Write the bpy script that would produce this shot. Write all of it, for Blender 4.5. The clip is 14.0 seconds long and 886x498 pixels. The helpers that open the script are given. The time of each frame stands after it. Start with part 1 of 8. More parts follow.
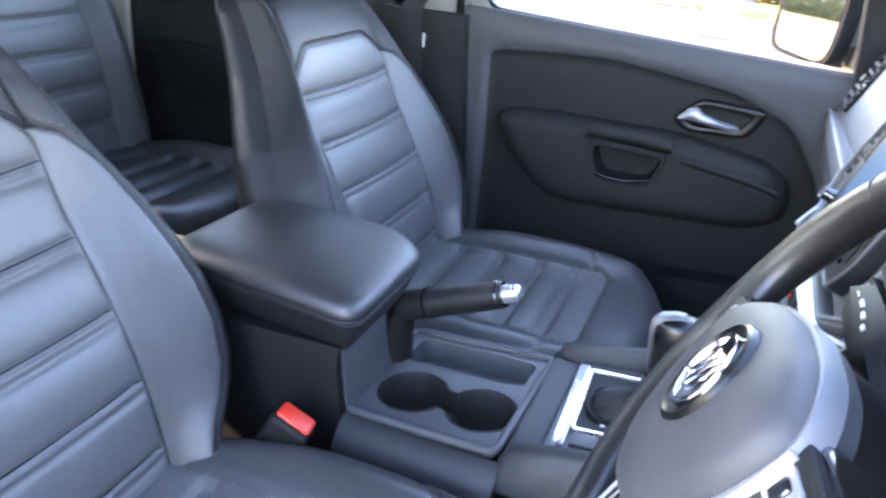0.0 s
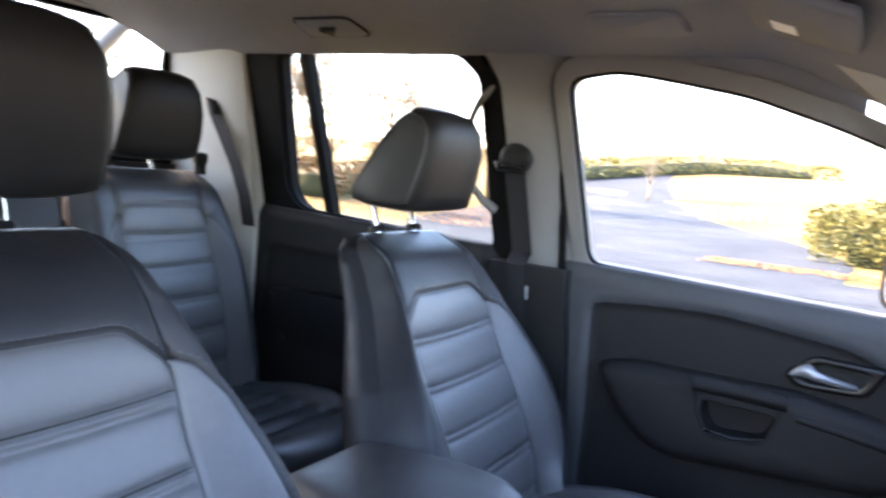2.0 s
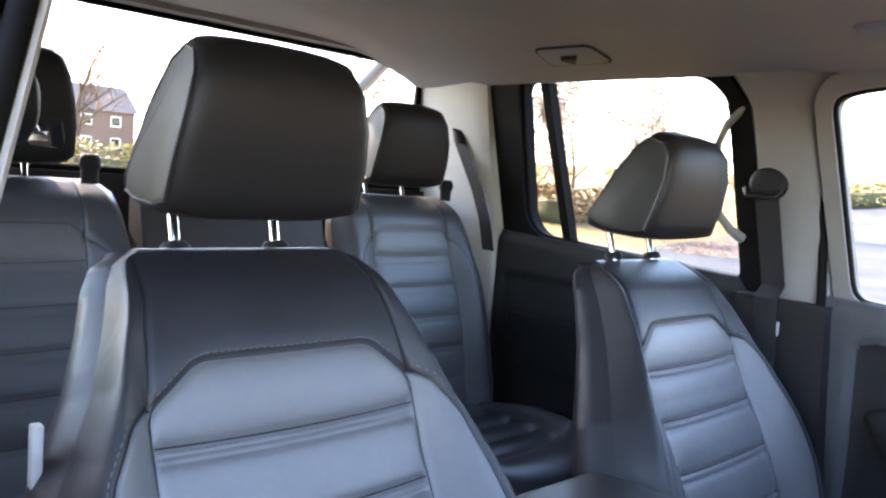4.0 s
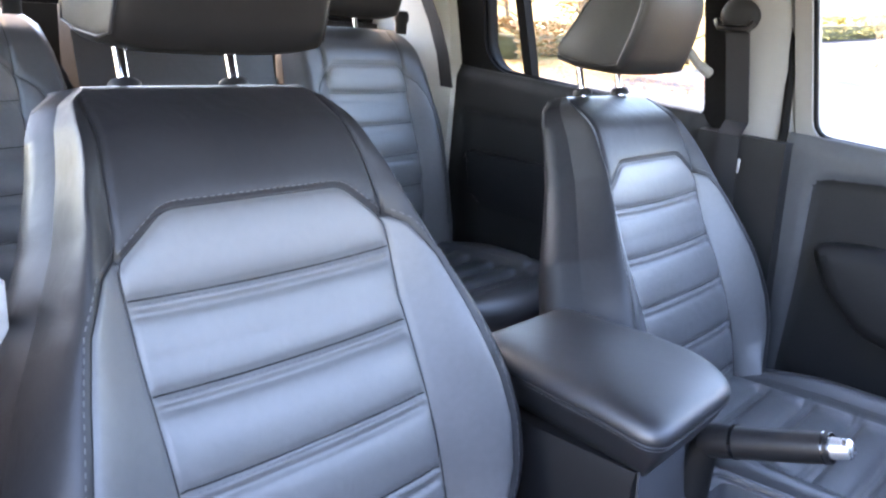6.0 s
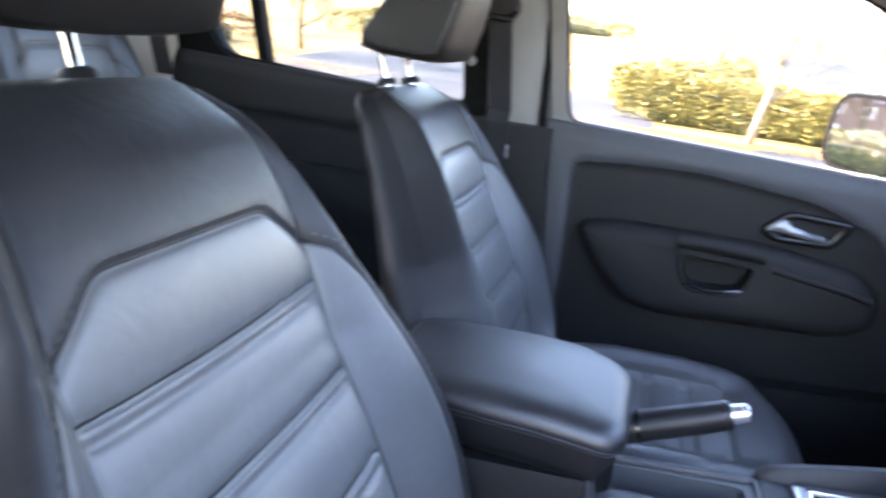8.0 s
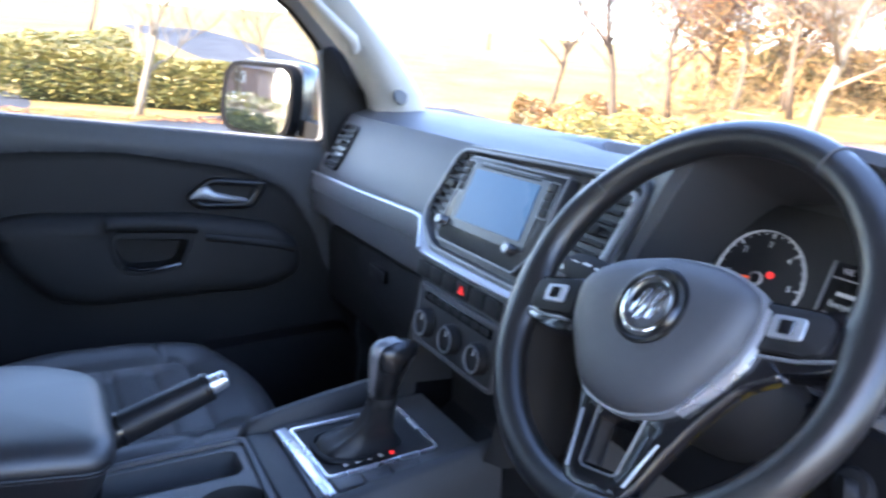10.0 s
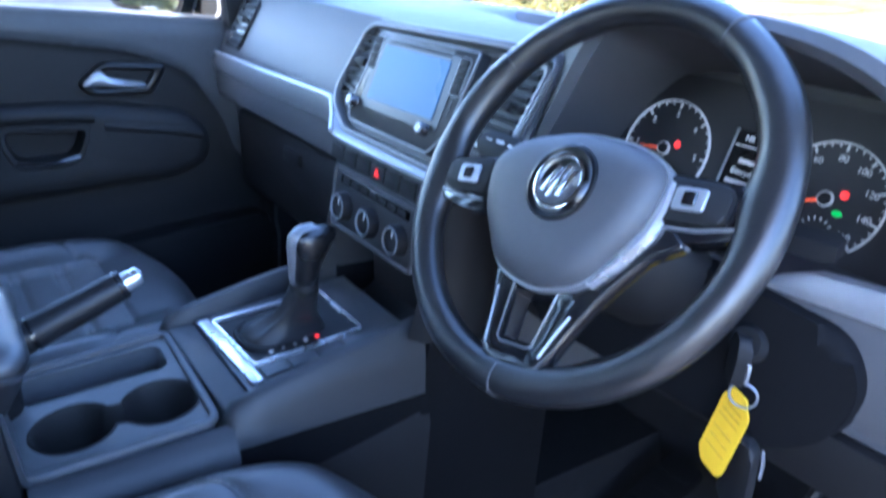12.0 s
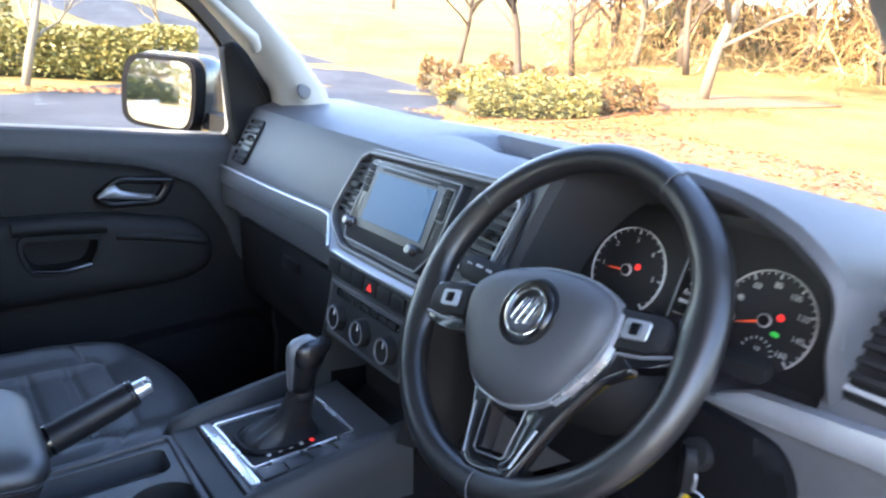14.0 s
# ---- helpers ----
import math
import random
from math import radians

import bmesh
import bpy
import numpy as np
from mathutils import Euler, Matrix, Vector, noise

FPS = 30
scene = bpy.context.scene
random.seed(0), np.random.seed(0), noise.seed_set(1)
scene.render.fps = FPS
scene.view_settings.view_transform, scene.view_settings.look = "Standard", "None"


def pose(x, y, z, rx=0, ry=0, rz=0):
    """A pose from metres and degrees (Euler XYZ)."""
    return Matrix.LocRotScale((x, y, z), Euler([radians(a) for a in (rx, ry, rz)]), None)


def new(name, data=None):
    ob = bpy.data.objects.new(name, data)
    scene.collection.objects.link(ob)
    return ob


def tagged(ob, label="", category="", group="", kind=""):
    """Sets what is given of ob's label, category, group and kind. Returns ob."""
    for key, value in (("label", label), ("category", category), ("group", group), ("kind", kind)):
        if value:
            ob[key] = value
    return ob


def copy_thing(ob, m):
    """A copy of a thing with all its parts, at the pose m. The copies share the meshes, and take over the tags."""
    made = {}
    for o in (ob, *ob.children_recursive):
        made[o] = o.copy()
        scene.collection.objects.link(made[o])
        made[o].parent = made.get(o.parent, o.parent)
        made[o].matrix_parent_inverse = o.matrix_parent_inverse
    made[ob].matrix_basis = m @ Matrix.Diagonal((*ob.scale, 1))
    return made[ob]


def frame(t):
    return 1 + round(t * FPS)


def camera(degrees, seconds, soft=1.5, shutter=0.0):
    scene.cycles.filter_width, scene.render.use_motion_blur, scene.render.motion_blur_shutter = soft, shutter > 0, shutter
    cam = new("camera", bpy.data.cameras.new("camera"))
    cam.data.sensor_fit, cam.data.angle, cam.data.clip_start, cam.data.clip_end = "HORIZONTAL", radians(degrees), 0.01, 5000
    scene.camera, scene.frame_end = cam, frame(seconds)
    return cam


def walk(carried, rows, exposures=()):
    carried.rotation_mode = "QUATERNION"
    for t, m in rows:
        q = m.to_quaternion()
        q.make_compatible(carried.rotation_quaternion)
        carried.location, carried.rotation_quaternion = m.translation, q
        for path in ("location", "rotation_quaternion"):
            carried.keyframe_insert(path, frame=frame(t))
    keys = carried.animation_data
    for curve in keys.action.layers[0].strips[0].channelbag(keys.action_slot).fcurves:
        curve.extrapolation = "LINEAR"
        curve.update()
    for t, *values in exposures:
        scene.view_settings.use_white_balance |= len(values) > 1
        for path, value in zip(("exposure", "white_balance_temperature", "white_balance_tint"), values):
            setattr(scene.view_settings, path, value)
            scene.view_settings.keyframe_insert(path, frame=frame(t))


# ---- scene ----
cam = camera(60.7, 14.0, soft=2.35, shutter=0.6)
PATH = [
    (0, pose(0.761, 0.547, 0.974, 65.29, -5.06, 112.89)),
    (0.5, pose(0.775, 0.555, 0.967, 67.28, -4.41, 117.26)),
    (1, pose(0.775, 0.535, 0.974, 76.28, -5.07, 117.06)),
    (1.5, pose(0.778, 0.534, 0.967, 83.00, -5.19, 116.94)),
    (2, pose(0.791, 0.530, 0.965, 83.68, -5.09, 119.70)),
    (2.5, pose(0.789, 0.544, 0.964, 84.37, -4.57, 129.74)),
    (2.7, pose(0.784, 0.552, 0.962, 84.45, -4.75, 131.61)),
    (3.6, pose(0.789, 0.545, 0.964, 84.30, -4.70, 137.30)),
    (4.8, pose(0.794, 0.538, 0.967, 83.92, -4.63, 138.24)),
    (5, pose(0.791, 0.543, 0.972, 79.12, -4.74, 137.52)),
    (5.5, pose(0.786, 0.536, 0.966, 72.64, -4.65, 134.45)),
    (6, pose(0.791, 0.494, 0.958, 72.35, -4.86, 133.71)),
    (6.5, pose(0.799, 0.401, 0.961, 72.87, -5.41, 125.62)),
    (7, pose(0.823, 0.237, 0.930, 74.11, -5.80, 114.58)),
    (7.5, pose(0.851, 0.127, 0.908, 74.35, -6.40, 110.86)),
    (8, pose(0.831, 0.166, 0.924, 74.15, -7.09, 105.50)),
    (8.5, pose(0.820, 0.140, 0.910, 75.84, -6.40, 92.65)),
    (9, pose(0.809, 0.127, 0.920, 76.39, -6.44, 80.78)),
    (9.2, pose(0.809, 0.128, 0.921, 76.50, -6.30, 76.60)),
    (10.2, pose(0.812, 0.138, 0.927, 77.20, -5.20, 59.00)),
    (11.3, pose(0.815, 0.145, 0.931, 77.52, -4.62, 55.26)),
    (11.5, pose(0.814, 0.143, 0.929, 77.36, -4.68, 55.00)),
    (12, pose(0.808, 0.146, 0.932, 68.16, -4.49, 54.98)),
    (12.5, pose(0.811, 0.140, 0.933, 65.70, -4.53, 55.11)),
    (13, pose(0.822, 0.132, 0.939, 70.83, -4.45, 54.94)),
    (13.5, pose(0.817, 0.134, 0.932, 76.12, -4.76, 54.73)),
    (14, pose(0.873, 0.107, 0.996, 74.74, -4.62, 54.56)),
]
EXPOSURE = [(0, 5.02, 6700, 25), (0.5, 5.1, 6750, 25), (1, 5, 6600, 25), (1.5, 4.23, 6450, 25), (2.7, 4.48, 6550, 25), (5, 4.46, 6600, 25), (5.5, 4.95, 6900, 27), (6.5, 5.22, 6850, 27), (7, 5.2, 6800, 26), (7.5, 4.86, 6750, 26), (8.5, 4.55, 6550, 25), (9, 4.36, 6350, 25), (11.3, 3.83, 5400, 20), (11.5, 3.86, 5500, 20), (12, 4.38, 5050, 20), (12.5, 5.26, 6250, 20), (13, 5.36, 6250, 20), (13.5, 4.23, 6000, 18), (14, 3.93, 6150, 20)]
walk(cam, PATH, EXPOSURE)

# ---- world and sun ----
SUN_EL, SUN_AZ = 36.0, 176.0     # azimuth clockwise from the car's nose (+y)
world = bpy.data.worlds.new("sky")
scene.world = world
world.use_nodes = True
_n = world.node_tree.nodes
_sky = _n.new("ShaderNodeTexSky")
_sky.sky_type = "NISHITA"
_sky.sun_disc = False
_sky.sun_elevation = radians(SUN_EL)
_sky.sun_rotation = radians(SUN_AZ)
_sky.air_density, _sky.dust_density, _sky.ozone_density = 1.2, 0.8, 1.0
_n["Background"].inputs["Strength"].default_value = 0.15
world.node_tree.links.new(_sky.outputs["Color"], _n["Background"].inputs["Color"])
sun = new("sun", bpy.data.lights.new("sun", "SUN"))
sun.data.energy, sun.data.angle, sun.data.color = 3.4, radians(0.6), (1.0, 0.84, 0.62)
_d = Vector((math.sin(radians(SUN_AZ)) * math.cos(radians(SUN_EL)), math.cos(radians(SUN_AZ)) * math.cos(radians(SUN_EL)), math.sin(radians(SUN_EL))))
sun.rotation_euler = (-_d).to_track_quat("-Z", "Y").to_euler()


# ---- materials ----
def material(name, color, rough=0.5, metal=0.0, var=0.15, scale=6.0, grain=0.0, grain_scale=900.0, cells=False, coat=0.0,
             rough_var=0.08, emit=0.0, second=None, mask_scale=2.0, spec=0.5, sheen=0.0, stretch=(1, 1, 1), wrinkle=0.0):
    """A surface with broad and fine variation of colour and roughness, and a fine relief."""
    m = bpy.data.materials.new(name)
    m.use_nodes = True
    nt = m.node_tree
    N, Lk = nt.nodes, nt.links.new
    b = N["Principled BSDF"]
    tc = N.new("ShaderNodeTexCoord")
    mp = N.new("ShaderNodeMapping")
    mp.inputs["Scale"].default_value = stretch
    Lk(tc.outputs["Object"], mp.inputs["Vector"])
    broad = N.new("ShaderNodeTexNoise")
    broad.inputs["Scale"].default_value, broad.inputs["Detail"].default_value = scale, 5
    fine = N.new("ShaderNodeTexNoise")
    fine.inputs["Scale"].default_value, fine.inputs["Detail"].default_value = scale * 14, 3
    for t in (broad, fine):
        Lk(mp.outputs["Vector"], t.inputs["Vector"])
    mixn = N.new("ShaderNodeMath")
    mixn.operation = "MULTIPLY_ADD"
    mixn.inputs[1].default_value = 0.35
    Lk(fine.outputs["Fac"], mixn.inputs[0])
    half = N.new("ShaderNodeMath")
    half.operation = "MULTIPLY"
    half.inputs[1].default_value = 0.65
    Lk(broad.outputs["Fac"], half.inputs[0])
    Lk(half.outputs[0], mixn.inputs[2])
    ramp = N.new("ShaderNodeMapRange")
    ramp.inputs["From Min"].default_value, ramp.inputs["From Max"].default_value = 0.3, 0.7
    Lk(mixn.outputs[0], ramp.inputs["Value"])
    mix = N.new("ShaderNodeMix")
    mix.data_type = "RGBA"
    lo = [max(0.0, c * (1 - var)) for c in color]
    hi = [min(1.0, c * (1 + var)) for c in (second or color)]
    mix.inputs["A"].default_value, mix.inputs["B"].default_value = (*lo, 1), (*hi, 1)
    Lk(ramp.outputs[0], mix.inputs["Factor"])
    Lk(mix.outputs["Result"], b.inputs["Base Color"])
    rr = N.new("ShaderNodeMapRange")
    rr.inputs["To Min"].default_value, rr.inputs["To Max"].default_value = max(0.02, rough - rough_var), min(1, rough + rough_var)
    Lk(broad.outputs["Fac"], rr.inputs["Value"])
    Lk(rr.outputs[0], b.inputs["Roughness"])
    b.inputs["Metallic"].default_value = metal
    b.inputs["Coat Weight"].default_value = coat
    b.inputs["Specular IOR Level"].default_value = spec
    b.inputs["Sheen Weight"].default_value = sheen
    if grain:
        if cells:
            g = N.new("ShaderNodeTexVoronoi")
            g.feature = "DISTANCE_TO_EDGE"
            g.inputs["Scale"].default_value = grain_scale
            out = g.outputs["Distance"]
        else:
            g = N.new("ShaderNodeTexNoise")
            g.inputs["Scale"].default_value, g.inputs["Detail"].default_value = grain_scale, 2
            out = g.outputs["Fac"]
        Lk(mp.outputs["Vector"], g.inputs["Vector"])
        bp = N.new("ShaderNodeBump")
        bp.inputs["Strength"].default_value, bp.inputs["Distance"].default_value = grain, 0.001
        Lk(out, bp.inputs["Height"])
        Lk(bp.outputs["Normal"], b.inputs["Normal"])
        if wrinkle:
            wn = N.new("ShaderNodeTexNoise")
            wn.inputs["Scale"].default_value, wn.inputs["Detail"].default_value, wn.inputs["Distortion"].default_value = 26.0, 3, 1.6
            Lk(mp.outputs["Vector"], wn.inputs["Vector"])
            wb = N.new("ShaderNodeBump")
            wb.inputs["Strength"].default_value, wb.inputs["Distance"].default_value = wrinkle, 0.004
            Lk(wn.outputs["Fac"], wb.inputs["Height"])
            Lk(wb.outputs["Normal"], bp.inputs["Normal"])
    if emit:
        b.inputs["Emission Color"].default_value = (*color, 1)
        b.inputs["Emission Strength"].default_value = emit
    return m


# Seat leather tones: inserts, bolsters and rolls carry their light in the colour.
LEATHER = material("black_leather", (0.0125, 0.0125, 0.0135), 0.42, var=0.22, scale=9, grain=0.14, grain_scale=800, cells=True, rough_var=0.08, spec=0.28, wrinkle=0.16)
LEATHER_LIT_PAD = material("black_leather_lit_insert", (0.078, 0.078, 0.078), 0.40, var=0.10, scale=8, grain=0.12, grain_scale=900, cells=True, rough_var=0.08, spec=0.5, wrinkle=0.13)
LEATHER_ARM = material("black_armrest_leather", (0.009, 0.0095, 0.011), 0.46, var=0.2, scale=9, grain=0.14, grain_scale=800, cells=True, rough_var=0.05, spec=0.85, wrinkle=0.04)
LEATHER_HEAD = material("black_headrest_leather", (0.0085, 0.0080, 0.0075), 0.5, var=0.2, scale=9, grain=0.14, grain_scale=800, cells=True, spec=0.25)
STRIPGREY = material("satin_grey_strip", (0.16, 0.165, 0.175), 0.4, 0.5, var=0.05, scale=12)
LEATHER_LIT_BASE = material("black_leather_lit_bolster", (0.060, 0.0605, 0.062), 0.38, var=0.15, scale=8, grain=0.12, grain_scale=900, cells=True, rough_var=0.08, spec=0.45, wrinkle=0.06)
LEATHER_LIT_SIDE = material("black_leather_lit_side", (0.042, 0.0425, 0.044), 0.38, var=0.15, scale=8, grain=0.12, grain_scale=900, cells=True, rough_var=0.08, spec=0.5, wrinkle=0.05)
LEATHER_LIT_ROLL = material("black_leather_lit_roll", (0.037, 0.0375, 0.039), 0.38, var=0.15, scale=8, grain=0.12, grain_scale=900, cells=True, rough_var=0.08, spec=0.5, wrinkle=0.08)
LEATHER_KNOB = material("black_glossy_leather", (0.006, 0.006, 0.0065), 0.28, var=0.2, scale=14, grain=0.16, grain_scale=700, cells=True, spec=0.45, wrinkle=0.10)
STITCH = material("grey_thread", (0.055, 0.055, 0.057), 0.7)
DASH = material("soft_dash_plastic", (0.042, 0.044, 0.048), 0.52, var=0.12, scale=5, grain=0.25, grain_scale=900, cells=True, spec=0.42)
# Shoulder plastic lightened and field vinyl darkened to carry the window light's contrast.
DOORP = material("door_panel_plastic", (0.040, 0.042, 0.045), 0.52, var=0.12, scale=5, grain=0.25, grain_scale=900, cells=True, spec=0.32)
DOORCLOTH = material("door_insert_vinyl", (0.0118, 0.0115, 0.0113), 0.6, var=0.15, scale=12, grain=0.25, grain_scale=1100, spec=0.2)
# Darker copy of the console plastic; stands in for shade on low parts.
CONSOLE_SHADED = material("console_plastic_shaded", (0.020, 0.021, 0.023), 0.5, var=0.12, scale=5, grain=0.22, grain_scale=900, cells=True, spec=0.35)
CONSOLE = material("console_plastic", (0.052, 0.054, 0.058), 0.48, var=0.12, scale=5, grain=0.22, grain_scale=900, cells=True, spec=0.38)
GLOSS = material("piano_black", (0.006, 0.006, 0.007), 0.14, var=0.1, rough_var=0.03, coat=0.4)
RADIOGREY = material("radio_face_plastic", (0.020, 0.021, 0.023), 0.32, var=0.08, scale=10, spec=0.4)
BRIGHT = material("bright_satin_metal", (0.62, 0.63, 0.65), 0.28, 0.8, var=0.04, scale=12)
SATINBLACK = material("satin_black_plastic", (0.0035, 0.0035, 0.004), 0.3, var=0.1, spec=0.3)
# Mirror housing black; also the shade colour of knee and side panels.
DEEPBLACK = material("deep_matt_black", (0.0035, 0.0035, 0.004), 0.8, spec=0.08)
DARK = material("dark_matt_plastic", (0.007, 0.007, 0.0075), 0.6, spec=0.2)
CHROME = material("chrome", (0.75, 0.76, 0.78), 0.10, 1.0, var=0.03, rough_var=0.04)
SILVER = material("satin_silver_trim", (0.33, 0.34, 0.355), 0.42, 0.7, var=0.06, scale=12)
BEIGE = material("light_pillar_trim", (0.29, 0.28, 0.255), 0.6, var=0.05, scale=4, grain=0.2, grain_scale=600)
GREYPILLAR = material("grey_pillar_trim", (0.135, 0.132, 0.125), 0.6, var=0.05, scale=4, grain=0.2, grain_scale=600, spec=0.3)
HEADLINER = material("headliner_cloth", (0.165, 0.165, 0.168), 0.9, var=0.06, scale=6, grain=0.4, grain_scale=900, spec=0.2)
RUBBER = material("black_rubber", (0.0032, 0.0031, 0.0032), 0.75, spec=0.08)
CARPET = material("black_carpet", (0.006, 0.006, 0.0065), 0.95, var=0.4, scale=40, grain=0.8, grain_scale=600, spec=0.1)
WEBBING = material("belt_webbing", (0.010, 0.010, 0.011), 0.75, var=0.2, scale=40, grain=0.5, grain_scale=800, spec=0.25)
PAINT = material("grey_car_paint", (0.060, 0.064, 0.070), 0.25, 0.5, var=0.08, coat=0.6)
WHEELRIM = material("worn_wheel_leather", (0.011, 0.0105, 0.0105), 0.33, var=0.3, scale=14, grain=0.22, grain_scale=500, cells=True, rough_var=0.08)
PADGREY = material("airbag_cover_plastic", (0.043, 0.044, 0.047), 0.5, var=0.08, scale=8, grain=0.25, grain_scale=1000, cells=True, spec=0.35)
RED = material("red_plastic", (0.65, 0.035, 0.015), 0.4, var=0.08)
ORANGE = material("orange_needle", (0.9, 0.10, 0.02), 0.5, emit=0.04)
REDLAMP = material("red_warning_lamp", (0.9, 0.03, 0.02), 0.5, emit=0.07)
GREENLAMP = material("green_warning_lamp", (0.03, 0.5, 0.06), 0.5, emit=0.02)
WHITEMARK = material("white_marking", (0.5, 0.5, 0.49), 0.6, emit=0.008)
YELLOW = material("yellow_tag_plastic", (0.60, 0.36, 0.008), 0.5, var=0.05)
TAGINK = material("brown_tag_ink", (0.30, 0.17, 0.01), 0.6)
SCREEN = material("lit_touch_screen", (0.030, 0.085, 0.16), 0.28, var=0.06, scale=6, emit=0.024, spec=0.15)
DIAL = material("dial_face", (0.008, 0.008, 0.009), 0.5)
DULLWHITE = material("dull_white_tag", (0.30, 0.30, 0.29), 0.6)
LABELW = material("white_label", (0.7, 0.7, 0.68), 0.5)
MIRRORGLASS = material("mirror_glass", (0.85, 0.87, 0.88), 0.02, 1.0, var=0.0, rough_var=0.01)


def glass_material(name, tint):
    m = bpy.data.materials.new(name)
    m.use_nodes = True
    nt = m.node_tree
    nt.nodes.clear()
    out = nt.nodes.new("ShaderNodeOutputMaterial")
    tr = nt.nodes.new("ShaderNodeBsdfTransparent")
    tr.inputs["Color"].default_value = (*tint, 1)
    gl = nt.nodes.new("ShaderNodeBsdfGlossy")
    gl.inputs["Roughness"].default_value = 0.02
    lw = nt.nodes.new("ShaderNodeLayerWeight")
    pw = nt.nodes.new("ShaderNodeMath")
    pw.operation, pw.inputs[1].default_value = "POWER", 5.0
    nt.links.new(lw.outputs["Facing"], pw.inputs[0])
    fr = nt.nodes.new("ShaderNodeMath")
    fr.operation, fr.inputs[1].default_value, fr.inputs[2].default_value = "MULTIPLY_ADD", 0.5, 0.02
    nt.links.new(pw.outputs[0], fr.inputs[0])
    mx = nt.nodes.new("ShaderNodeMixShader")
    nt.links.new(fr.outputs[0], mx.inputs[0])
    nt.links.new(tr.outputs[0], mx.inputs[1])
    nt.links.new(gl.outputs[0], mx.inputs[2])
    nt.links.new(mx.outputs[0], out.inputs["Surface"])
    return m


GLASS = glass_material("clear_window_glass", (0.93, 0.95, 0.94))
TINTED = glass_material("tinted_window_glass", (0.80, 0.83, 0.82))


# ---- mesh helpers ----
BASE = {}


def thing(name, at=(0, 0, 0), label="", category="", group="", kind=""):
    ob = new(name, None)
    ob.empty_display_size = 0.05
    ob.location = at
    BASE[ob] = Vector(at)
    return tagged(ob, label, category, group, kind)


def part(name, bm, mat, parent=None, label="", sharp=40, smooth=True, category="", group="", kind=""):
    """One mesh object; its vertices are in the world's places, whatever its parent's place."""
    me = bpy.data.meshes.new(name)
    bmesh.ops.recalc_face_normals(bm, faces=bm.faces)
    bm.to_mesh(me)
    bm.free()
    me.materials.append(mat)
    if smooth:
        me.polygons.foreach_set("use_smooth", [True] * len(me.polygons))
        me.set_sharp_from_angle(angle=radians(sharp))
    ob = new(name, me)
    BASE[ob] = Vector((0, 0, 0))
    if parent:
        ob.parent = parent
        ob.location = -BASE[parent]
    return tagged(ob, label, category, group, kind)


def shaped(me_verts, faces):
    bm = bmesh.new()
    vs = [bm.verts.new(v) for v in me_verts]
    for f in faces:
        try:
            bm.faces.new([vs[i] for i in f])
        except ValueError:
            pass
    return bm


def box(lo, hi, bevel=0.0, seg=2, m=None, bm=None):
    b = bmesh.new()
    bmesh.ops.create_cube(b, size=1)
    lo, hi = Vector(lo), Vector(hi)
    for v in b.verts:
        v.co = Vector(((lo[i] + hi[i]) / 2 + v.co[i] * (hi[i] - lo[i]) for i in range(3)))
    if bevel:
        bmesh.ops.bevel(b, geom=b.edges[:], offset=bevel, segments=seg, affect="EDGES", profile=0.5)
    if m:
        b.transform(m)
    return merged(bm, b) if bm else b


def merged(into, b):
    me = bpy.data.meshes.new("tmp")
    b.to_mesh(me)
    b.free()
    into.from_mesh(me)
    bpy.data.meshes.remove(me)
    return into


def prism(outline, depth, to_world, bevel=0.0, seg=2, bm=None):
    """A flat outline (u, v), given depth along w; to_world maps (u, v, w) to a place."""
    b = bmesh.new()
    lo = [b.verts.new((u, v, 0)) for u, v in outline]
    hi = [b.verts.new((u, v, depth)) for u, v in outline]
    n = len(outline)
    b.faces.new(lo[::-1])
    top = b.faces.new(hi)
    for i in range(n):
        b.faces.new((lo[i], lo[(i + 1) % n], hi[(i + 1) % n], hi[i]))
    if bevel:
        bmesh.ops.bevel(b, geom=top.edges[:], offset=bevel, segments=seg, affect="EDGES", profile=0.5)
    for v in b.verts:
        v.co = Vector(to_world(*v.co))
    return merged(bm, b) if bm else b


def rounded(points, r, n=5):
    """A polygon with its corners rounded."""
    out = []
    k = len(points)
    for i in range(k):
        p0, p, p1 = Vector(points[i - 1]), Vector(points[i]), Vector(points[(i + 1) % k])
        a, c = (p0 - p), (p1 - p)
        d = min(r, a.length * 0.48, c.length * 0.48)
        s, e = p + a.normalized() * d, p + c.normalized() * d
        for j in range(n + 1):
            t = j / n
            q = s * (1 - t) ** 2 + p * 2 * t * (1 - t) + e * t * t
            out.append((q.x, q.y))
    return out


def frame_ring(outer, inner, depth, to_world, bm=None):
    """A frame between two outlines with the same count of points."""
    b = bmesh.new()
    n = len(outer)
    rows = [[b.verts.new((*p, w)) for p in o] for o, w in ((outer, 0), (outer, depth * 0.7), ([(o[0] * 0.85 + i[0] * 0.15, o[1] * 0.85 + i[1] * 0.15) for o, i in zip(outer, inner)], depth),
                                                         ([(o[0] * 0.15 + i[0] * 0.85, o[1] * 0.15 + i[1] * 0.85) for o, i in zip(outer, inner)], depth), (inner, depth * 0.7), (inner, 0))]
    for a, c in zip(rows, rows[1:]):
        for i in range(n):
            b.faces.new((a[i], a[(i + 1) % n], c[(i + 1) % n], c[i]))
    for v in b.verts:
        v.co = Vector(to_world(*v.co))
    return merged(bm, b) if bm else b


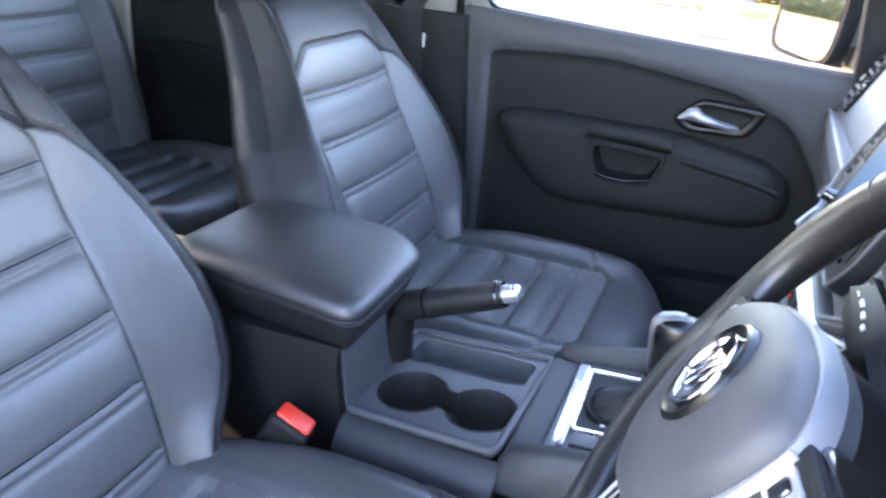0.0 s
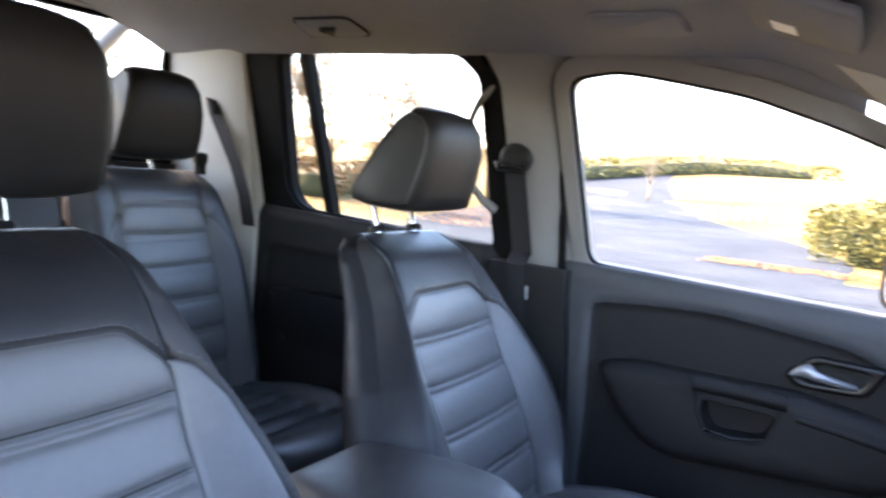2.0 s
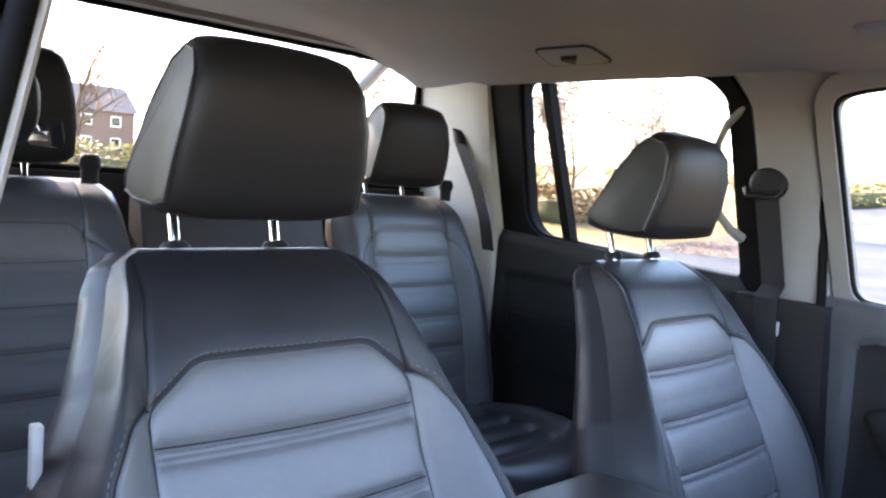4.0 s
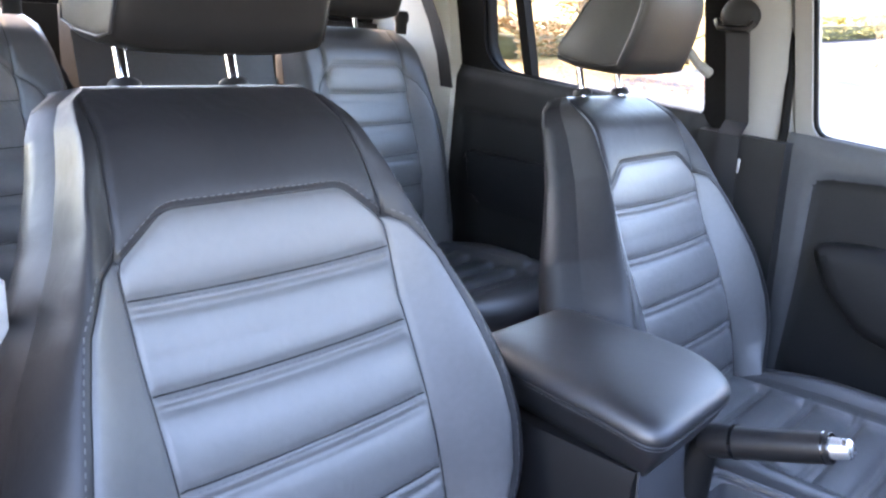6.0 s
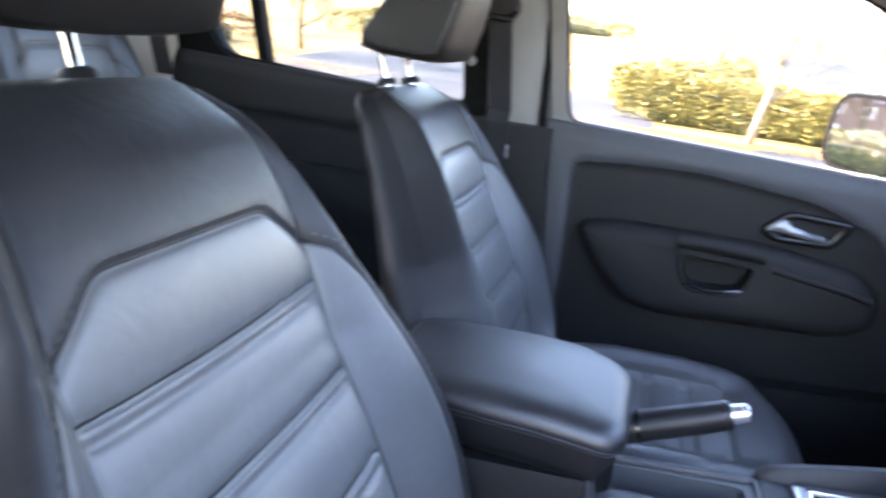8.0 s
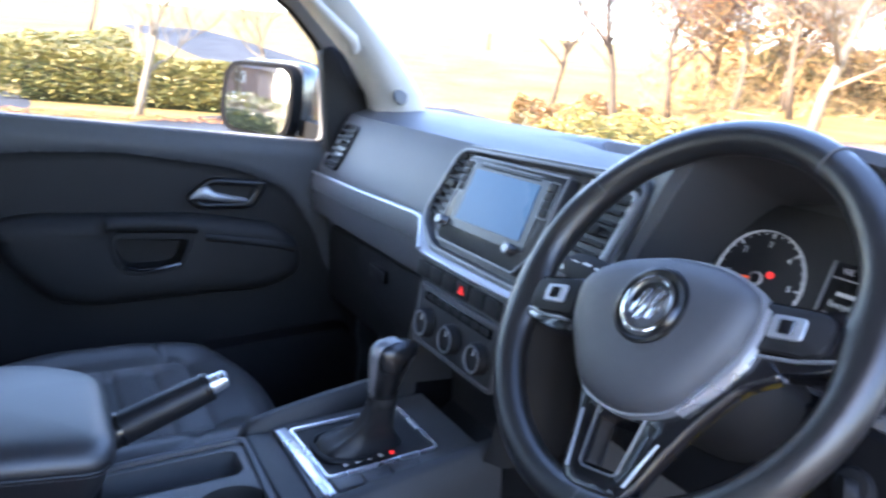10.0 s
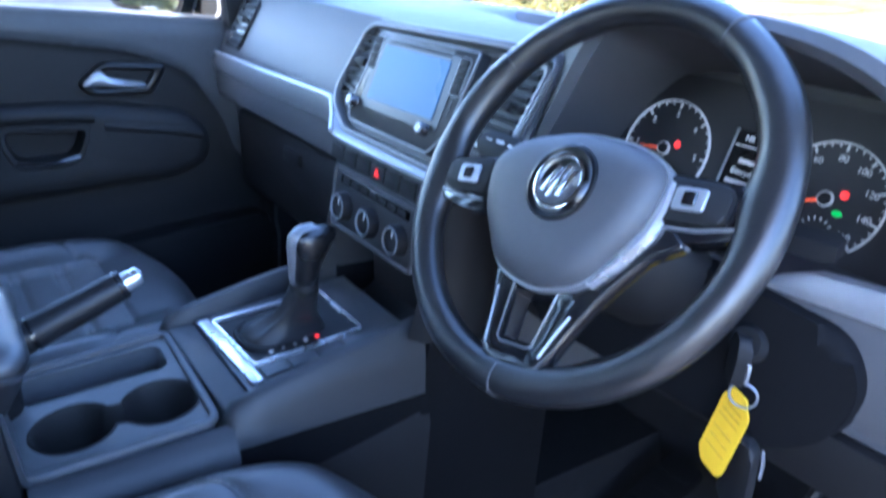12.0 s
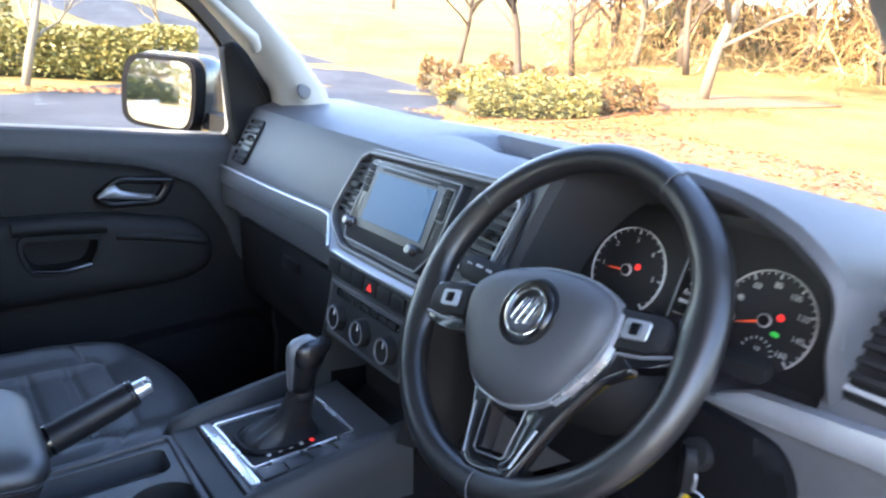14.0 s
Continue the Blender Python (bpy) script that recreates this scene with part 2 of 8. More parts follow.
def tube(points, r, sides=10, bm=None, closed=False, flat=1.0):
    """A round bar along points; r one radius or one for each point."""
    pts = [Vector(p) for p in points]
    rs = r if isinstance(r, (list, tuple)) else [r] * len(pts)
    b = bmesh.new()
    rings, up = [], None
    n = len(pts)
    for i, p in enumerate(pts):
        if closed:
            t = pts[(i + 1) % n] - pts[i - 1]
        else:
            t = pts[min(i + 1, n - 1)] - pts[max(i - 1, 0)]
        t.normalize()
        if up is None:
            up = Vector((0, 0, 1)) if abs(t.z) < 0.9 else Vector((0, 1, 0))
        side = t.cross(up).normalized()
        up = side.cross(t).normalized()
        rings.append([b.verts.new(p + rs[i] * (math.cos(a) * side + flat * math.sin(a) * up)) for a in (2 * math.pi * k / sides for k in range(sides))])
    for i in range(n if closed else n - 1):
        a, c = rings[i], rings[(i + 1) % n]
        for k in range(sides):
            b.faces.new((a[k], a[(k + 1) % sides], c[(k + 1) % sides], c[k]))
    if not closed:
        b.faces.new(rings[0][::-1])
        b.faces.new(rings[-1])
    return merged(bm, b) if bm else b


def lathe(profile, m=Matrix(), sides=32, bm=None):
    """(radius, height) turned about the local z axis."""
    b = bmesh.new()
    rings = []
    for r, h in profile:
        if r < 1e-6:
            rings.append([b.verts.new((0, 0, h))])
        else:
            rings.append([b.verts.new((r * math.cos(a), r * math.sin(a), h)) for a in (2 * math.pi * k / sides for k in range(sides))])
    for a, c in zip(rings, rings[1:]):
        for k in range(sides):
            q = [a[k % len(a)], a[(k + 1) % len(a)], c[(k + 1) % len(c)], c[k % len(c)]]
            q = list(dict.fromkeys(q))
            if len(q) > 2:
                b.faces.new(q)
    b.transform(m)
    return merged(bm, b) if bm else b


def loft(sections, close_ends=True, ring=True, bm=None):
    """Skin over sections that have the same count of points."""
    b = bmesh.new()
    rows = [[b.verts.new(p) for p in s] for s in sections]
    n = len(rows[0])
    for a, c in zip(rows, rows[1:]):
        for k in range(n if ring else n - 1):
            b.faces.new((a[k], a[(k + 1) % n], c[(k + 1) % n], c[k]))
    if close_ends and ring:
        b.faces.new(rows[0][::-1])
        b.faces.new(rows[-1])
    return merged(bm, b) if bm else b


def smoothstep(a, b, x):
    t = min(1.0, max(0.0, (x - a) / (b - a)))
    return t * t * (3 - 2 * t)


def interp(x, xs, ys):
    return float(np.interp(x, xs, ys))


def smooth_line(pts, n=40):
    out = []
    k = len(pts)
    for s in range(n + 1):
        t = s / n * (k - 1)
        i = min(int(t), k - 2)
        f = t - i
        p = [Vector(pts[max(0, min(k - 1, j))]) for j in (i - 1, i, i + 1, i + 2)]
        q = 0.5 * ((2 * p[1]) + (p[2] - p[0]) * f + (2 * p[0] - 5 * p[1] + 4 * p[2] - p[3]) * f * f + (3 * p[1] - p[0] - 3 * p[2] + p[3]) * f ** 3)
        out.append((q.x, q.y))
    return out


def seg_dist(px, py, line):
    """Distance of points (arrays) from a chain of points."""
    d = np.full(np.shape(px), 9.0)
    for (x0, y0), (x1, y1) in zip(line, line[1:]):
        ex, ey = x1 - x0, y1 - y0
        t = np.clip(((px - x0) * ex + (py - y0) * ey) / (ex * ex + ey * ey + 1e-12), 0, 1)
        d = np.minimum(d, np.hypot(px - x0 - t * ex, py - y0 - t * ey))
    return d


def lettering(name, text, size, m, mat, parent, extrude=0.0003, align="CENTER"):
    cu = bpy.data.curves.new(name, "FONT")
    cu.body, cu.size, cu.extrude, cu.align_x, cu.align_y = text, size, extrude, align, "CENTER"
    tmp = bpy.data.objects.new(name, cu)
    me = bpy.data.meshes.new_from_object(tmp)
    bpy.data.objects.remove(tmp)
    me.materials.append(mat)
    me.transform(m)
    ob = new(name, me)
    BASE[ob] = Vector((0, 0, 0))
    ob.parent = parent
    ob.location = -BASE[parent]
    return ob


# ---- the cab: floor, roof, doors, pillars ----
def side_x(z):
    """The inner face of the cab's flank: upright below the window line, leaning in above it."""
    return 0.79 if z < 0.79 else 0.79 - (z - 0.79) * 0.25


part("floor", box((-0.80, -1.15, -0.04), (0.80, 1.45, 0.0), 0.0), CARPET, label="black carpeted cab floor", category="floor", kind="structure")
_b = box((-0.03, -1.1, 0.0), (0.03, 0.2, 0.1))
_b.free()
part("floor_tunnel", loft([[(s * 0.16, y, 0.0), (s * 0.12, y, 0.14), (-s * 0.12, y, 0.14), (-s * 0.16, y, 0.0)] for s, y in ((1, -1.1), (1, 1.3))]), CARPET,
     label="black carpet over the transmission tunnel", category="floor", kind="structure")


def roof_z(x, y):
    edge = 1.285 - 0.075 * (abs(x) / 0.66) ** 4
    front = -0.10 * smoothstep(0.30, 0.62, y) 
    return edge + front


_xs = [-0.672 + 1.344 * i / 28 for i in range(29)]
_ys = [-1.22 + 1.80 * j / 34 for j in range(35)]
_bm = bmesh.new()
_lo = [[_bm.verts.new((x, y, roof_z(x, y))) for x in _xs] for y in _ys]
_hi = [[_bm.verts.new((x * 1.03, y, roof_z(x, y) + 0.07)) for x in _xs] for y in _ys]
for j in range(34):
    for i in range(28):
        _bm.faces.new((_lo[j][i], _lo[j][i + 1], _lo[j + 1][i + 1], _lo[j + 1][i]))
        _bm.faces.new((_hi[j][i], _hi[j + 1][i], _hi[j + 1][i + 1], _hi[j][i + 1]))
for j in range(34):
    _bm.faces.new((_lo[j][0], _lo[j + 1][0], _hi[j + 1][0], _hi[j][0]))
    _bm.faces.new((_lo[j][28], _hi[j][28], _hi[j + 1][28], _lo[j + 1][28]))
for i in range(28):
    _bm.faces.new((_lo[0][i], _hi[0][i], _hi[0][i + 1], _lo[0][i + 1]))
    _bm.faces.new((_lo[34][i], _lo[34][i + 1], _hi[34][i + 1], _hi[34][i]))
part("ceiling", _bm, HEADLINER, label="light grey cloth headliner", category="ceiling", kind="structure")


def flank(y, z, out=0.0, s=-1):
    """A place on the cab's flank (s: -1 passenger side, 1 driver side)."""
    return (s * (side_x(z) + out), y, z)


# Outlines of the side windows on the flank, as (y, z).
FRONT_WINDOW = rounded([(0.008, 0.778), (-0.045, 1.165), (0.06, 1.182), (0.16, 1.168), (0.31, 1.142), (0.46, 1.094), (0.61, 1.035), (0.70, 0.95), (0.735, 0.748)], 0.035, 4)
REAR_WINDOW = rounded([(-0.215, 0.782), (-0.245, 1.165), (-0.30, 1.215), (-0.82, 1.217), (-0.83, 0.86), (-0.79, 0.815)], 0.03, 4)


def ring_plate(outer, hole, s, t_in, t_out):
    """A plate on the flank with a hole through it; both outlines as (y, z)."""
    bm = bmesh.new()

    def edge_loop(pts, off):
        return [bm.verts.new(flank(y, z, off, s)) for y, z in pts]

    def outline_face(off):
        a, h = edge_loop(outer, off), edge_loop(hole, off)
        es = [bm.edges.new((l[i], l[(i + 1) % len(l)])) for l in (a, h) for i in range(len(l))]
        bmesh.ops.triangle_fill(bm, use_beauty=True, edges=es)
        return a, h

    ai, hi_ = outline_face(t_in)
    ao, ho = outline_face(t_out)
    for a, c in ((ai, ao), (hi_, ho)):
        for i in range(len(a)):
            bm.faces.new((a[i], a[(i + 1) % len(a)], c[(i + 1) % len(a)], c[i]))
    return bm


def grown(outline, d):
    """The outline moved outwards by d."""
    c = sum((Vector(p) for p in outline), Vector((0, 0))) / len(outline)
    k = len(outline)
    out = []
    area = sum(outline[i][0] * outline[(i + 1) % k][1] - outline[(i + 1) % k][0] * outline[i][1] for i in range(k))
    for i in range(k):
        t = Vector(outline[(i + 1) % k]) - Vector(outline[i - 1])
        n = Vector((t.y, -t.x)).normalized() * (1 if area > 0 else -1)
        out.append((outline[i][0] + n.x * d, outline[i][1] + n.y * d))
    return out


def window_set(number, outline, s, mat):
    w = thing("window_%d" % number, flank(sum(p[0] for p in outline) / len(outline), 0.79, 0, s), "side window of clear glass in a black rubber seal", "window", kind="structure")
    pane = bmesh.new()
    lo = [pane.verts.new(flank(y, z, 0.030, s)) for y, z in grown(outline, 0.006)]
    hi = [pane.verts.new(flank(y, z, 0.034, s)) for y, z in grown(outline, 0.006)]
    pane.faces.new(lo), pane.faces.new(hi[::-1])
    for i in range(len(lo)):
        pane.faces.new((lo[i], lo[(i + 1) % len(lo)], hi[(i + 1) % len(lo)], hi[i]))
    p = part("pane", pane, mat, w, smooth=False)
    p.visible_shadow = False
    seal = frame_ring(grown(outline, 0.012), grown(outline, -0.006), -0.012, lambda u, v, q: flank(u, v, 0.016 + q, s))
    part("window_seal", seal, RUBBER, w, "black rubber window seal")
    return w


# Upper side frames. The front door's frame is dark, pillars and rails are light.
def upper_side(s):
    tag = "left" if s < 0 else "right"
    top = 1.262
    rear_outer = [(-0.165, 0.76), (-0.19, 1.14), (-0.27, 1.240), (-0.90, 1.245), (-0.925, 1.20), (-0.92, 0.80), (-0.90, 0.76)]
    part("door_frame_rear_" + tag, ring_plate(rounded(rear_outer, 0.03, 4), REAR_WINDOW, s, -0.006, 0.05), RUBBER, label="black rear door window frame", category="door frame", kind="structure")
    # roof rail above the doors
    rail = [[flank(y, z0 + zz, 0.03 + oo, s) for zz, oo in ((0, -0.012), (0.10, -0.02), (0.10, 0.07), (0, 0.05))] for y, z0 in ((-1.22, 1.235), (-0.28, 1.238), (-0.18, 1.215), (0.06, 1.205), (0.32, 1.17), (0.50, 1.115))]
    part("roof_rail_" + tag, loft(rail), HEADLINER, label="grey roof rail above the doors", category="trim", kind="structure")


upper_side(-1)
upper_side(1)
window_set(1, FRONT_WINDOW, -1, GLASS)
window_set(2, REAR_WINDOW, -1, TINTED)
window_set(3, REAR_WINDOW, 1, TINTED)

# slim upright bar that divides the rear side windows
for _s, _tag in ((-1, "left"), (1, "right")):
    part("window_bar_" + _tag, loft([[flank(y + dy, z, o, _s) for dy, o in ((-0.013, 0.008), (0.013, 0.008), (0.013, 0.04), (-0.013, 0.04))] for y, z in ((-0.70, 0.80), (-0.745, 1.225))]), RUBBER,
         label="slim black bar in the rear side window", category="window bar", kind="structure")

# front door of the passenger side: frame, panel, armrest, grip, handle
_fr_outer = rounded([(-0.022, 0.765), (-0.075, 1.16), (-0.05, 1.20), (0.06, 1.215), (0.17, 1.20), (0.33, 1.172), (0.49, 1.12), (0.66, 1.045), (0.80, 0.90), (0.82, 0.735)], 0.03, 4)
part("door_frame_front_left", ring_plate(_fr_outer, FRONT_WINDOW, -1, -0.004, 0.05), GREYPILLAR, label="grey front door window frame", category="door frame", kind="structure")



def inside_of(ys, zs, poly):
    """Which points (arrays) lie inside a closed outline."""
    out = np.zeros(np.shape(ys), bool)
    for (y0, z0), (y1, z1) in zip(poly, poly[1:] + poly[:1]):
        cross = (z0 > zs) != (z1 > zs)
        out ^= cross & (ys < (y1 - y0) * (zs - z0) / ((z1 - z0) or 1e-9) + y0)
    return out


def door_panel(y0, y1, recess, sill, owner, s=-1, base=0.77, shoulder=None):
    """The moulded inner face of a door: a soft shoulder under the window, and a darker field set back below it."""
    ny, nz = 150, 140
    Y = np.repeat(np.linspace(y0, y1, ny)[None, :], nz, 0).copy()
    top = np.array([sill(y) for y in Y[0]])[None, :]
    Z = 0.06 + np.linspace(0, 1, nz)[:, None] * (top - 0.06)
    d = seg_dist(Y, Z, recess + recess[:1])
    inn = inside_of(Y, Z, recess)
    d = np.where(inn, d, -d)
    sm = lambda a, b, x: (lambda t: t * t * (3 - 2 * t))(np.clip((x - a) / (b - a), 0, 1))
    X = base - 0.006 + 0.010 * sm(top - 0.04, top, Z) ** 1.5 + 0.011 * sm(-0.018, 0.016, d) - 0.02 * sm(0.30, 0.26, Z) + 0.018 * sm(y1 - 0.05, y1, Y)
    # let the mesh follow the field's outline
    near = np.argwhere(np.abs(d) < 0.0042)
    for j, i in near:
        if 0 < j < nz - 1 and 0 < i < ny - 1:
            p, best = Vector((Y[j, i], Z[j, i])), None
            for a, c in zip(recess, recess[1:] + recess[:1]):
                e = Vector(c) - Vector(a)
                q = Vector(a) + e * min(1, max(0, (p - Vector(a)).dot(e) / max(e.length_squared, 1e-12)))
                if best is None or (q - p).length < (best - p).length:
                    best = q
            Y[j, i], Z[j, i] = best
    field = inside_of((Y[:-1, :-1] + Y[1:, 1:]) / 2, (Z[:-1, :-1] + Z[1:, 1:]) / 2, recess)
    for flag, name, mat, label in ((False, "door_panel", shoulder or DOORP, "dark grained plastic shoulder"), (True, "door_field", DOORCLOTH, "black recessed field")):
        used, verts, faces = {}, [], []
        for j, i in np.argwhere(field == flag):
            f = []
            for k in ((j, i), (j, i + 1), (j + 1, i + 1), (j + 1, i)):
                if k not in used:
                    used[k] = len(verts)
                    verts.append((s * X[k], Y[k], Z[k]))
                f.append(used[k])
            faces.append(f)
        if not flag:
            n = len(verts)
            for i in range(ny):
                verts.append((s * 0.86, Y[-1, i], Z[-1, i]))
                if i:
                    faces.append((used[(nz - 1, i - 1)], used[(nz - 1, i)], n + i, n + i - 1))
        me = bpy.data.meshes.new(name)
        me.from_pydata(verts, [], faces)
        me.polygons.foreach_set("use_smooth", [True] * len(faces))
        me.materials.append(mat)
        ob = new(name, me)
        BASE[ob] = Vector((0, 0, 0))
        ob.parent = owner
        ob.location = -BASE[owner]
        tagged(ob, label)
    part("door_core", box((s * 0.80, y0 + 0.01, 0.07), (s * 0.855, y1 - 0.01, 0.70)), DARK, owner)


def pod(outline, hole, depth, bevel, hollow, to_world, floor=True):
    """A raised rounded form with a hollow sunk into its face, or a slot through it."""
    b = bmesh.new()

    def ring(pts, w):
        return [b.verts.new((*p, w)) for p in pts]

    rows = [ring(outline, 0.0)] + [ring(grown(outline, -bevel * (1 - math.cos(a))), depth - bevel * (1 - math.sin(a))) for a in (0, 0.4, 0.8, 1.2, 1.5708)]
    inner = [ring(grown(hole, 0.004), depth), ring(grown(hole, 0.001), depth - 0.0015), ring(hole, depth - 0.005), ring(grown(hole, -0.003), depth - hollow)]
    for rs in (rows, inner):
        for a, c in zip(rs, rs[1:]):
            for i in range(len(a)):
                b.faces.new((a[i], a[(i + 1) % len(a)], c[(i + 1) % len(a)], c[i]))
    if floor:
        b.faces.new(inner[-1])
    es = []
    for l in (rows[-1], inner[0]):
        for i in range(len(l)):
            es.append(b.edges.get((l[i], l[(i + 1) % len(l)])) or b.edges.new((l[i], l[(i + 1) % len(l)])))
    bmesh.ops.triangle_fill(b, use_beauty=True, edges=es)
    for v in b.verts:
        v.co = Vector(to_world(*v.co))
    return b


door_1 = thing("door_1", (-0.77, 0.35, 0.06), "closed dark plastic front passenger door panel", "door", kind="structure")
FIELD = rounded([(0.045, 0.065), (0.045, 0.50), (0.035, 0.705), (0.15, 0.716), (0.30, 0.721), (0.525, 0.695), (0.640, 0.652), (0.706, 0.557), (0.738, 0.47), (0.800, 0.43), (0.832, 0.42), (0.832, 0.065)], 0.030, 5)
door_panel(-0.03, 0.84, FIELD, lambda y: 0.783 - 0.040 * max(0, y), door_1)
XP = lambda d: (lambda u, v, w: (-0.79 + w + d, u, v))
_arm = rounded([(0.062, 0.583), (0.14, 0.60), (0.45, 0.602), (0.62, 0.578), (0.672, 0.535), (0.668, 0.47), (0.60, 0.440), (0.24, 0.418), (0.175, 0.435), (0.10, 0.51)], 0.03, 5)
_gi = rounded([(0.290, 0.560), (0.424, 0.556), (0.422, 0.54), (0.406, 0.500), (0.312, 0.494), (0.292, 0.53)], 0.022, 5)
part("door_armrest", pod(_arm, _gi, 0.066, 0.032, 0.045, XP(0)), DOORCLOTH, door_1, "raised black padded armrest with a pull pocket", sharp=35)
_go = rounded([(0.279, 0.574), (0.434, 0.570), (0.433, 0.545), (0.414, 0.491), (0.304, 0.484), (0.282, 0.53)], 0.028, 5)
_grip = part("pull_grip", frame_ring(_go, _gi, 0.007, XP(0.064)), DOORCLOTH, door_1, "dark grey rim of the pull pocket")
part("grip_lip", tube([(-0.722, 0.302, 0.500), (-0.717, 0.36, 0.497), (-0.722, 0.412, 0.506)], 0.004, 8), GLOSS, _grip, "glossy black lip")
part("grip_bar", loft([[(x, y, z) for x, z in ((-0.735, z0 - 0.014), (-0.716, z0 - 0.013), (-0.709, z0), (-0.716, z0 + 0.012), (-0.74, z0 + 0.013))] for y, z0 in ((0.272, 0.586), (0.29, 0.588), (0.36, 0.588), (0.425, 0.585), (0.442, 0.583))]), DOORCLOTH, _grip, "padded grip bar over the pocket", sharp=60)
# ledge that runs along the armrest
part("armrest_ledge", loft([[(x, y, z0 + dz) for x, dz in ((-0.735, -0.010), (-0.7225, -0.009), (-0.7185, -0.001), (-0.724, 0.007), (-0.74, 0.008))] for y, z0 in ((0.46, 0.562), (0.55, 0.551), (0.62, 0.540), (0.648, 0.532))]), DOORCLOTH, door_1, "soft ledge along the armrest", sharp=70)
_ho = rounded([(0.424, 0.634), (0.472, 0.676), (0.598, 0.670), (0.566, 0.612), (0.448, 0.609)], 0.018, 5)
_hi_ = rounded([(0.446, 0.636), (0.482, 0.662), (0.572, 0.658), (0.550, 0.625), (0.460, 0.622)], 0.013, 5)
part("handle_bezel", pod(_ho, _hi_, 0.012, 0.006, 0.030, XP(0.018)), SATINBLACK, door_1, "black bezel round the door handle", sharp=35)
_lever = loft([[(-0.766 + dx * k, y, zc + dz * k) for dx, dz in ((0, -h), (0.012, -h * 0.6), (0.014, 0.3 * h), (0.008, h), (0, h))] for y, zc, h, k in
               ((0.436, 0.633, 0.005, 0.7), (0.452, 0.642, 0.012, 1), (0.468, 0.644, 0.015, 1), (0.482, 0.637, 0.009, 1.1), (0.52, 0.631, 0.0065, 1.1), (0.544, 0.629, 0.0065, 1), (0.551, 0.629, 0.003, 0.8))])
part("door_handle", _lever, SILVER, door_1, "satin chrome door release lever", sharp=60)
# Pocket coloured darker to stand in for shadow beneath the armrest.
part("door_pocket", prism(rounded([(0.30, 0.30), (0.80, 0.345), (0.80, 0.08), (0.25, 0.08)], 0.03, 4), 0.07, XP(0.0), 0.015, 3), DARK, door_1, "map pocket low on the door, darkened for shade")

part("door_seal_left", tube([(-0.756, -0.028, 0.05), (-0.756, -0.030, 0.40), (-0.757, -0.034, 0.70), (-0.768, -0.040, 0.785), (-0.765, -0.050, 0.90), (-0.740, -0.078, 1.05), (-0.716, -0.096, 1.16)], 0.009, 8), RUBBER, label="black rubber seal at the edge of the front door", category="door seal", kind="structure")

# the driver's door stands open on its front hinges
door_4 = thing("door_4", (0.83, 0.90, 0.06), "opened driver's door with a dark inner panel", "door", kind="structure")
_dm = Matrix.Translation((0.845, 0.90, 0.0)) @ Matrix.Rotation(radians(68), 4, "Z")
part("door_skin", box((0.035, -1.06, -0.02), (0.075, 0.0, 0.76), 0.02, 3, _dm), PAINT, door_4, "grey painted outer skin")
part("door_panel", box((-0.035, -1.04, 0.0), (0.034, -0.02, 0.775), 0.03, 3, _dm), DOORCLOTH, door_4, "dark inner panel")
part("window_frame", tube([_dm @ Vector(p) for p in ((0.0, -0.06, 0.76), (-0.06, -0.28, 1.0), (-0.09, -0.55, 1.14), (-0.10, -0.90, 1.17), (-0.09, -1.02, 1.12), (0.0, -1.03, 0.76))], 0.018, 8), RUBBER, door_4, "black window frame")

# rear doors
for _s, _num in ((-1, 2), (1, 3)):
    _d = thing("door_%d" % _num, (_s * 0.77, -0.55, 0.06), "closed dark plastic rear door panel", "door", kind="structure")
    door_panel(-0.93, -0.19, rounded([(-0.90, 0.065), (-0.90, 0.70), (-0.225, 0.70), (-0.225, 0.065)], 0.04, 4), lambda y: 0.79 - 0.04 * (y + 0.2), _d, _s, shoulder=DOORCLOTH)
    part("door_armrest", prism(rounded([(-0.86, 0.60), (-0.30, 0.61), (-0.24, 0.56), (-0.30, 0.46), (-0.80, 0.46)], 0.03, 4), 0.055, lambda u, v, w, s=_s: (s * (0.79 - w), u, v), 0.02, 3), DARK, _d)
    part("handle_bezel", prism(rounded([(-0.36, 0.64), (-0.25, 0.65), (-0.25, 0.69), (-0.35, 0.685)], 0.012, 3), 0.012, lambda u, v, w, s=_s: (s * (0.768 - w), u, v), 0.004), DARK, _d)

# flanks outside the doors (car body)
for _s, _tag in ((-1, "left"), (1, "right")):
    _lo = -1.25
    _hi = 0.06 if _s > 0 else 1.5
    part("body_side_" + _tag, loft([[(_s * 0.865, y, -0.16), (_s * 0.93, y, 0.2), (_s * 0.94, y, 0.5), (_s * 0.87, y, 0.745), (_s * 0.862, y, 0.72)] for y in (_lo, (_lo + _hi) / 2, _hi)]), PAINT,
         label="grey painted outer door skin", category="car body", kind="structure")
part("sill_right", box((0.70, -0.1, -0.08), (0.93, 1.2, 0.02), 0.02), PAINT, label="grey painted door sill under the open doorway", category="sill", kind="structure")
part("sill_trim_right", box((0.66, -0.02, 0.0), (0.80, 1.1, 0.035), 0.01), DARK, label="black plastic scuff plate", category="trim", kind="structure")


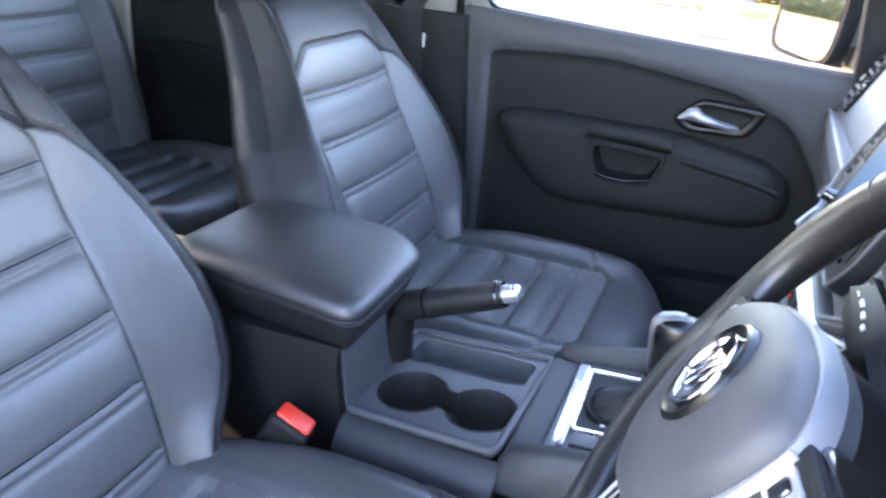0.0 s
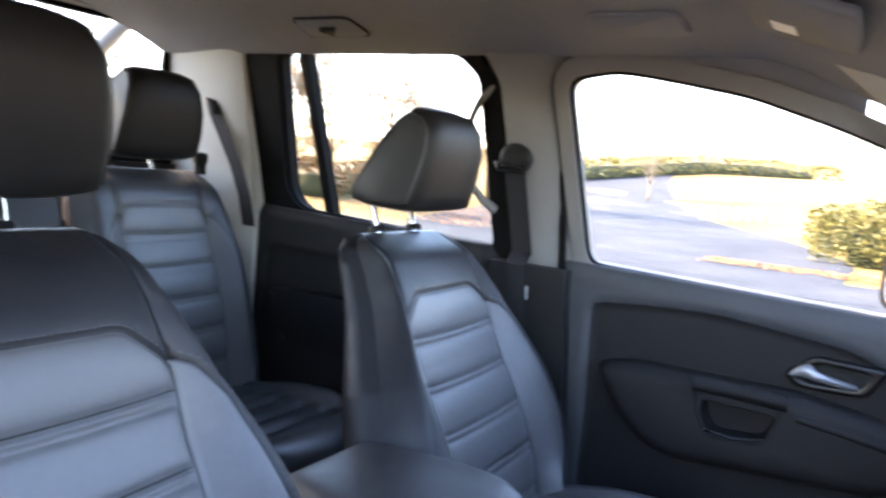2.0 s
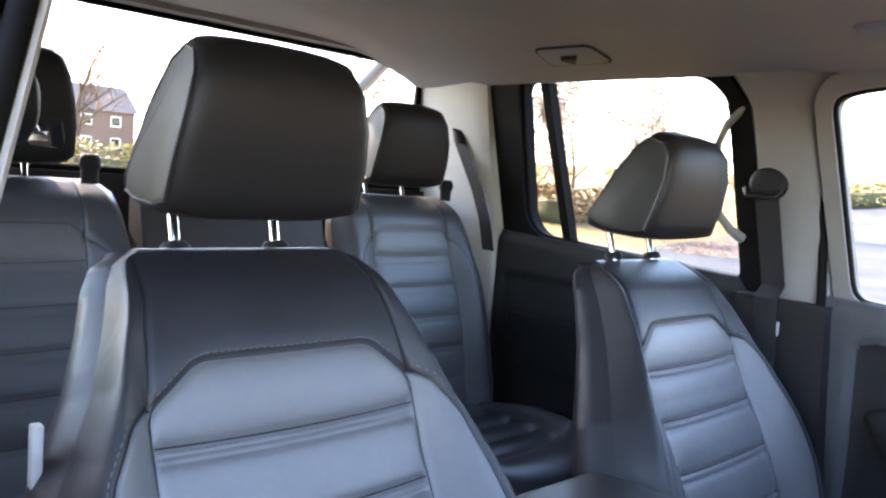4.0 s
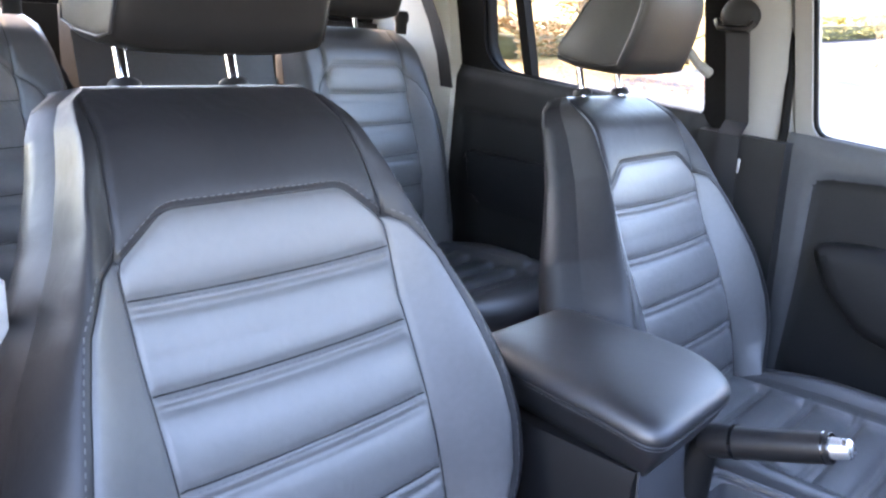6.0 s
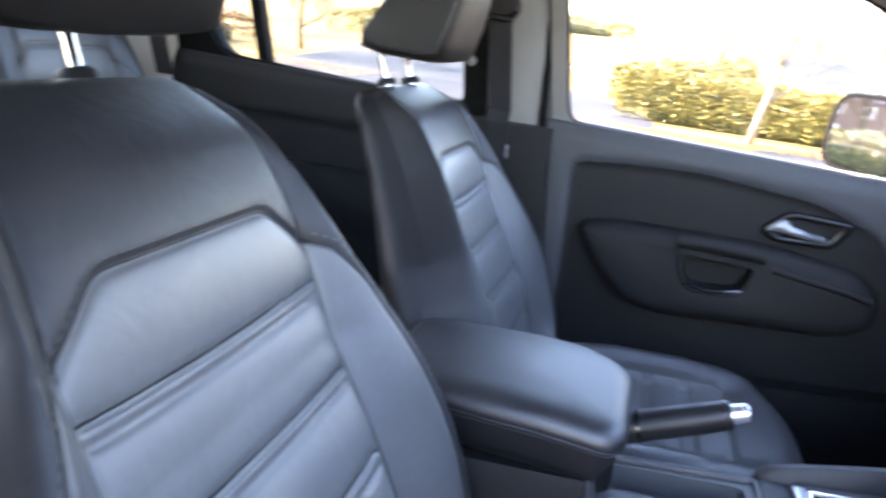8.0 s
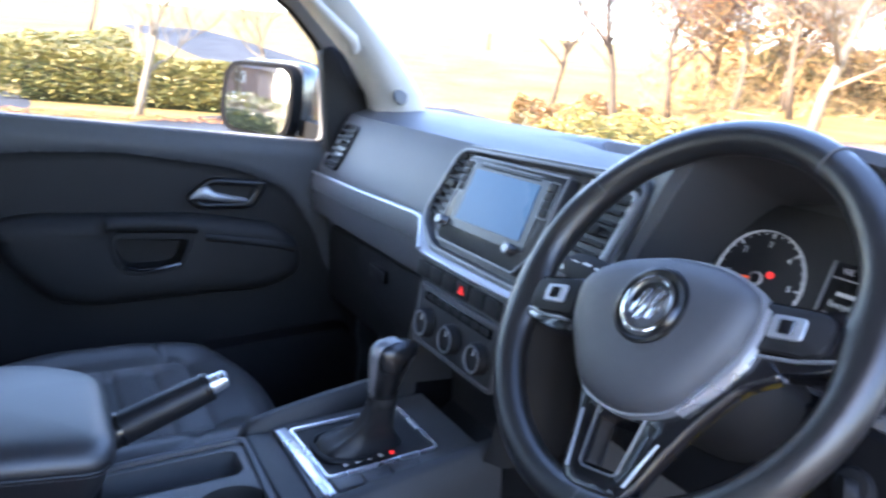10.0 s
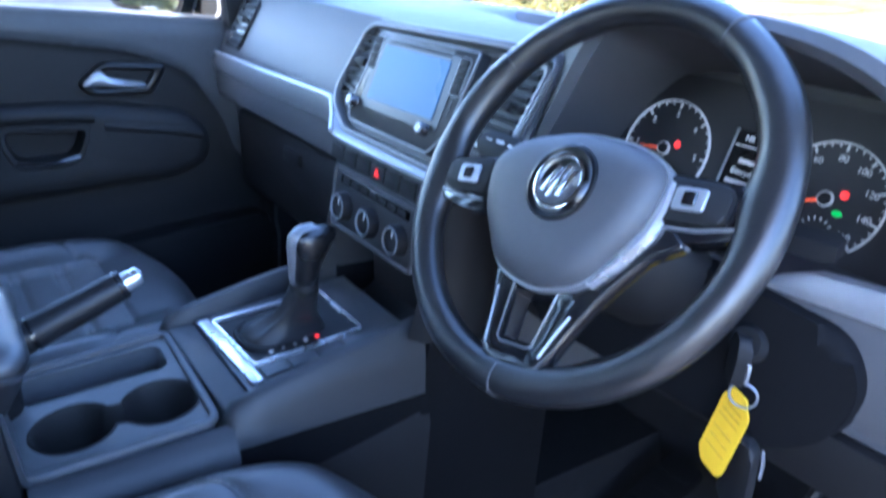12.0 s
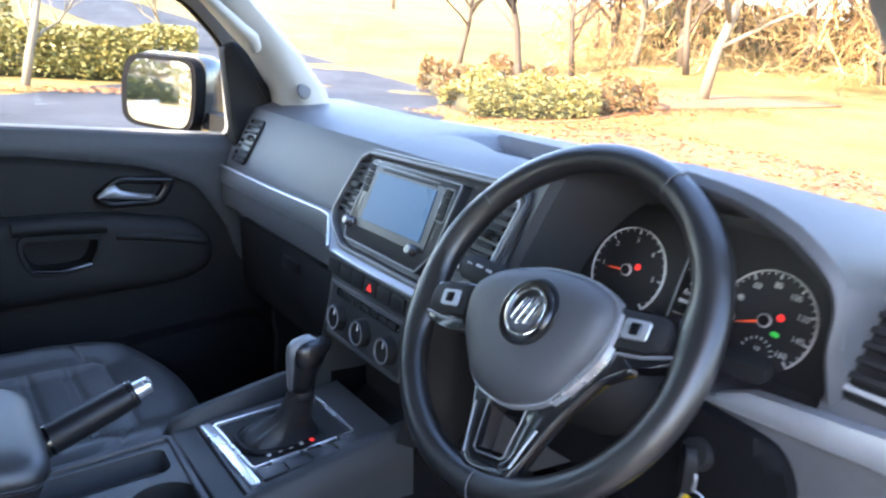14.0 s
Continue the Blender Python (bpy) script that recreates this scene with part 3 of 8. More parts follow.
# B pillars
def b_pillar(s, tag):
    low = loft([[(s * x, y, z) for x, y in ((0.735, yr), (0.735, yf), (0.83, yf + 0.01), (0.83, yr - 0.01))] for z, yr, yf in ((0.0, -0.21, 0.02), (0.40, -0.205, 0.01), (0.765, -0.20, -0.02))])
    part("pillar_lower_" + tag, low, DOORCLOTH, label="dark plastic lower centre pillar trim", category="pillar", kind="structure")
    up = loft([[(s * (side_x(z) + d), y, z) for d, y in ((0.012, yr), (-0.022, yr + 0.02), (-0.022, yf - 0.035), (-0.004, yf - 0.012), (0.012, yf), (0.05, yf), (0.05, yr))]
               for z, yr, yf in ((0.76, -0.17, -0.022), (0.90, -0.180, -0.040), (1.05, -0.193, -0.062), (1.15, -0.205, -0.080), (1.20, -0.235, -0.050), (1.235, -0.27, -0.03))])
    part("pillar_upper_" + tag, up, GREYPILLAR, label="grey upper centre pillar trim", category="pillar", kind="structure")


b_pillar(-1, "left")
# driver side: the pillar seen at its open door edge, with seal and jamb
_st = [(0.0, 0.745, 0.02), (0.50, 0.738, 0.012), (0.80, 0.701, -0.002), (0.90, 0.676, -0.024), (1.0, 0.650, -0.046), (1.10, 0.624, -0.068), (1.24, 0.590, -0.098)]
part("pillar_upper_right", loft([[(x + dx, y + dy, z) for dx, dy in ((-0.002, -0.10), (-0.003, -0.012), (-0.002, -0.002), (0.002, 0.002), (0.006, 0.0), (0.008, -0.02), (0.06, -0.18), (0.03, -0.20))] for z, x, y in _st]), BEIGE,
     label="light trim edge of the driver side centre pillar", category="pillar", kind="structure", sharp=50)
part("pillar_seal_right", tube([(x + 0.017, y + 0.001, z) for z, x, y in _st], 0.0095, 10), RUBBER, label="black rubber door seal on the centre pillar", category="door seal", kind="structure")
# Grey painted jamb coloured near black to stand in for shade on it.
part("pillar_jamb_right", loft([[(x + dx, y + dy, z) for dx, dy in ((0.026, -0.012), (0.030, -0.008), (0.036, -0.013), (0.064, -0.016), (0.070, -0.008), (0.078, -0.008), (0.084, -0.016), (0.20, -0.04), (0.24, -0.05), (0.24, -0.20), (0.026, -0.19))] for z, x, y in _st]), RUBBER,
     label="grey painted door jamb, blackened for shade", category="car body", kind="structure", sharp=50)

# C pillars, rear bulkhead and rear window
for _s, _tag in ((-1, "left"), (1, "right")):
    part("pillar_rear_" + _tag, loft([[(_s * x, y, z) for x, y in ((0.715 - 0.4 * k, -1.24), (0.735 - k, -0.96), (0.75 - k, -0.925), (0.84 - k, -0.90), (0.84 - k, -1.24))] for z, k in ((0.0, 0.0), (0.79, 0.0), (1.0, 0.04), (1.24, 0.085))]), BEIGE,
         label="light rear corner pillar trim", category="pillar", kind="structure")
part("wall_rear", loft([[(x, -1.19, 0.0), (x, -1.24, 0.0), (x, -1.25, 0.90), (x, -1.19, 0.90)] for x in (-0.72, 0.72)]), DARK, label="dark lower back wall of the cab", category="wall", kind="structure")
part("wall_rear_header", loft([[(x, -1.17, 1.272), (x, -1.25, 1.268), (x, -1.25, 1.36), (x, -1.13, 1.36)] for x in (-0.66, 0.66)]), HEADLINER, label="grey header above the rear window", category="wall", kind="structure")
_rw = thing("window_4", (0, -1.22, 0.9), "rear cab window with a black surround", "window", kind="structure")
_rp = part("pane", box((-0.70, -1.226, 0.89), (0.70, -1.222, 1.275)), TINTED, _rw, smooth=False)
_rp.visible_shadow = False
part("window_seal", frame_ring(rounded([(-0.715, 0.885), (0.715, 0.885), (0.695, 1.278), (-0.695, 1.278)], 0.04), rounded([(-0.650, 0.915), (0.650, 0.915), (0.668, 1.258), (-0.668, 1.258)], 0.04), 0.016, lambda u, v, w: (u, -1.222 + w, v)), RUBBER, _rw)

# A pillar and door mirror sail of the passenger side
_ap = [(0.80, -0.665, 0.860, 0.11, 0.05), (0.87, -0.650, 0.835, 0.10, 0.05), (0.94, -0.622, 0.770, 0.085, 0.05), (1.04, -0.606, 0.660, 0.085, 0.05), (1.12, -0.605, 0.575, 0.09, 0.05), (1.19, -0.60, 0.49, 0.10, 0.05), (1.235, -0.60, 0.40, 0.10, 0.05)]
part("pillar_front_left", loft([[(x - 0.09, y - w * 0.45, z), (x - 0.012, y - w * 0.5, z), (x + 0.012, y - w * 0.2, z + 0.006), (x + 0.016, y + w * 0.25, z + 0.008), (x - 0.004, y + w * 0.55, z + 0.004), (x - 0.09, y + w * 0.6, z)] for z, x, y, w, t in _ap]), BEIGE,
     label="light grey windscreen pillar trim", category="pillar", kind="structure", sharp=60)
part("pillar_front_right", loft([[(0.09 - x, y - w * 0.45, z), (0.012 - x, y - w * 0.5, z), (-0.016 - x, y + w * 0.2, z), (0.004 - x, y + w * 0.55, z), (0.09 - x, y + w * 0.6, z)] for z, x, y, w, t in _ap]), BEIGE,
     label="light grey windscreen pillar trim", category="pillar", kind="structure", sharp=60)
_tw = thing("speaker_grille", (-0.632, 0.828, 0.865), "round grey tweeter grille set in the windscreen pillar", "speaker")
part("grille", lathe([(0.0, 0.004), (0.012, 0.0045), (0.0165, 0.003), (0.018, 0.0)], Matrix.Translation((-0.633, 0.826, 0.873)) @ Matrix.Rotation(radians(75), 4, "Y") @ Matrix.Rotation(radians(-12), 4, "X")), CONSOLE, _tw, "dark grey round mesh")
part("sail_panel_left", prism(rounded([(0.685, 0.955), (0.715, 0.735), (0.86, 0.735), (0.80, 0.87), (0.72, 0.965)], 0.015, 3), 0.03, lambda u, v, w: (-0.765 + w, u, v), 0.01), DARK,
     label="black plastic corner panel at the door mirror", category="trim", kind="structure")
_gh = thing("grab_handle", (-0.60, 0.70, 0.966), "light grey grab handle on the windscreen pillar", "grab handle", "grab handles")
part("grip", tube([(-0.612, 0.705, 0.958), (-0.585, 0.690, 0.975), (-0.570, 0.665, 0.99), (-0.572, 0.62, 1.025), (-0.575, 0.585, 1.055), (-0.585, 0.565, 1.078), (-0.61, 0.555, 1.09)], [0.015, 0.014, 0.011, 0.010, 0.010, 0.012, 0.015], 12), BEIGE, _gh)

# handles in the roof lining above the doors
for _x, _y0, _y1, _hook in ((-0.560, 0.03, 0.22, False), (-0.552, -0.645, -0.465, True)):
    _h = thing("grab_handle", (_x, (_y0 + _y1) / 2, 1.24), "folded grey roof grab handle" + (" with a coat hook" if _hook else ""), "grab handle", "grab handles")
    ROOF = lambda u, v, w, x=_x: (x + v, u, roof_z(x + v, u) - w - 0.001)
    _ro = rounded([(_y0, -0.046), (_y1, -0.046), (_y1 - 0.012, 0.040), (_y0 + 0.012, 0.040)], 0.022, 5)
    part("surround", frame_ring(_ro, grown(_ro, -0.006), 0.004, ROOF), DARK if _hook else HEADLINER, _h, "narrow rim round the handle")
    part("grip", prism(grown(_ro, -0.006), 0.006, ROOF, 0.003), HEADLINER, _h, "grey folded grip")
    if _hook:
        part("coat_hook", prism(rounded([(_y0 + 0.065, 0.006), (_y0 + 0.115, 0.006), (_y0 + 0.090, -0.024)], 0.006, 3), 0.016, ROOF, 0.004), DARK, _h, "small dark coat hook")
_h = thing("grab_handle", (-0.70, -0.2, 0.87), "curved grey grab handle on the centre pillar", "grab handle", "grab handles")
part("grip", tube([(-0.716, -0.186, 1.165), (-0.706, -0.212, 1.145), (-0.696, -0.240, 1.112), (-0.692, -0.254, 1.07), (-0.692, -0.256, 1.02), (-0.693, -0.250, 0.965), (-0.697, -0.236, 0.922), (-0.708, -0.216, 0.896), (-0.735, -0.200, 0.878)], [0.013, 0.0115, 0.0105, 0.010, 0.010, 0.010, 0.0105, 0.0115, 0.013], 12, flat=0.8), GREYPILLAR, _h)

# sun visor
_v = thing("sun_visor", (-0.42, 0.42, 1.21), "grey sun visor folded up with a white label", "sun visor")
_vm = pose(-0.46, 0.405, 1.222, -17, 0, 0)
part("visor_pad", box((-0.17, -0.085, -0.009), (0.17, 0.085, 0.009), 0.008, 3, _vm), HEADLINER, _v)
part("label", box((-0.065, -0.045, -0.0112), (0.0, -0.008, -0.0095), 0, 1, _vm), LABELW, _v, "white printed label")
part("hinge_rod", tube([_vm @ Vector((-0.16, 0.07, 0)), _vm @ Vector((-0.185, 0.07, 0.0)), _vm @ Vector((-0.19, 0.07, 0.03))], 0.006, 8), BEIGE, _v)


# ---- seats ----
def seat_parts(owner, width, seams, outer_seams, top, insert_top, grooves, half_ins, ridge, cover=None, side=None, back=0.095, bolster=0.046, res=0.0034, recline=23, base=(0, 0.0615, 0.36), v0=-0.06, lean_back=0.028, wrap=0.0):
    """The padded backrest of a seat in its own frame: u across, v up its slope, n to the front."""
    a = radians(recline)

    def world(u, v, n):
        return (base[0] + u, base[1] - v * math.sin(a) + n * math.cos(a), base[2] + v * math.cos(a) + n * math.sin(a))

    f0, f1 = 0.55, 0.80
    n_mid, n_side, n_out = int(0.30 / res), int(0.075 / res), int(0.05 / res)
    U = np.concatenate([np.linspace(-1, -f1, n_out)[:-1], np.linspace(-f1, -f0, n_side)[:-1], np.linspace(-f0, f0, n_mid), np.linspace(f0, f1, n_side)[1:], np.linspace(f1, 1, n_out)[1:]])
    nu = len(U)
    corner = max(v for u, v in insert_top if abs(u) > 0.97 * max(p[0] for p in insert_top))
    tops = sorted((u, v) for u, v in insert_top if v >= corner - 1e-6)
    tu, tv = [p[0] for p in tops], [p[1] for p in tops]
    vc = max(tv)
    nb, na = int((vc - v0) / res), int((top - vc) / res) + 1
    VB = np.concatenate([np.linspace(v0, vc, nb), np.linspace(vc, top, na)[1:]])
    nv = len(VB)
    VE = np.where(VB <= vc, v0 + (VB - v0) * (corner - v0) / (vc - v0), corner + (VB - vc) * (top - corner) / (top - vc))
    W = np.array([width(v) for v in VE])
    IW = np.minimum(np.array([half_ins(v) for v in VE]), W * 0.86)
    ins = IW[:, None]
    aU = np.abs(U)[None, :]
    RW = np.array([ridge(v) if v <= corner else IW[k] + (W[k] - IW[k]) * 0.62 * smoothstep(corner, corner + 0.09, v) for k, v in enumerate(VE)])
    RW = np.clip(RW, IW + 0.003, W - 0.004)
    rdg = RW[:, None]
    au = np.where(aU <= f0, aU / f0 * ins, np.where(aU <= f1, ins + (aU - f0) / (f1 - f0) * (rdg - ins), rdg + (aU - f1) / (1 - f1) * (W[:, None] - rdg)))
    uu = au * np.sign(U)[None, :]
    vt = np.interp(uu, tu, tv)
    vb = np.repeat(VB[:, None], nu, 1)
    vv = np.where(vb <= vc, v0 + (vb - v0) * (vt - v0) / (vc - v0), vt + (vb - vc) * (top - vt) / (top - vc))
    V = VE
    # broad form: bolsters rise towards the edge, then roll away; the top rolls back
    q = np.where(au <= rdg, 0.62 * np.clip((au - ins) / np.maximum(rdg - ins, 1e-3), 0, 1), 0.62 + 0.38 * np.clip((au - rdg) / np.maximum(W[:, None] - rdg, 1e-3), 0, 1))
    above = np.clip((au - ins) / np.maximum(W[:, None] - ins, 1e-3), 0, 1)
    q = q + (above - q) * np.array([smoothstep(corner - 0.10, corner + 0.02, v) for v in V])[:, None]
    lift = np.array([bolster * smoothstep(top - 0.02, 0.22, v) for v in V])[:, None]
    n = lift * np.sin(np.clip(q, 0, 1) * math.pi * 0.62) ** 1.3 - 0.055 * np.clip(q - 0.62, 0, 1) ** 2 / 0.1444
    roll = np.clip((vv - (top - 0.075)) / 0.075, 0, 1)
    n -= 0.075 * (1 - np.sqrt(np.clip(1 - roll ** 2, 0, 1))) + lean_back * np.clip((vv - top + 0.17) / 0.17, 0, 1) ** 2
    n += 0.012 * np.sin(np.clip((vv - 0.02) / 0.30, 0, 1) * math.pi) * (1 - q)
    # seams pull the cover in; the pads swell between them
    for k, s in enumerate(seams):
        d = seg_dist(uu, vv, s)
        n += (1.0 if k < 3 else 0.6) * (-0.0030 * np.exp(-(d / 0.0026) ** 2) - 0.0024 * np.exp(-d / 0.010))
    dg = np.full(uu.shape, 9.0)
    for g in grooves:
        dg = np.minimum(dg, np.where(au <= ins, np.abs(vv - g - 0.004 * (uu / 0.15) ** 2), 9))
    dg2 = np.full(uu.shape, 9.0)
    for g in grooves:
        dg2 = np.minimum(dg2, np.where(au <= ins, np.abs(vv - g + 0.013 - 0.004 * (uu / 0.15) ** 2), 9))
    fade = np.clip((ins - au) / 0.006, 0, 1)
    n += fade * (-0.0030 * np.exp(-(dg / 0.0030) ** 2) - 0.0052 * np.exp(-np.minimum(dg, dg2) / 0.013) - 0.0020 * np.exp(-(dg2 / 0.0030) ** 2))
    limit = back - 0.012
    n = np.where(n < -0.03, -0.03 - (limit - 0.03) * (1 - np.exp(np.minimum(0, n + 0.03) / (limit - 0.03))), n)
    # slight unevenness of the stretched cover
    rng = np.random.RandomState(3)
    for _ in range(10):
        k1, k2, ph = rng.uniform(-22, 22), rng.uniform(-16, 16), rng.uniform(0, 6.3)
        n += 0.0006 * np.sin(k1 * uu + k2 * vv + ph)
    below = np.repeat((np.arange(nv) < nb - 1)[:, None], nu, 1)
    inside = (uu >= -ins - 1e-6) & (uu < ins - 1e-6) & below
    region = np.zeros(uu.shape, int)                    # 0 top and bolsters
    band = np.sum([vv < g for g in grooves], axis=0)
    region[inside] = 1 + band[inside]
    lo_cols, hi_cols = (U >= -f1 - 1e-6) & (U < -f0 - 1e-6), (U >= f0 - 1e-6) & (U < f1 - 1e-6)
    region[below & lo_cols[None, :]] = 20
    region[below & hi_cols[None, :]] = 21
    cell = region[:-1, :-1]
    idx = np.arange(nu * nv).reshape(nv, nu)
    P = [world(uu.flat[i], vv.flat[i], n.flat[i]) for i in range(nu * nv)]
    G = np.array([tuple(p) for p in P]).reshape(nv, nu, 3)
    N = np.cross(np.gradient(G, axis=1), np.gradient(G, axis=0)).reshape(-1, 3)
    N /= np.maximum(np.linalg.norm(N, axis=1), 1e-12)[:, None]
    for r in np.unique(cell):
        quads = np.argwhere(cell == r)
        used, faces, verts = {}, [], []
        for j, i in quads:
            f = []
            for k in (idx[j, i], idx[j, i + 1], idx[j + 1, i + 1], idx[j + 1, i]):
                if k not in used:
                    used[k] = len(verts)
                    verts.append(P[k])
                f.append(used[k])
            faces.append(f)
        me = bpy.data.meshes.new("pad")
        me.from_pydata(verts, [], faces)
        me.polygons.foreach_set("use_smooth", [True] * len(faces))
        me.normals_split_custom_set_from_vertices([N[k] for k in used])
        pad = 1 <= r < 20
        # Insert and bolsters take paler copies of the cover leather, for light falling there.
        me.materials.append(LEATHER_LIT_PAD if pad else side or LEATHER_LIT_BASE if r >= 20 else cover or LEATHER)
        ob = new("insert_panel" if pad else ("side_bolster" if r >= 20 else "outer_cover"), me)
        BASE[ob] = Vector((0, 0, 0))
        ob.parent = owner
    # shell: sides and back
    bm = bmesh.new()
    rows = []
    edge = [(nv_i, 0) for nv_i in range(nv)] + [(nv - 1, i) for i in range(1, nu)] + [(j, nu - 1) for j in range(nv - 2, -1, -1)]
    for f, depth, swell in ((0.0, 0.0, 0.0), (0.0, 0.3, 0.65), (0.0, 0.6, 1.0), (0.015, 0.88, 0.9), (0.05, 1.0, 0.2)):
        row = []
        for j, i in edge:
            u, v = uu[j, i], vv[j, i]
            nn = n[j, i] * (1 - depth) + (-back - 0.5 * wrap + 0.02 * smoothstep(0.2, 0, v)) * depth
            u += math.copysign(wrap * swell * smoothstep(0.70, 1.0, abs(u) / W[j]), u)
            row.append(bm.verts.new(world(u * (1 - f) if depth > 0.6 else u * (1 + 0.012 * math.sin(depth * math.pi)), min(v, top - f * 0.5), nn)))
        rows.append(row)
    for r0, r1 in zip(rows, rows[1:]):
        for k in range(len(edge) - 1):
            bm.faces.new((r0[k], r0[k + 1], r1[k + 1], r1[k]))
    bm.faces.new(rows[-1])
    part("back_shell", bm, LEATHER, owner, "black leather sides and back", sharp=50)

    def surf(u, v):
        t = float(np.interp(u, tu, tv))
        q = v0 + (v - v0) * (vc - v0) / (t - v0) if v < t else vc + (v - t) * (top - vc) / (top - t)
        fj = min(float(np.interp(q, VB, np.arange(nv))), nv - 1.001)
        j = int(fj)
        w, iw = W[j] + (W[j + 1] - W[j]) * (fj - j), IW[j] + (IW[j + 1] - IW[j]) * (fj - j)
        rw = RW[j] + (RW[j + 1] - RW[j]) * (fj - j)
        g = abs(u) / iw * f0 if abs(u) <= iw else f0 + (abs(u) - iw) / (rw - iw) * (f1 - f0) if abs(u) <= rw else f1 + (abs(u) - rw) / (w - rw) * (1 - f1)
        fi = min(float(np.interp(math.copysign(g, u), U, np.arange(nu))), nu - 1.001)
        i = int(fi)
        a0 = n[j, i] * (1 - fi + i) + n[j, i + 1] * (fi - i)
        a1 = n[j + 1, i] * (1 - fi + i) + n[j + 1, i + 1] * (fi - i)
        return Vector(world(u, v, a0 * (1 - fj + j) + a1 * (fj - j) + 0.0005))

    # dark seam lines where two covers meet
    sb = bmesh.new()
    for s in seams:
        pts = []
        for (x0, y0), (x1, y1) in zip(s, s[1:]):
            k = max(1, int(math.hypot(x1 - x0, y1 - y0) / 0.008))
            pts += [(x0 + (x1 - x0) * i / k, y0 + (y1 - y0) * i / k) for i in range(k)]
        pts = [surf(x, y) for x, y in pts + [s[-1]] if abs(x) < width(y) * 0.985 and y < top - 0.012]
        if len(pts) > 2:
            tube(pts, 0.0008, 5, sb)
    for g in grooves:
        h = half_ins(g) * 0.985
        tube([surf(q, g + 0.004 * (q / 0.15) ** 2) for q in np.linspace(-h, h, 41)], 0.0009, 5, sb)
    part("seam", sb, DARK, owner, "dark sewn seam")
    # stitches beside the seams
    st = bmesh.new()
    for g in grooves:
        k = int(half_ins(g) * 1.9 / 0.0075)
        for i in range(k):
            x = -half_ins(g) * 0.95 + i * 0.0075
            p0, p1 = (surf(q, g - 0.0042 + 0.004 * (q / 0.15) ** 2) for q in (x, x + 0.0042))
            tube([p0, p1], 0.0005, 4, st)
    for s in outer_seams:
        pts = []
        for (x0, y0), (x1, y1) in zip(s, s[1:]):
            k = max(1, int(math.hypot(x1 - x0, y1 - y0) / 0.0075))
            pts += [(x0 + (x1 - x0) * i / k, y0 + (y1 - y0) * i / k, math.atan2(y1 - y0, x1 - x0)) for i in range(k)]
        for x, y, ang in pts:
            ox, oy = -math.sin(ang) * 0.0062, math.cos(ang) * 0.0062
            p0, p1 = surf(x + ox, y + oy), surf(x + ox + math.cos(ang) * 0.0042, y + oy + math.sin(ang) * 0.0042)
            if (p1 - p0).length > 1e-4:
                tube([p0, p1], 0.0006, 4, st)
    part("stitching", st, STITCH, owner, "pale grey stitching along the seams", kind="stuff")
    return world, surf


def headrest(owner, cx, cy, cz, w=0.135, tall=1.0):
    """A wedge-shaped padded headrest with its two chrome posts; cy is the front face at its foot."""
    bm = bmesh.new()
    rows = []
    side = [(0.0, 0.0), (0.016, 0.05), (0.026, 0.10), (0.024, 0.145), (0.006, 0.170), (-0.022, 0.178), (-0.050, 0.162), (-0.088, 0.11), (-0.115, 0.06), (-0.138, 0.022), (-0.136, 0.004), (-0.10, -0.004), (-0.03, -0.006)]
    yc, zc = -0.055, 0.08
    for k, (x, s) in enumerate(((-1.0, 0.80), (-0.992, 0.85), (-0.965, 0.905), (-0.90, 0.955), (-0.75, 0.992), (-0.45, 1.012), (0, 1.02), (0.45, 1.012), (0.75, 0.992), (0.90, 0.955), (0.965, 0.905), (0.992, 0.85), (1.0, 0.80))):
        ring = []
        for y, z in side:
            top_in = 1 - 0.19 * (max(0, z) / 0.175) ** 1.8
            top_in *= 1 - 0.05 * smoothstep(-0.04, -0.14, y)
            ring.append((cx + x * w * top_in, cy + yc + (y - yc) * s, cz + tall * (zc + (z - zc) * s)))
        rows.append(ring)
    bm = loft(rows)
    bmesh.ops.subdivide_edges(bm, edges=bm.edges[:], cuts=1, use_grid_fill=True, smooth=0.6)
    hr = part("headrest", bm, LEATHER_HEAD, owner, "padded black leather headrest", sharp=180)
    for sx in (-1, 1):
        piping = tube([(cx + sx * w * (1 - 0.19 * (max(0, z) / 0.175) ** 1.8) * (1 - 0.05 * smoothstep(-0.04, -0.14, y)) * 0.992, cy + yc + (y - yc) * 0.86, cz + tall * (zc + (z - zc) * 0.86)) for y, z in side], 0.0018, 6, closed=True)
        part("piping", piping, LEATHER, hr)
    for sx in (-1, 1):
        part("headrest_post", tube([(cx + sx * 0.062, cy - 0.118, cz + 0.02), (cx + sx * 0.062, cy - 0.090, cz - 0.07)], 0.0062, 14), CHROME, owner, "chrome headrest post")
        part("post_collar", lathe([(0.0, 0.008), (0.012, 0.008), (0.016, 0.004), (0.017, -0.004)], Matrix.Translation((cx + sx * 0.062, cy - 0.097, cz - 0.047)) @ Matrix.Rotation(radians(17), 4, "X"), 16), DARK, owner, "black post collar")


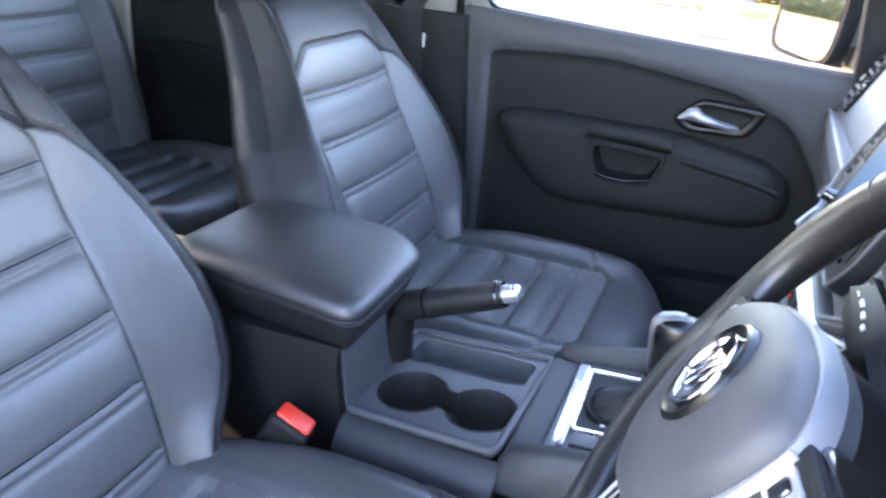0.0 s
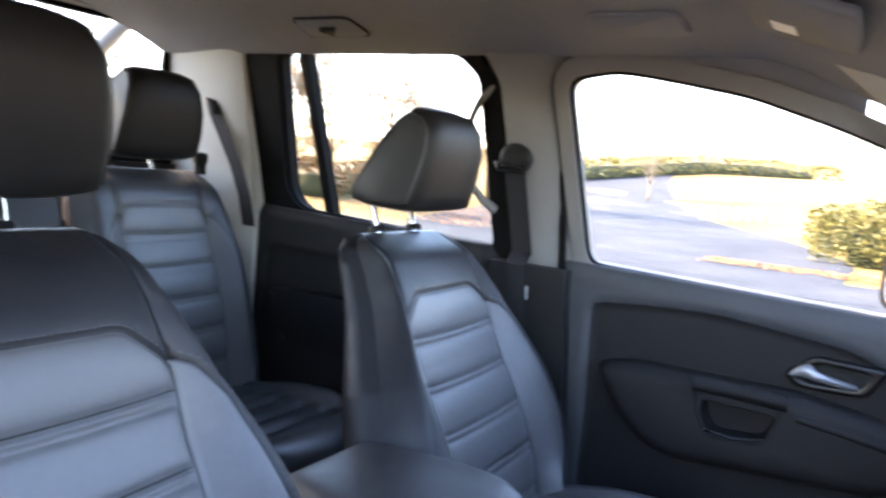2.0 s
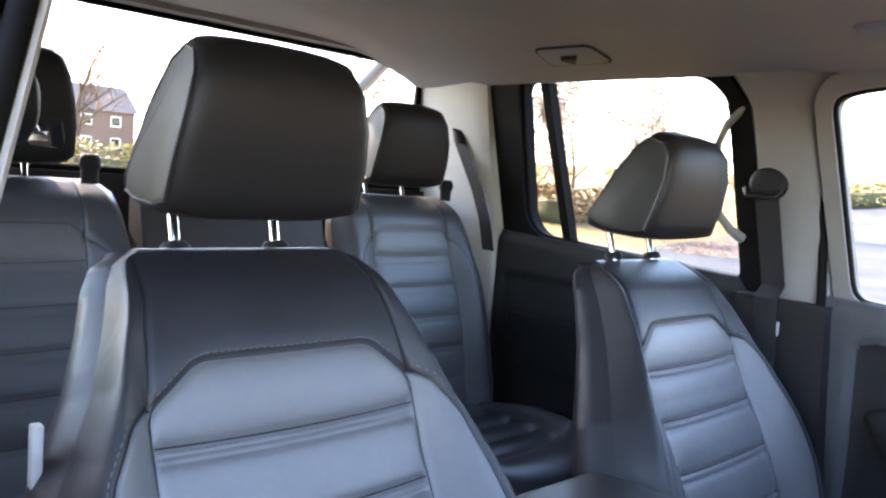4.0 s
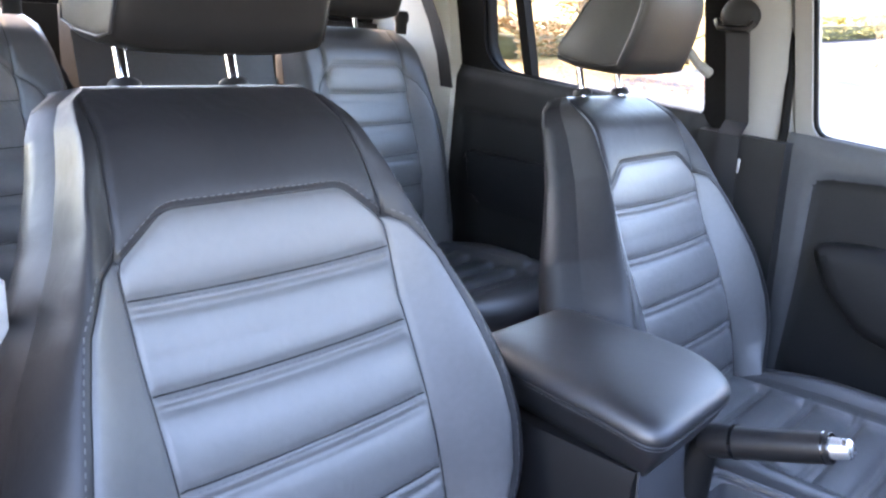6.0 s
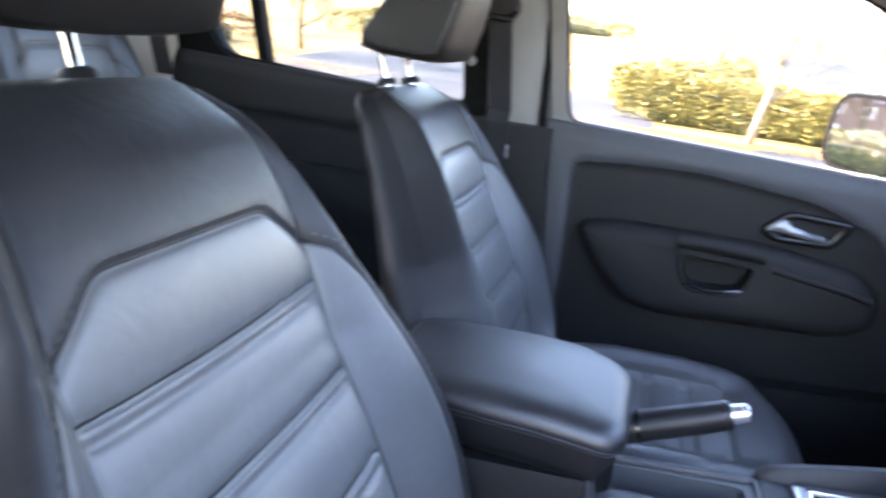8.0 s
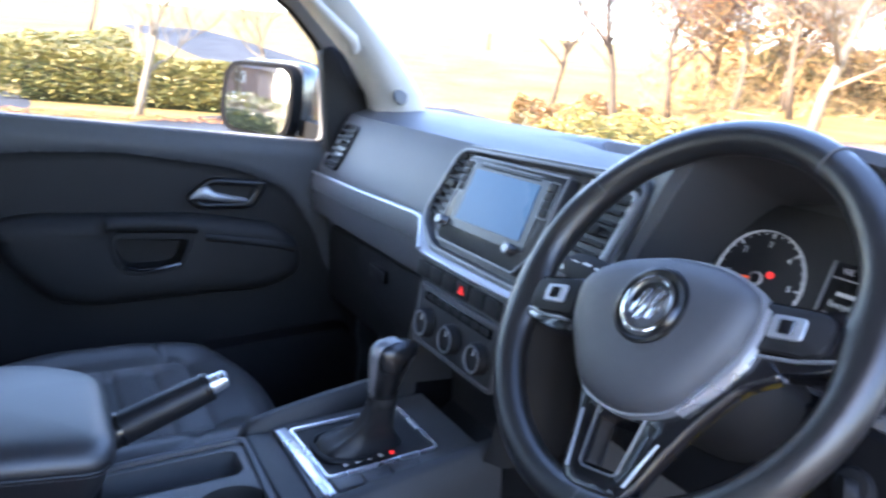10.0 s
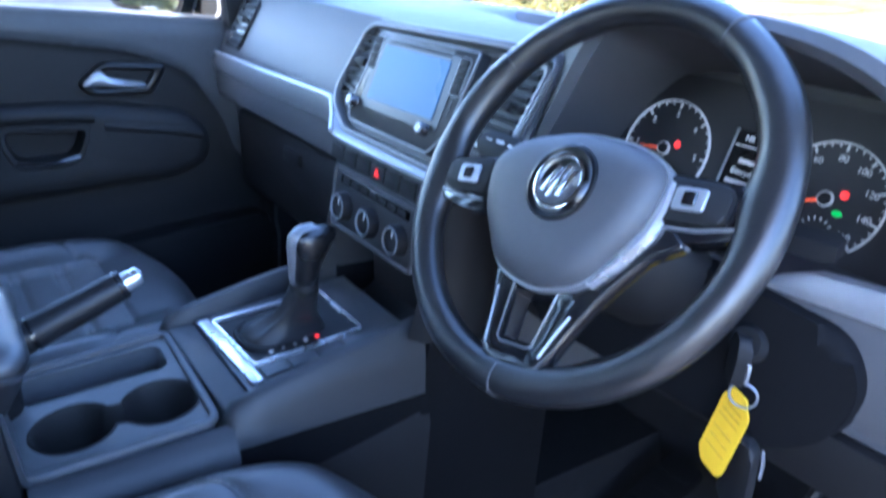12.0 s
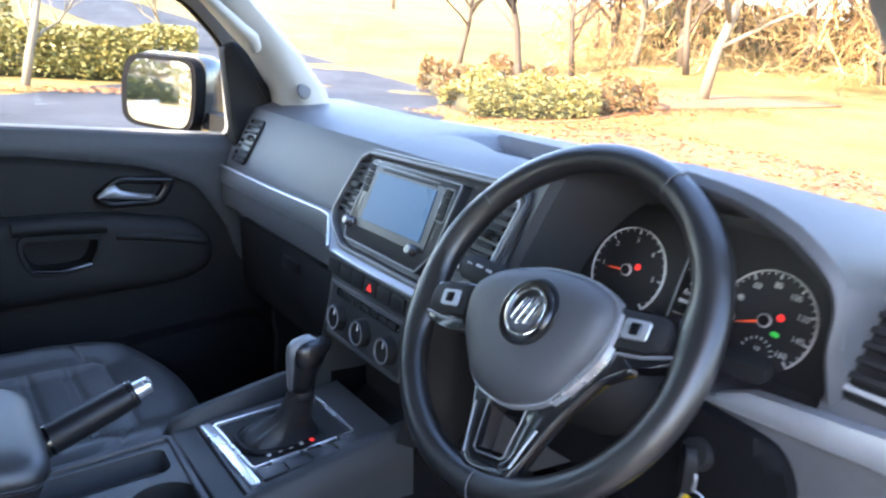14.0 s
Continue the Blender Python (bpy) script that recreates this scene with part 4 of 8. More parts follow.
def cushion(owner, half, y0, y1, z, depth, res=0.005, insert=0.145, grooves=(), light=None):
    """The padded seat base: a ribbed insert, raised sides, and a front roll with a rounded plan."""
    yk, yf = y1 - 0.222, y1 - 0.125                       # where the plan begins to close in, and the insert's front edge
    nu, nv = int(2 * half / res), int((y1 - y0) / res)
    U, V = np.linspace(-1, 1, nu), np.linspace(0, 1, nv) ** 0.92 * (y1 - y0) + y0
    plan = lambda v: half * (0.86 + 0.14 * smoothstep(y0, y0 + 0.24, v)) * (1 - min(0.999, max(0.0, (v - yk) / 0.222)) ** 3.2) ** (1 / 2.2)
    W = np.array([plan(v) for v in V])
    uu, vv = U[None, :] * W[:, None], np.repeat(V[:, None], nu, 1)
    front = rounded([(-insert, y0), (-insert, yf), (insert, yf), (insert, y0)], 0.03, 5)[6:-6]
    front = [(-insert, y0)] + front + [(insert, y0)]
    wing = [(insert, yf - 0.034), (insert + 0.030, yf - 0.036), (half * 0.83, yf - 0.050), (half * 0.985, yf - 0.100)]
    wings = [wing, [(-x, y) for x, y in wing]]
    even_u, even_v = uu.copy(), vv.copy()
    # let the mesh follow the edges of the covers
    for line in [front] + wings:
        d = seg_dist(uu, vv, line)
        for j, i in np.argwhere(d < res * 0.72):
            if 0 < j < nv - 4 and 3 < i < nu - 4:
                p, best = Vector((uu[j, i], vv[j, i])), None
                for a, c in zip(line, line[1:]):
                    e = Vector(c) - Vector(a)
                    k = Vector(a) + e * min(1, max(0, (p - Vector(a)).dot(e) / max(e.length_squared, 1e-12)))
                    if best is None or (k - p).length < (best - p).length:
                        best = k
                uu[j, i], vv[j, i] = best
    sm = lambda a, b, x: (lambda t: t * t * (3 - 2 * t))(np.clip((x - a) / (b - a), 0, 1))

    def height(uu, vv):
        au = np.abs(uu)
        h = 0.030 * sm(insert - 0.035, insert + 0.055, au) * (0.45 + 0.55 * sm(y0, y0 + 0.24, vv)) * (1 - 0.8 * sm(yf - 0.08, y1 - 0.02, vv)) + 0.022 * (vv - y0) / (y1 - y0) + 0.008 * sm(yf - 0.05, yf + 0.05, vv)
        vf = yk + 0.222 * (1 - np.clip(au / half, 0, 0.999) ** 2.2) ** (1 / 3.2)
        edge_d = np.minimum(np.interp(vv, V, W) - au, vf - vv)
        k = np.clip(1 - edge_d / 0.062, 0, 1)
        h -= 0.058 * (1 - np.sqrt(np.clip(1 - k ** 2, 0, 1)))
        d = np.minimum(seg_dist(uu, vv, front), np.minimum(seg_dist(uu, vv, wings[0]), seg_dist(uu, vv, wings[1])))
        h += -0.0030 * np.exp(-(d / 0.004) ** 2) - 0.0035 * np.exp(-d / 0.013)
        dg = np.full(uu.shape, 9.0)
        for g in grooves:
            for off in (0.006, -0.006):
                dg = np.minimum(dg, np.where(au < insert, np.abs(vv - g - off), 9))
        return h + (-0.0055 * np.exp(-(dg / 0.0050) ** 2) - 0.0085 * np.exp(-dg / 0.015)) * np.clip((insert - au) / 0.012, 0, 1)

    mu, mv = (uu[:-1, :-1] + uu[1:, 1:]) / 2, (vv[:-1, :-1] + vv[1:, 1:]) / 2
    wx, wy = [p[0] for p in wing] + [half * 1.2], [p[1] for p in wing] + [yf - 0.17]
    zone = np.where(inside_of(mu, mv, front), 0, np.where(mv < np.interp(np.abs(mu), wx, wy), np.where(mu < 0, 1, 2), 3))
    X = np.stack([uu, vv, z + height(uu, vv)], -1)
    h = height(even_u, even_v)
    E = np.stack([even_u, even_v, z + h], -1)
    N = np.cross(np.gradient(E, axis=1), np.gradient(E, axis=0)).reshape(-1, 3)
    N /= np.maximum(np.linalg.norm(N, axis=1), 1e-12)[:, None]
    light = light or LEATHER_LIT_BASE
    # One leather; each panel's tone imitates the light falling on it.
    for flag, name, mat, label in ((0, "seat_insert", LEATHER_LIT_PAD if light is LEATHER_LIT_BASE else light, "ribbed leather insert, paler for light falling on it"), (1, "side_bolster", LEATHER_LIT_SIDE if light is LEATHER_LIT_BASE else light, ""), (2, "side_bolster", LEATHER_LIT_SIDE if light is LEATHER_LIT_BASE else light, ""), (3, "front_roll", LEATHER_LIT_ROLL, "leather front roll, toned for light falling on it")):
        used, verts, faces = {}, [], []
        for j, i in np.argwhere(zone == flag):
            f = []
            for key in ((j, i), (j, i + 1), (j + 1, i + 1), (j + 1, i)):
                if key not in used:
                    used[key] = len(verts)
                    verts.append(tuple(X[key]))
                f.append(used[key])
            faces.append(f)
        me = bpy.data.meshes.new(name)
        me.from_pydata(verts, [], faces)
        me.polygons.foreach_set("use_smooth", [True] * len(faces))
        me.normals_split_custom_set_from_vertices([N[j * nu + i] for j, i in used])
        me.materials.append(mat)
        ob = new(name, me)
        BASE[ob] = Vector((0, 0, 0))
        ob.parent = owner
        tagged(ob, label)
    bm = bmesh.new()
    edge = [(j, 0) for j in range(nv)] + [(nv - 1, i) for i in range(1, nu)] + [(j, nu - 1) for j in range(nv - 2, -1, -1)]
    prev = [bm.verts.new(X[k]) for k in edge]
    for out, dz in ((1.010, 0.055), (1.0, 0.10), (0.94, depth)):
        row = [bm.verts.new((X[k][0] * out, (X[k][1] - y0) * (out if out < 1 else 1 + (out - 1) * 0.5) + y0, min(X[k][2], z - dz))) for k in edge]
        for a in range(len(edge) - 1):
            bm.faces.new((prev[a], prev[a + 1], row[a + 1], row[a]))
        prev = row
    bm.faces.new(prev)
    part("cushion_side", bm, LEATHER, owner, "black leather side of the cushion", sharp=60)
    st = bmesh.new()
    for s in [front[:1] + front[1:], wings[0], wings[1][::-1]]:
        for (x0, yy0), (x1, yy1) in zip(s, s[1:]):
            k = max(1, int(math.hypot(x1 - x0, yy1 - yy0) / 0.008))
            for i in range(k):
                x, y = x0 + (x1 - x0) * i / k, yy0 + (yy1 - yy0) * i / k
                ang = math.atan2(yy1 - yy0, x1 - x0)
                x, y = x - math.sin(ang) * 0.006, y + math.cos(ang) * 0.006
                if abs(x) > plan(y) - 0.012:
                    continue
                j = int(np.clip(np.interp(y, V, np.arange(nv)), 0, nv - 1))
                ii = int(np.clip((x / W[j] + 1) / 2 * (nu - 1), 0, nu - 1))
                p = Vector((x, y, z + float(h[max(0, j - 1):j + 2, max(0, ii - 1):ii + 2].max()) + 0.0003))
                tube([p, p + Vector((math.cos(ang), math.sin(ang), 0)) * 0.0042], 0.0007, 4, st)
    part("stitching", st, STITCH, owner, "pale grey stitching along the seams", kind="stuff")


FRONT_INS = lambda v: interp(v, [0.0, 0.41, 0.446, 0.56], [0.140, 0.150, 0.150, 0.150])
FRONT_W = lambda v: interp(v, [-0.06, 0.0, 0.04, 0.08, 0.11, 0.15, 0.20, 0.25, 0.31, 0.37, 0.43, 0.49, 0.535, 0.557, 0.572], [0.150, 0.192, 0.234, 0.269, 0.282, 0.286, 0.280, 0.266, 0.244, 0.213, 0.185, 0.166, 0.155, 0.145, 0.126])
FRONT_RIDGE = lambda v: interp(v, [-0.06, 0.0, 0.04, 0.07, 0.10, 0.15, 0.20, 0.25, 0.30, 0.353, 0.395, 0.41], [0.145, 0.155, 0.180, 0.205, 0.222, 0.233, 0.230, 0.219, 0.207, 0.192, 0.170, 0.154])
_s1 = rounded([(-0.140, -0.06), (-0.150, 0.405), (-0.100, 0.447), (0.100, 0.447), (0.150, 0.405), (0.140, -0.06)], 0.013, 5)[6:-6]
_s1 = [(-0.140, -0.06)] + _s1 + [(0.140, -0.06)]
_s2 = [(-0.150, 0.41), (-0.142, 0.48), (-0.128, 0.57)]
_s3 = [(0.150, 0.41), (0.142, 0.48), (0.128, 0.57)]
_s4 = [(-0.150, 0.411), (-0.170, 0.395), (-0.192, 0.353), (-0.207, 0.30), (-0.219, 0.25), (-0.230, 0.20), (-0.233, 0.15), (-0.222, 0.10), (-0.205, 0.07), (-0.180, 0.04), (-0.158, 0.0)]
_s5 = [(-x, y) for x, y in _s4]

seat = thing("front_seat", (0, 0, 0), "black leather front seat with ribbed insert beside the wheel", "car seat", "front seats")
seat_parts(seat, FRONT_W, [_s1, _s2, _s3, _s4, _s5], [_s1[5:-5], _s4[::-1], _s5], 0.575, _s1, (0.37, 0.287, 0.204, 0.121, 0.04), FRONT_INS, FRONT_RIDGE, lean_back=0.038, wrap=0.015)
headrest(seat, 0.002, -0.166, 0.903, w=0.114)
cushion(seat, 0.246, -0.02, 0.528, 0.372, 0.17, grooves=(0.11, 0.19, 0.27, 0.34))
part("seat_side_trim", prism(rounded([(-0.10, 0.14), (0.40, 0.14), (0.42, 0.22), (0.10, 0.27), (-0.10, 0.33)], 0.03, 4), 0.03, lambda u, v, w: (0.235 + w, u, v), 0.01), DARK, seat, "black plastic side cover")
part("seat_base", box((-0.20, 0.0, 0.0), (0.20, 0.40, 0.22), 0.02), DARK, seat, "dark seat base on its rails")
part("airbag_tag", box((0.224, -0.150, 0.665), (0.2335, -0.137, 0.722), 0.002), DULLWHITE, seat, "small pale airbag tag")
seat.location = (0.385, 0, 0)
p_seat = copy_thing(seat, Matrix.Translation((-0.412, -0.012, -0.028)))
tagged(p_seat, "black leather front passenger seat with ribbed insert")
for _o in p_seat.children_recursive:
    if _o.name.startswith(("headrest", "post_collar")):
        _o.location.y += 0.03
        _o.location.z += 0.010
    if _o.name.startswith("airbag_tag"):
        _o.location.x -= 0.4705

# rear bench: two outer places with headrests and a lower middle
R_INS = lambda v: 0.128
R_W = lambda v: interp(v, [-0.04, 0.0, 0.30, 0.45, 0.50, 0.525], [0.225, 0.235, 0.235, 0.215, 0.20, 0.17])
_r1 = [(-0.128, -0.04), (-0.128, 0.39), (-0.122, 0.408), (-0.104, 0.425), (0.104, 0.425), (0.122, 0.408), (0.128, 0.39), (0.128, -0.04)]
_r2 = [(-0.128, 0.40), (-0.128, 0.525)]
_r3 = [(0.128, 0.40), (0.128, 0.525)]
R_RIDGE = lambda v: interp(v, [-0.04, 0.0, 0.30, 0.34, 0.375, 0.40], [0.184, 0.188, 0.188, 0.178, 0.158, 0.131])
_r4 = [(-0.128, 0.401), (-0.158, 0.375), (-0.178, 0.34), (-0.188, 0.30), (-0.188, 0.0)]
_r5 = [(-x, y) for x, y in _r4]
rear = thing("bench_seat", (0, 0, 0), "black leather outer rear seat with ribbed insert", "car seat", "rear seats")
seat_parts(rear, R_W, [_r1, _r2, _r3, _r4, _r5], [_r1[1:7]], 0.525, _r1, (0.352, 0.272, 0.192, 0.112, 0.03), R_INS, R_RIDGE, LEATHER_LIT_ROLL, back=0.085, bolster=0.035, res=0.006, recline=16, base=(0, -0.84, 0.405))
headrest(rear, 0.014, -0.965, 0.925, w=0.122, tall=1.15)
cushion(rear, 0.240, -0.88, -0.36, 0.355, 0.20, res=0.008, insert=0.15, grooves=(-0.76, -0.68, -0.60, -0.53), light=LEATHER_LIT_ROLL)
part("seat_base", box((-0.22, -0.85, 0.0), (0.22, -0.42, 0.24), 0.02), DARK, rear)
part("release_knob", loft([[(-0.145 + 0.020 * r * math.cos(t), -1.0 + 0.018 * r * math.sin(t), z) for t in np.linspace(0, 2 * math.pi, 17)[:-1]] for r, z in ((0.8, 0.885), (0.8, 0.912), (1.0, 0.918), (1.0, 0.934), (0.7, 0.942))]), DARK, rear, "black release knob")
rear.location = (-0.475, 0, 0)
copy_thing(rear, Matrix.Translation((0.455, 0, 0)))
mid = thing("rear_middle_seat", (0, -0.9, 0), "narrow black leather middle rear seat", "car seat", "rear seats")
part("backrest", loft([[(x, -0.84 - 0.28 * (z - 0.38) + (0.0 if abs(x) < 0.19 else -0.02), z) for x in (-0.215, -0.19, 0, 0.19, 0.215)] + [(x, -1.05, z) for x in (0.215, -0.215)] for z in (0.36, 0.5, 0.65, 0.78, 0.86, 0.905)]), LEATHER, mid)
part("seat_cushion", box((-0.215, -0.88, 0.12), (0.215, -0.38, 0.372), 0.03, 3), LEATHER, mid)
part("seat_base", box((-0.2, -0.85, 0.0), (0.2, -0.5, 0.13), 0.01), DARK, mid)


# ---- dashboard ----
def dash_back(x):
    return 1.13 - 0.28 * (abs(x) / 0.8) ** 2


def dash_section(x, recessed=False, short=False):
    yb = dash_back(x)
    sunk = 0.030 * smoothstep(-0.205, -0.150, x) if x < 0.12 else 0.0
    if recessed:
        pts = [(yb, 0.845), (0.93, 0.858), (0.88, 0.858), (0.872, 0.85), (0.868, 0.80), (0.868, 0.70), (0.80, 0.688), (0.735, 0.690), (0.712, 0.700)]
    else:
        pts = [(yb, 0.838), (1.010, 0.843), (1.000, 0.843 - sunk), (0.935, 0.845 - sunk), (0.880 - 0.045 * smoothstep(0.0, 0.1, x + 0.1), 0.846), (0.80, 0.839), (0.760, 0.825), (0.745, 0.802), (0.722, 0.745), (0.710, 0.715), (0.706, 0.703)]
    pts += [(0.702, 0.66), (0.708, 0.605), (0.735, 0.590)]
    pts += [(0.74, 0.565), (0.76, 0.552), (0.90, 0.545)] if short else [(0.745, 0.50), (0.775, 0.42), (0.85, 0.38)]
    pts += [(1.15, 0.36), (1.2, 0.60), (yb + 0.04, 0.80)]
    return [(x, y, z) for y, z in pts]


dash = thing("dashboard", (0, 0.95, 0.36), "dark grey soft plastic dashboard with silver trim strip", "dashboard")
part("dash_body", loft([dash_section(x) for x in (-0.80, -0.72, -0.64, -0.56, -0.48, -0.40, -0.32, -0.25, -0.205, -0.19, -0.175, -0.16, -0.15, -0.12, -0.06, 0.0, 0.06, 0.115, 0.12, 0.150)]), DASH, dash, sharp=28)
part("dash_body", loft([dash_section(x, True, True) for x in np.linspace(0.150, 0.599, 9)]), DASH, dash, sharp=28)
part("dash_body", loft([dash_section(x, False, True) for x in np.linspace(0.599, 0.80, 5)]), DASH, dash, sharp=28)
# tray sunk in the top
part("tray_floor", prism([(-0.160, 0.938), (0.112, 0.938), (0.112, 0.997), (-0.160, 0.997)], 0.003, lambda u, v, w: (u, v, 0.816 + w - 0.03 * (v - 0.938))), DARK, dash, "dark floor of the tray in the dash top")

# silver trim strip on the passenger side, and the panel under it
part("trim_strip", loft([[(x, y - 0.006, z1), (x, y - 0.011, (z0 + z1) / 2), (x, y - 0.008, z0), (x, y + 0.01, z0), (x, y + 0.01, z1)] for x, y, z0, z1 in ((-0.795, 0.702, 0.656, 0.692), (-0.5, 0.698, 0.660, 0.697), (-0.25, 0.692, 0.668, 0.706), (-0.218, 0.688, 0.666, 0.706))]), STRIPGREY, dash, "satin grey strip")
part("strip_edge", tube([(-0.795, 0.694, 0.693), (-0.5, 0.690, 0.698), (-0.25, 0.684, 0.707), (-0.218, 0.680, 0.707), (-0.170, 0.656, 0.694), (-0.130, 0.634, 0.680)], 0.0032, 6), SILVER, dash, "thin bright silver edge")
part("trim_strip", loft([[(x, y - 0.010, z + 0.004), (x, y - 0.013, z), (x, y - 0.010, z - 0.004), (x, y + 0.02, z - 0.004), (x, y + 0.02, z + 0.004)] for x, y, z in ((-0.218, 0.690, 0.700), (-0.170, 0.668, 0.690), (-0.128, 0.648, 0.676), (0.0, 0.645, 0.676), (0.128, 0.648, 0.676), (0.170, 0.668, 0.690), (0.20, 0.69, 0.70))]), SILVER, dash, "satin silver strip", sharp=60)
part("trim_strip", loft([[(x, y - 0.006, z1), (x, y - 0.011, (z0 + z1) / 2), (x, y - 0.008, z0), (x, y + 0.01, z0), (x, y + 0.01, z1)] for x, y, z0, z1 in ((0.505, 0.706, 0.696, 0.702), (0.547, 0.702, 0.700, 0.722), (0.658, 0.701, 0.708, 0.734), (0.79, 0.701, 0.712, 0.740))]), SILVER, dash, "satin silver strip")
part("lower_trim", loft([[(x, y, z) for y, z in ((0.698, 0.665), (0.694, 0.64), (0.699, 0.608), (0.715, 0.606), (0.715, 0.665))] for x in (-0.795, -0.5, -0.21)]), CONSOLE, dash, "grey panel under the silver strip")
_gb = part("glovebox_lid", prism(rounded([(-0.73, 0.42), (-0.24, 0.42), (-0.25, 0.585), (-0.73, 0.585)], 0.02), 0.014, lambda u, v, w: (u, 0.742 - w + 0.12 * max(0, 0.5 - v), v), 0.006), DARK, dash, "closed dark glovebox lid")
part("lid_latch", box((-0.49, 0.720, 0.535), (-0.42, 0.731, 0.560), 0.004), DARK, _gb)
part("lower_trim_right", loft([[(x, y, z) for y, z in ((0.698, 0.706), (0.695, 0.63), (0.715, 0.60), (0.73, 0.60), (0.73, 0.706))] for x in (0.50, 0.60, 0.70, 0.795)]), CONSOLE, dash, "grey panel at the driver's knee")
# Lower cover and knee panel are blackened to imitate footwell shade.
part("lower_cover", loft([[(x, y, z) for y, z in ((0.7005, 0.60), (0.704, 0.57), (0.722, 0.535), (0.80, 0.520), (0.95, 0.518), (0.95, 0.56), (0.76, 0.60))] for x in (0.19, 0.35, 0.60, 0.70, 0.795)]), DARK, dash, "black lower cover over the footwell, deepened for shade", sharp=50)
part("knee_panel", prism(rounded([(0.25, 0.560), (0.560, 0.570), (0.602, 0.610), (0.612, 0.655), (0.588, 0.690), (0.50, 0.697), (0.26, 0.695)], 0.03), 0.03, lambda u, v, w: (u, 0.708 - w * 0.9, v), 0.016, 4), DEEPBLACK, dash, "dark knee panel under the column, blackened for shade")


def vent(name, u0, u1, v0, v1, tw, slats, ring=None, label="", slant=0.0, deep=0.0):
    """An air vent: dark box, slats, and a rim. tw maps (across, up, out); deep sets the box back behind its rim."""
    v = thing(name, tw((u0 + u1) / 2, (v0 + v1) / 2, 0), label, "air vent", "air vents")
    out = rounded([(u0, v0), (u1, v0), (u1, v1), (u0, v1)], 0.012, 4)
    inn = rounded([(u0 + 0.005, v0 + 0.005), (u1 - 0.005, v0 + 0.005), (u1 - 0.005, v1 - 0.005), (u0 + 0.005, v1 - 0.005)], 0.009, 4)
    sk = lambda u, vv, w: tw(u + slant * (vv - v0), vv, w - deep)
    part("rim", frame_ring(out, inn, 0.006 + deep, sk), ring or DARK, v, "silver rim" if ring else "dark rim")
    if ring:
        part("groove", frame_ring(grown(out, 0.006), out, 0.004 + deep, sk), SATINBLACK, v, "dark groove round the rim")
    part("backing", prism(inn, 0.001, sk), SATINBLACK, v)
    for i in range(slats):
        vc = v0 + 0.014 + (v1 - v0 - 0.028) * i / max(1, slats - 1)
        blade = loft([[sk(u, vc + dv, w) for dv, w in ((-0.0012, 0.002), (-0.0042, 0.0075), (-0.0030, 0.0090), (0.0012, 0.0085), (0.0024, 0.002))] for u in (u0 + 0.006, (u0 + u1) / 2, u1 - 0.006)])
        part("slat", blade, DARK, v, sharp=50)
    um, vm = (u0 + u1) / 2, v0 + 0.014 + (v1 - v0 - 0.028) * (slats // 2) / max(1, slats - 1)
    part("slider", prism(rounded([(um - 0.012, vm - 0.006), (um + 0.012, vm - 0.006), (um + 0.012, vm + 0.006), (um - 0.012, vm + 0.006)], 0.003, 2), 0.013, sk, 0.0015), DARK, v, "dark slider")
    return v


DFACE = lambda u, v, w: (u, 0.722 + 0.42 * (v - 0.745) - 0.92 * w, v + 0.39 * w)
vent("air_vent", -0.731, -0.660, 0.710, 0.806, DFACE, 6, None, "narrow slatted air vent at the dash end", 0.22)
vent("air_vent", 0.605, 0.725, 0.748, 0.826, DFACE, 5, SILVER, "slatted air vent with a silver rim", 0.0)

# centre stack
_t20 = radians(20)
STACK = lambda u, v, w: (u, 0.645 + math.sin(_t20) * v - math.cos(_t20) * w, 0.681 + math.cos(_t20) * v + math.sin(_t20) * w)
stack = thing("centre_stack", (0, 0.66, 0.56), "dark grey centre stack between the air vents", "dashboard console")
_hex = rounded([(-0.117, -0.002), (0.120, -0.002), (0.205, 0.040), (0.226, 0.068), (0.244, 0.160), (0.226, 0.174), (-0.128, 0.162), (-0.152, 0.147), (-0.181, 0.052), (-0.168, 0.026)], 0.012, 4)
part("stack_body", prism(_hex, 0.075, lambda u, v, w: STACK(u, v, w - 0.087), 0.002, 2), CONSOLE, stack)
part("stack_border", frame_ring(_hex, grown(_hex, -0.012), 0.012, lambda u, v, w: STACK(u, v, w - 0.0125)), CONSOLE, stack, "raised border round the vents and the radio")
part("stack_rim", frame_ring(grown(_hex, -0.0060), grown(_hex, -0.0092), 0.0025, lambda u, v, w: STACK(u, v, w - 0.001)), STRIPGREY, stack, "thin silver outline")
_lw = lambda u, v, w: (u, 0.634 + 0.09 * (v - 0.587) - 0.996 * w, v + 0.09 * w)
part("lower_body", prism(rounded([(-0.128, 0.672), (0.128, 0.672), (0.112, 0.552), (-0.112, 0.552)], 0.01, 3), 0.11, lambda u, v, w: _lw(u, v, w - 0.11), 0.005), CONSOLE_SHADED, stack)
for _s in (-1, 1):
    # Driver-side cheek is coloured darker than the other, as shade falls there.
    part("side_cheek", loft([[(_s * (x + dx), y + dy, z) for dx, dy in ((-0.008, 0.0), (0.014, 0.012), (0.03, 0.07), (0.0, 0.12), (-0.012, 0.10))] for x, y, z in ((0.128, 0.640, 0.672), (0.128, 0.636, 0.60), (0.132, 0.628, 0.54), (0.131, 0.622, 0.50), (0.128, 0.618, 0.475))]), DARK if _s > 0 else CONSOLE_SHADED, stack, sharp=60)
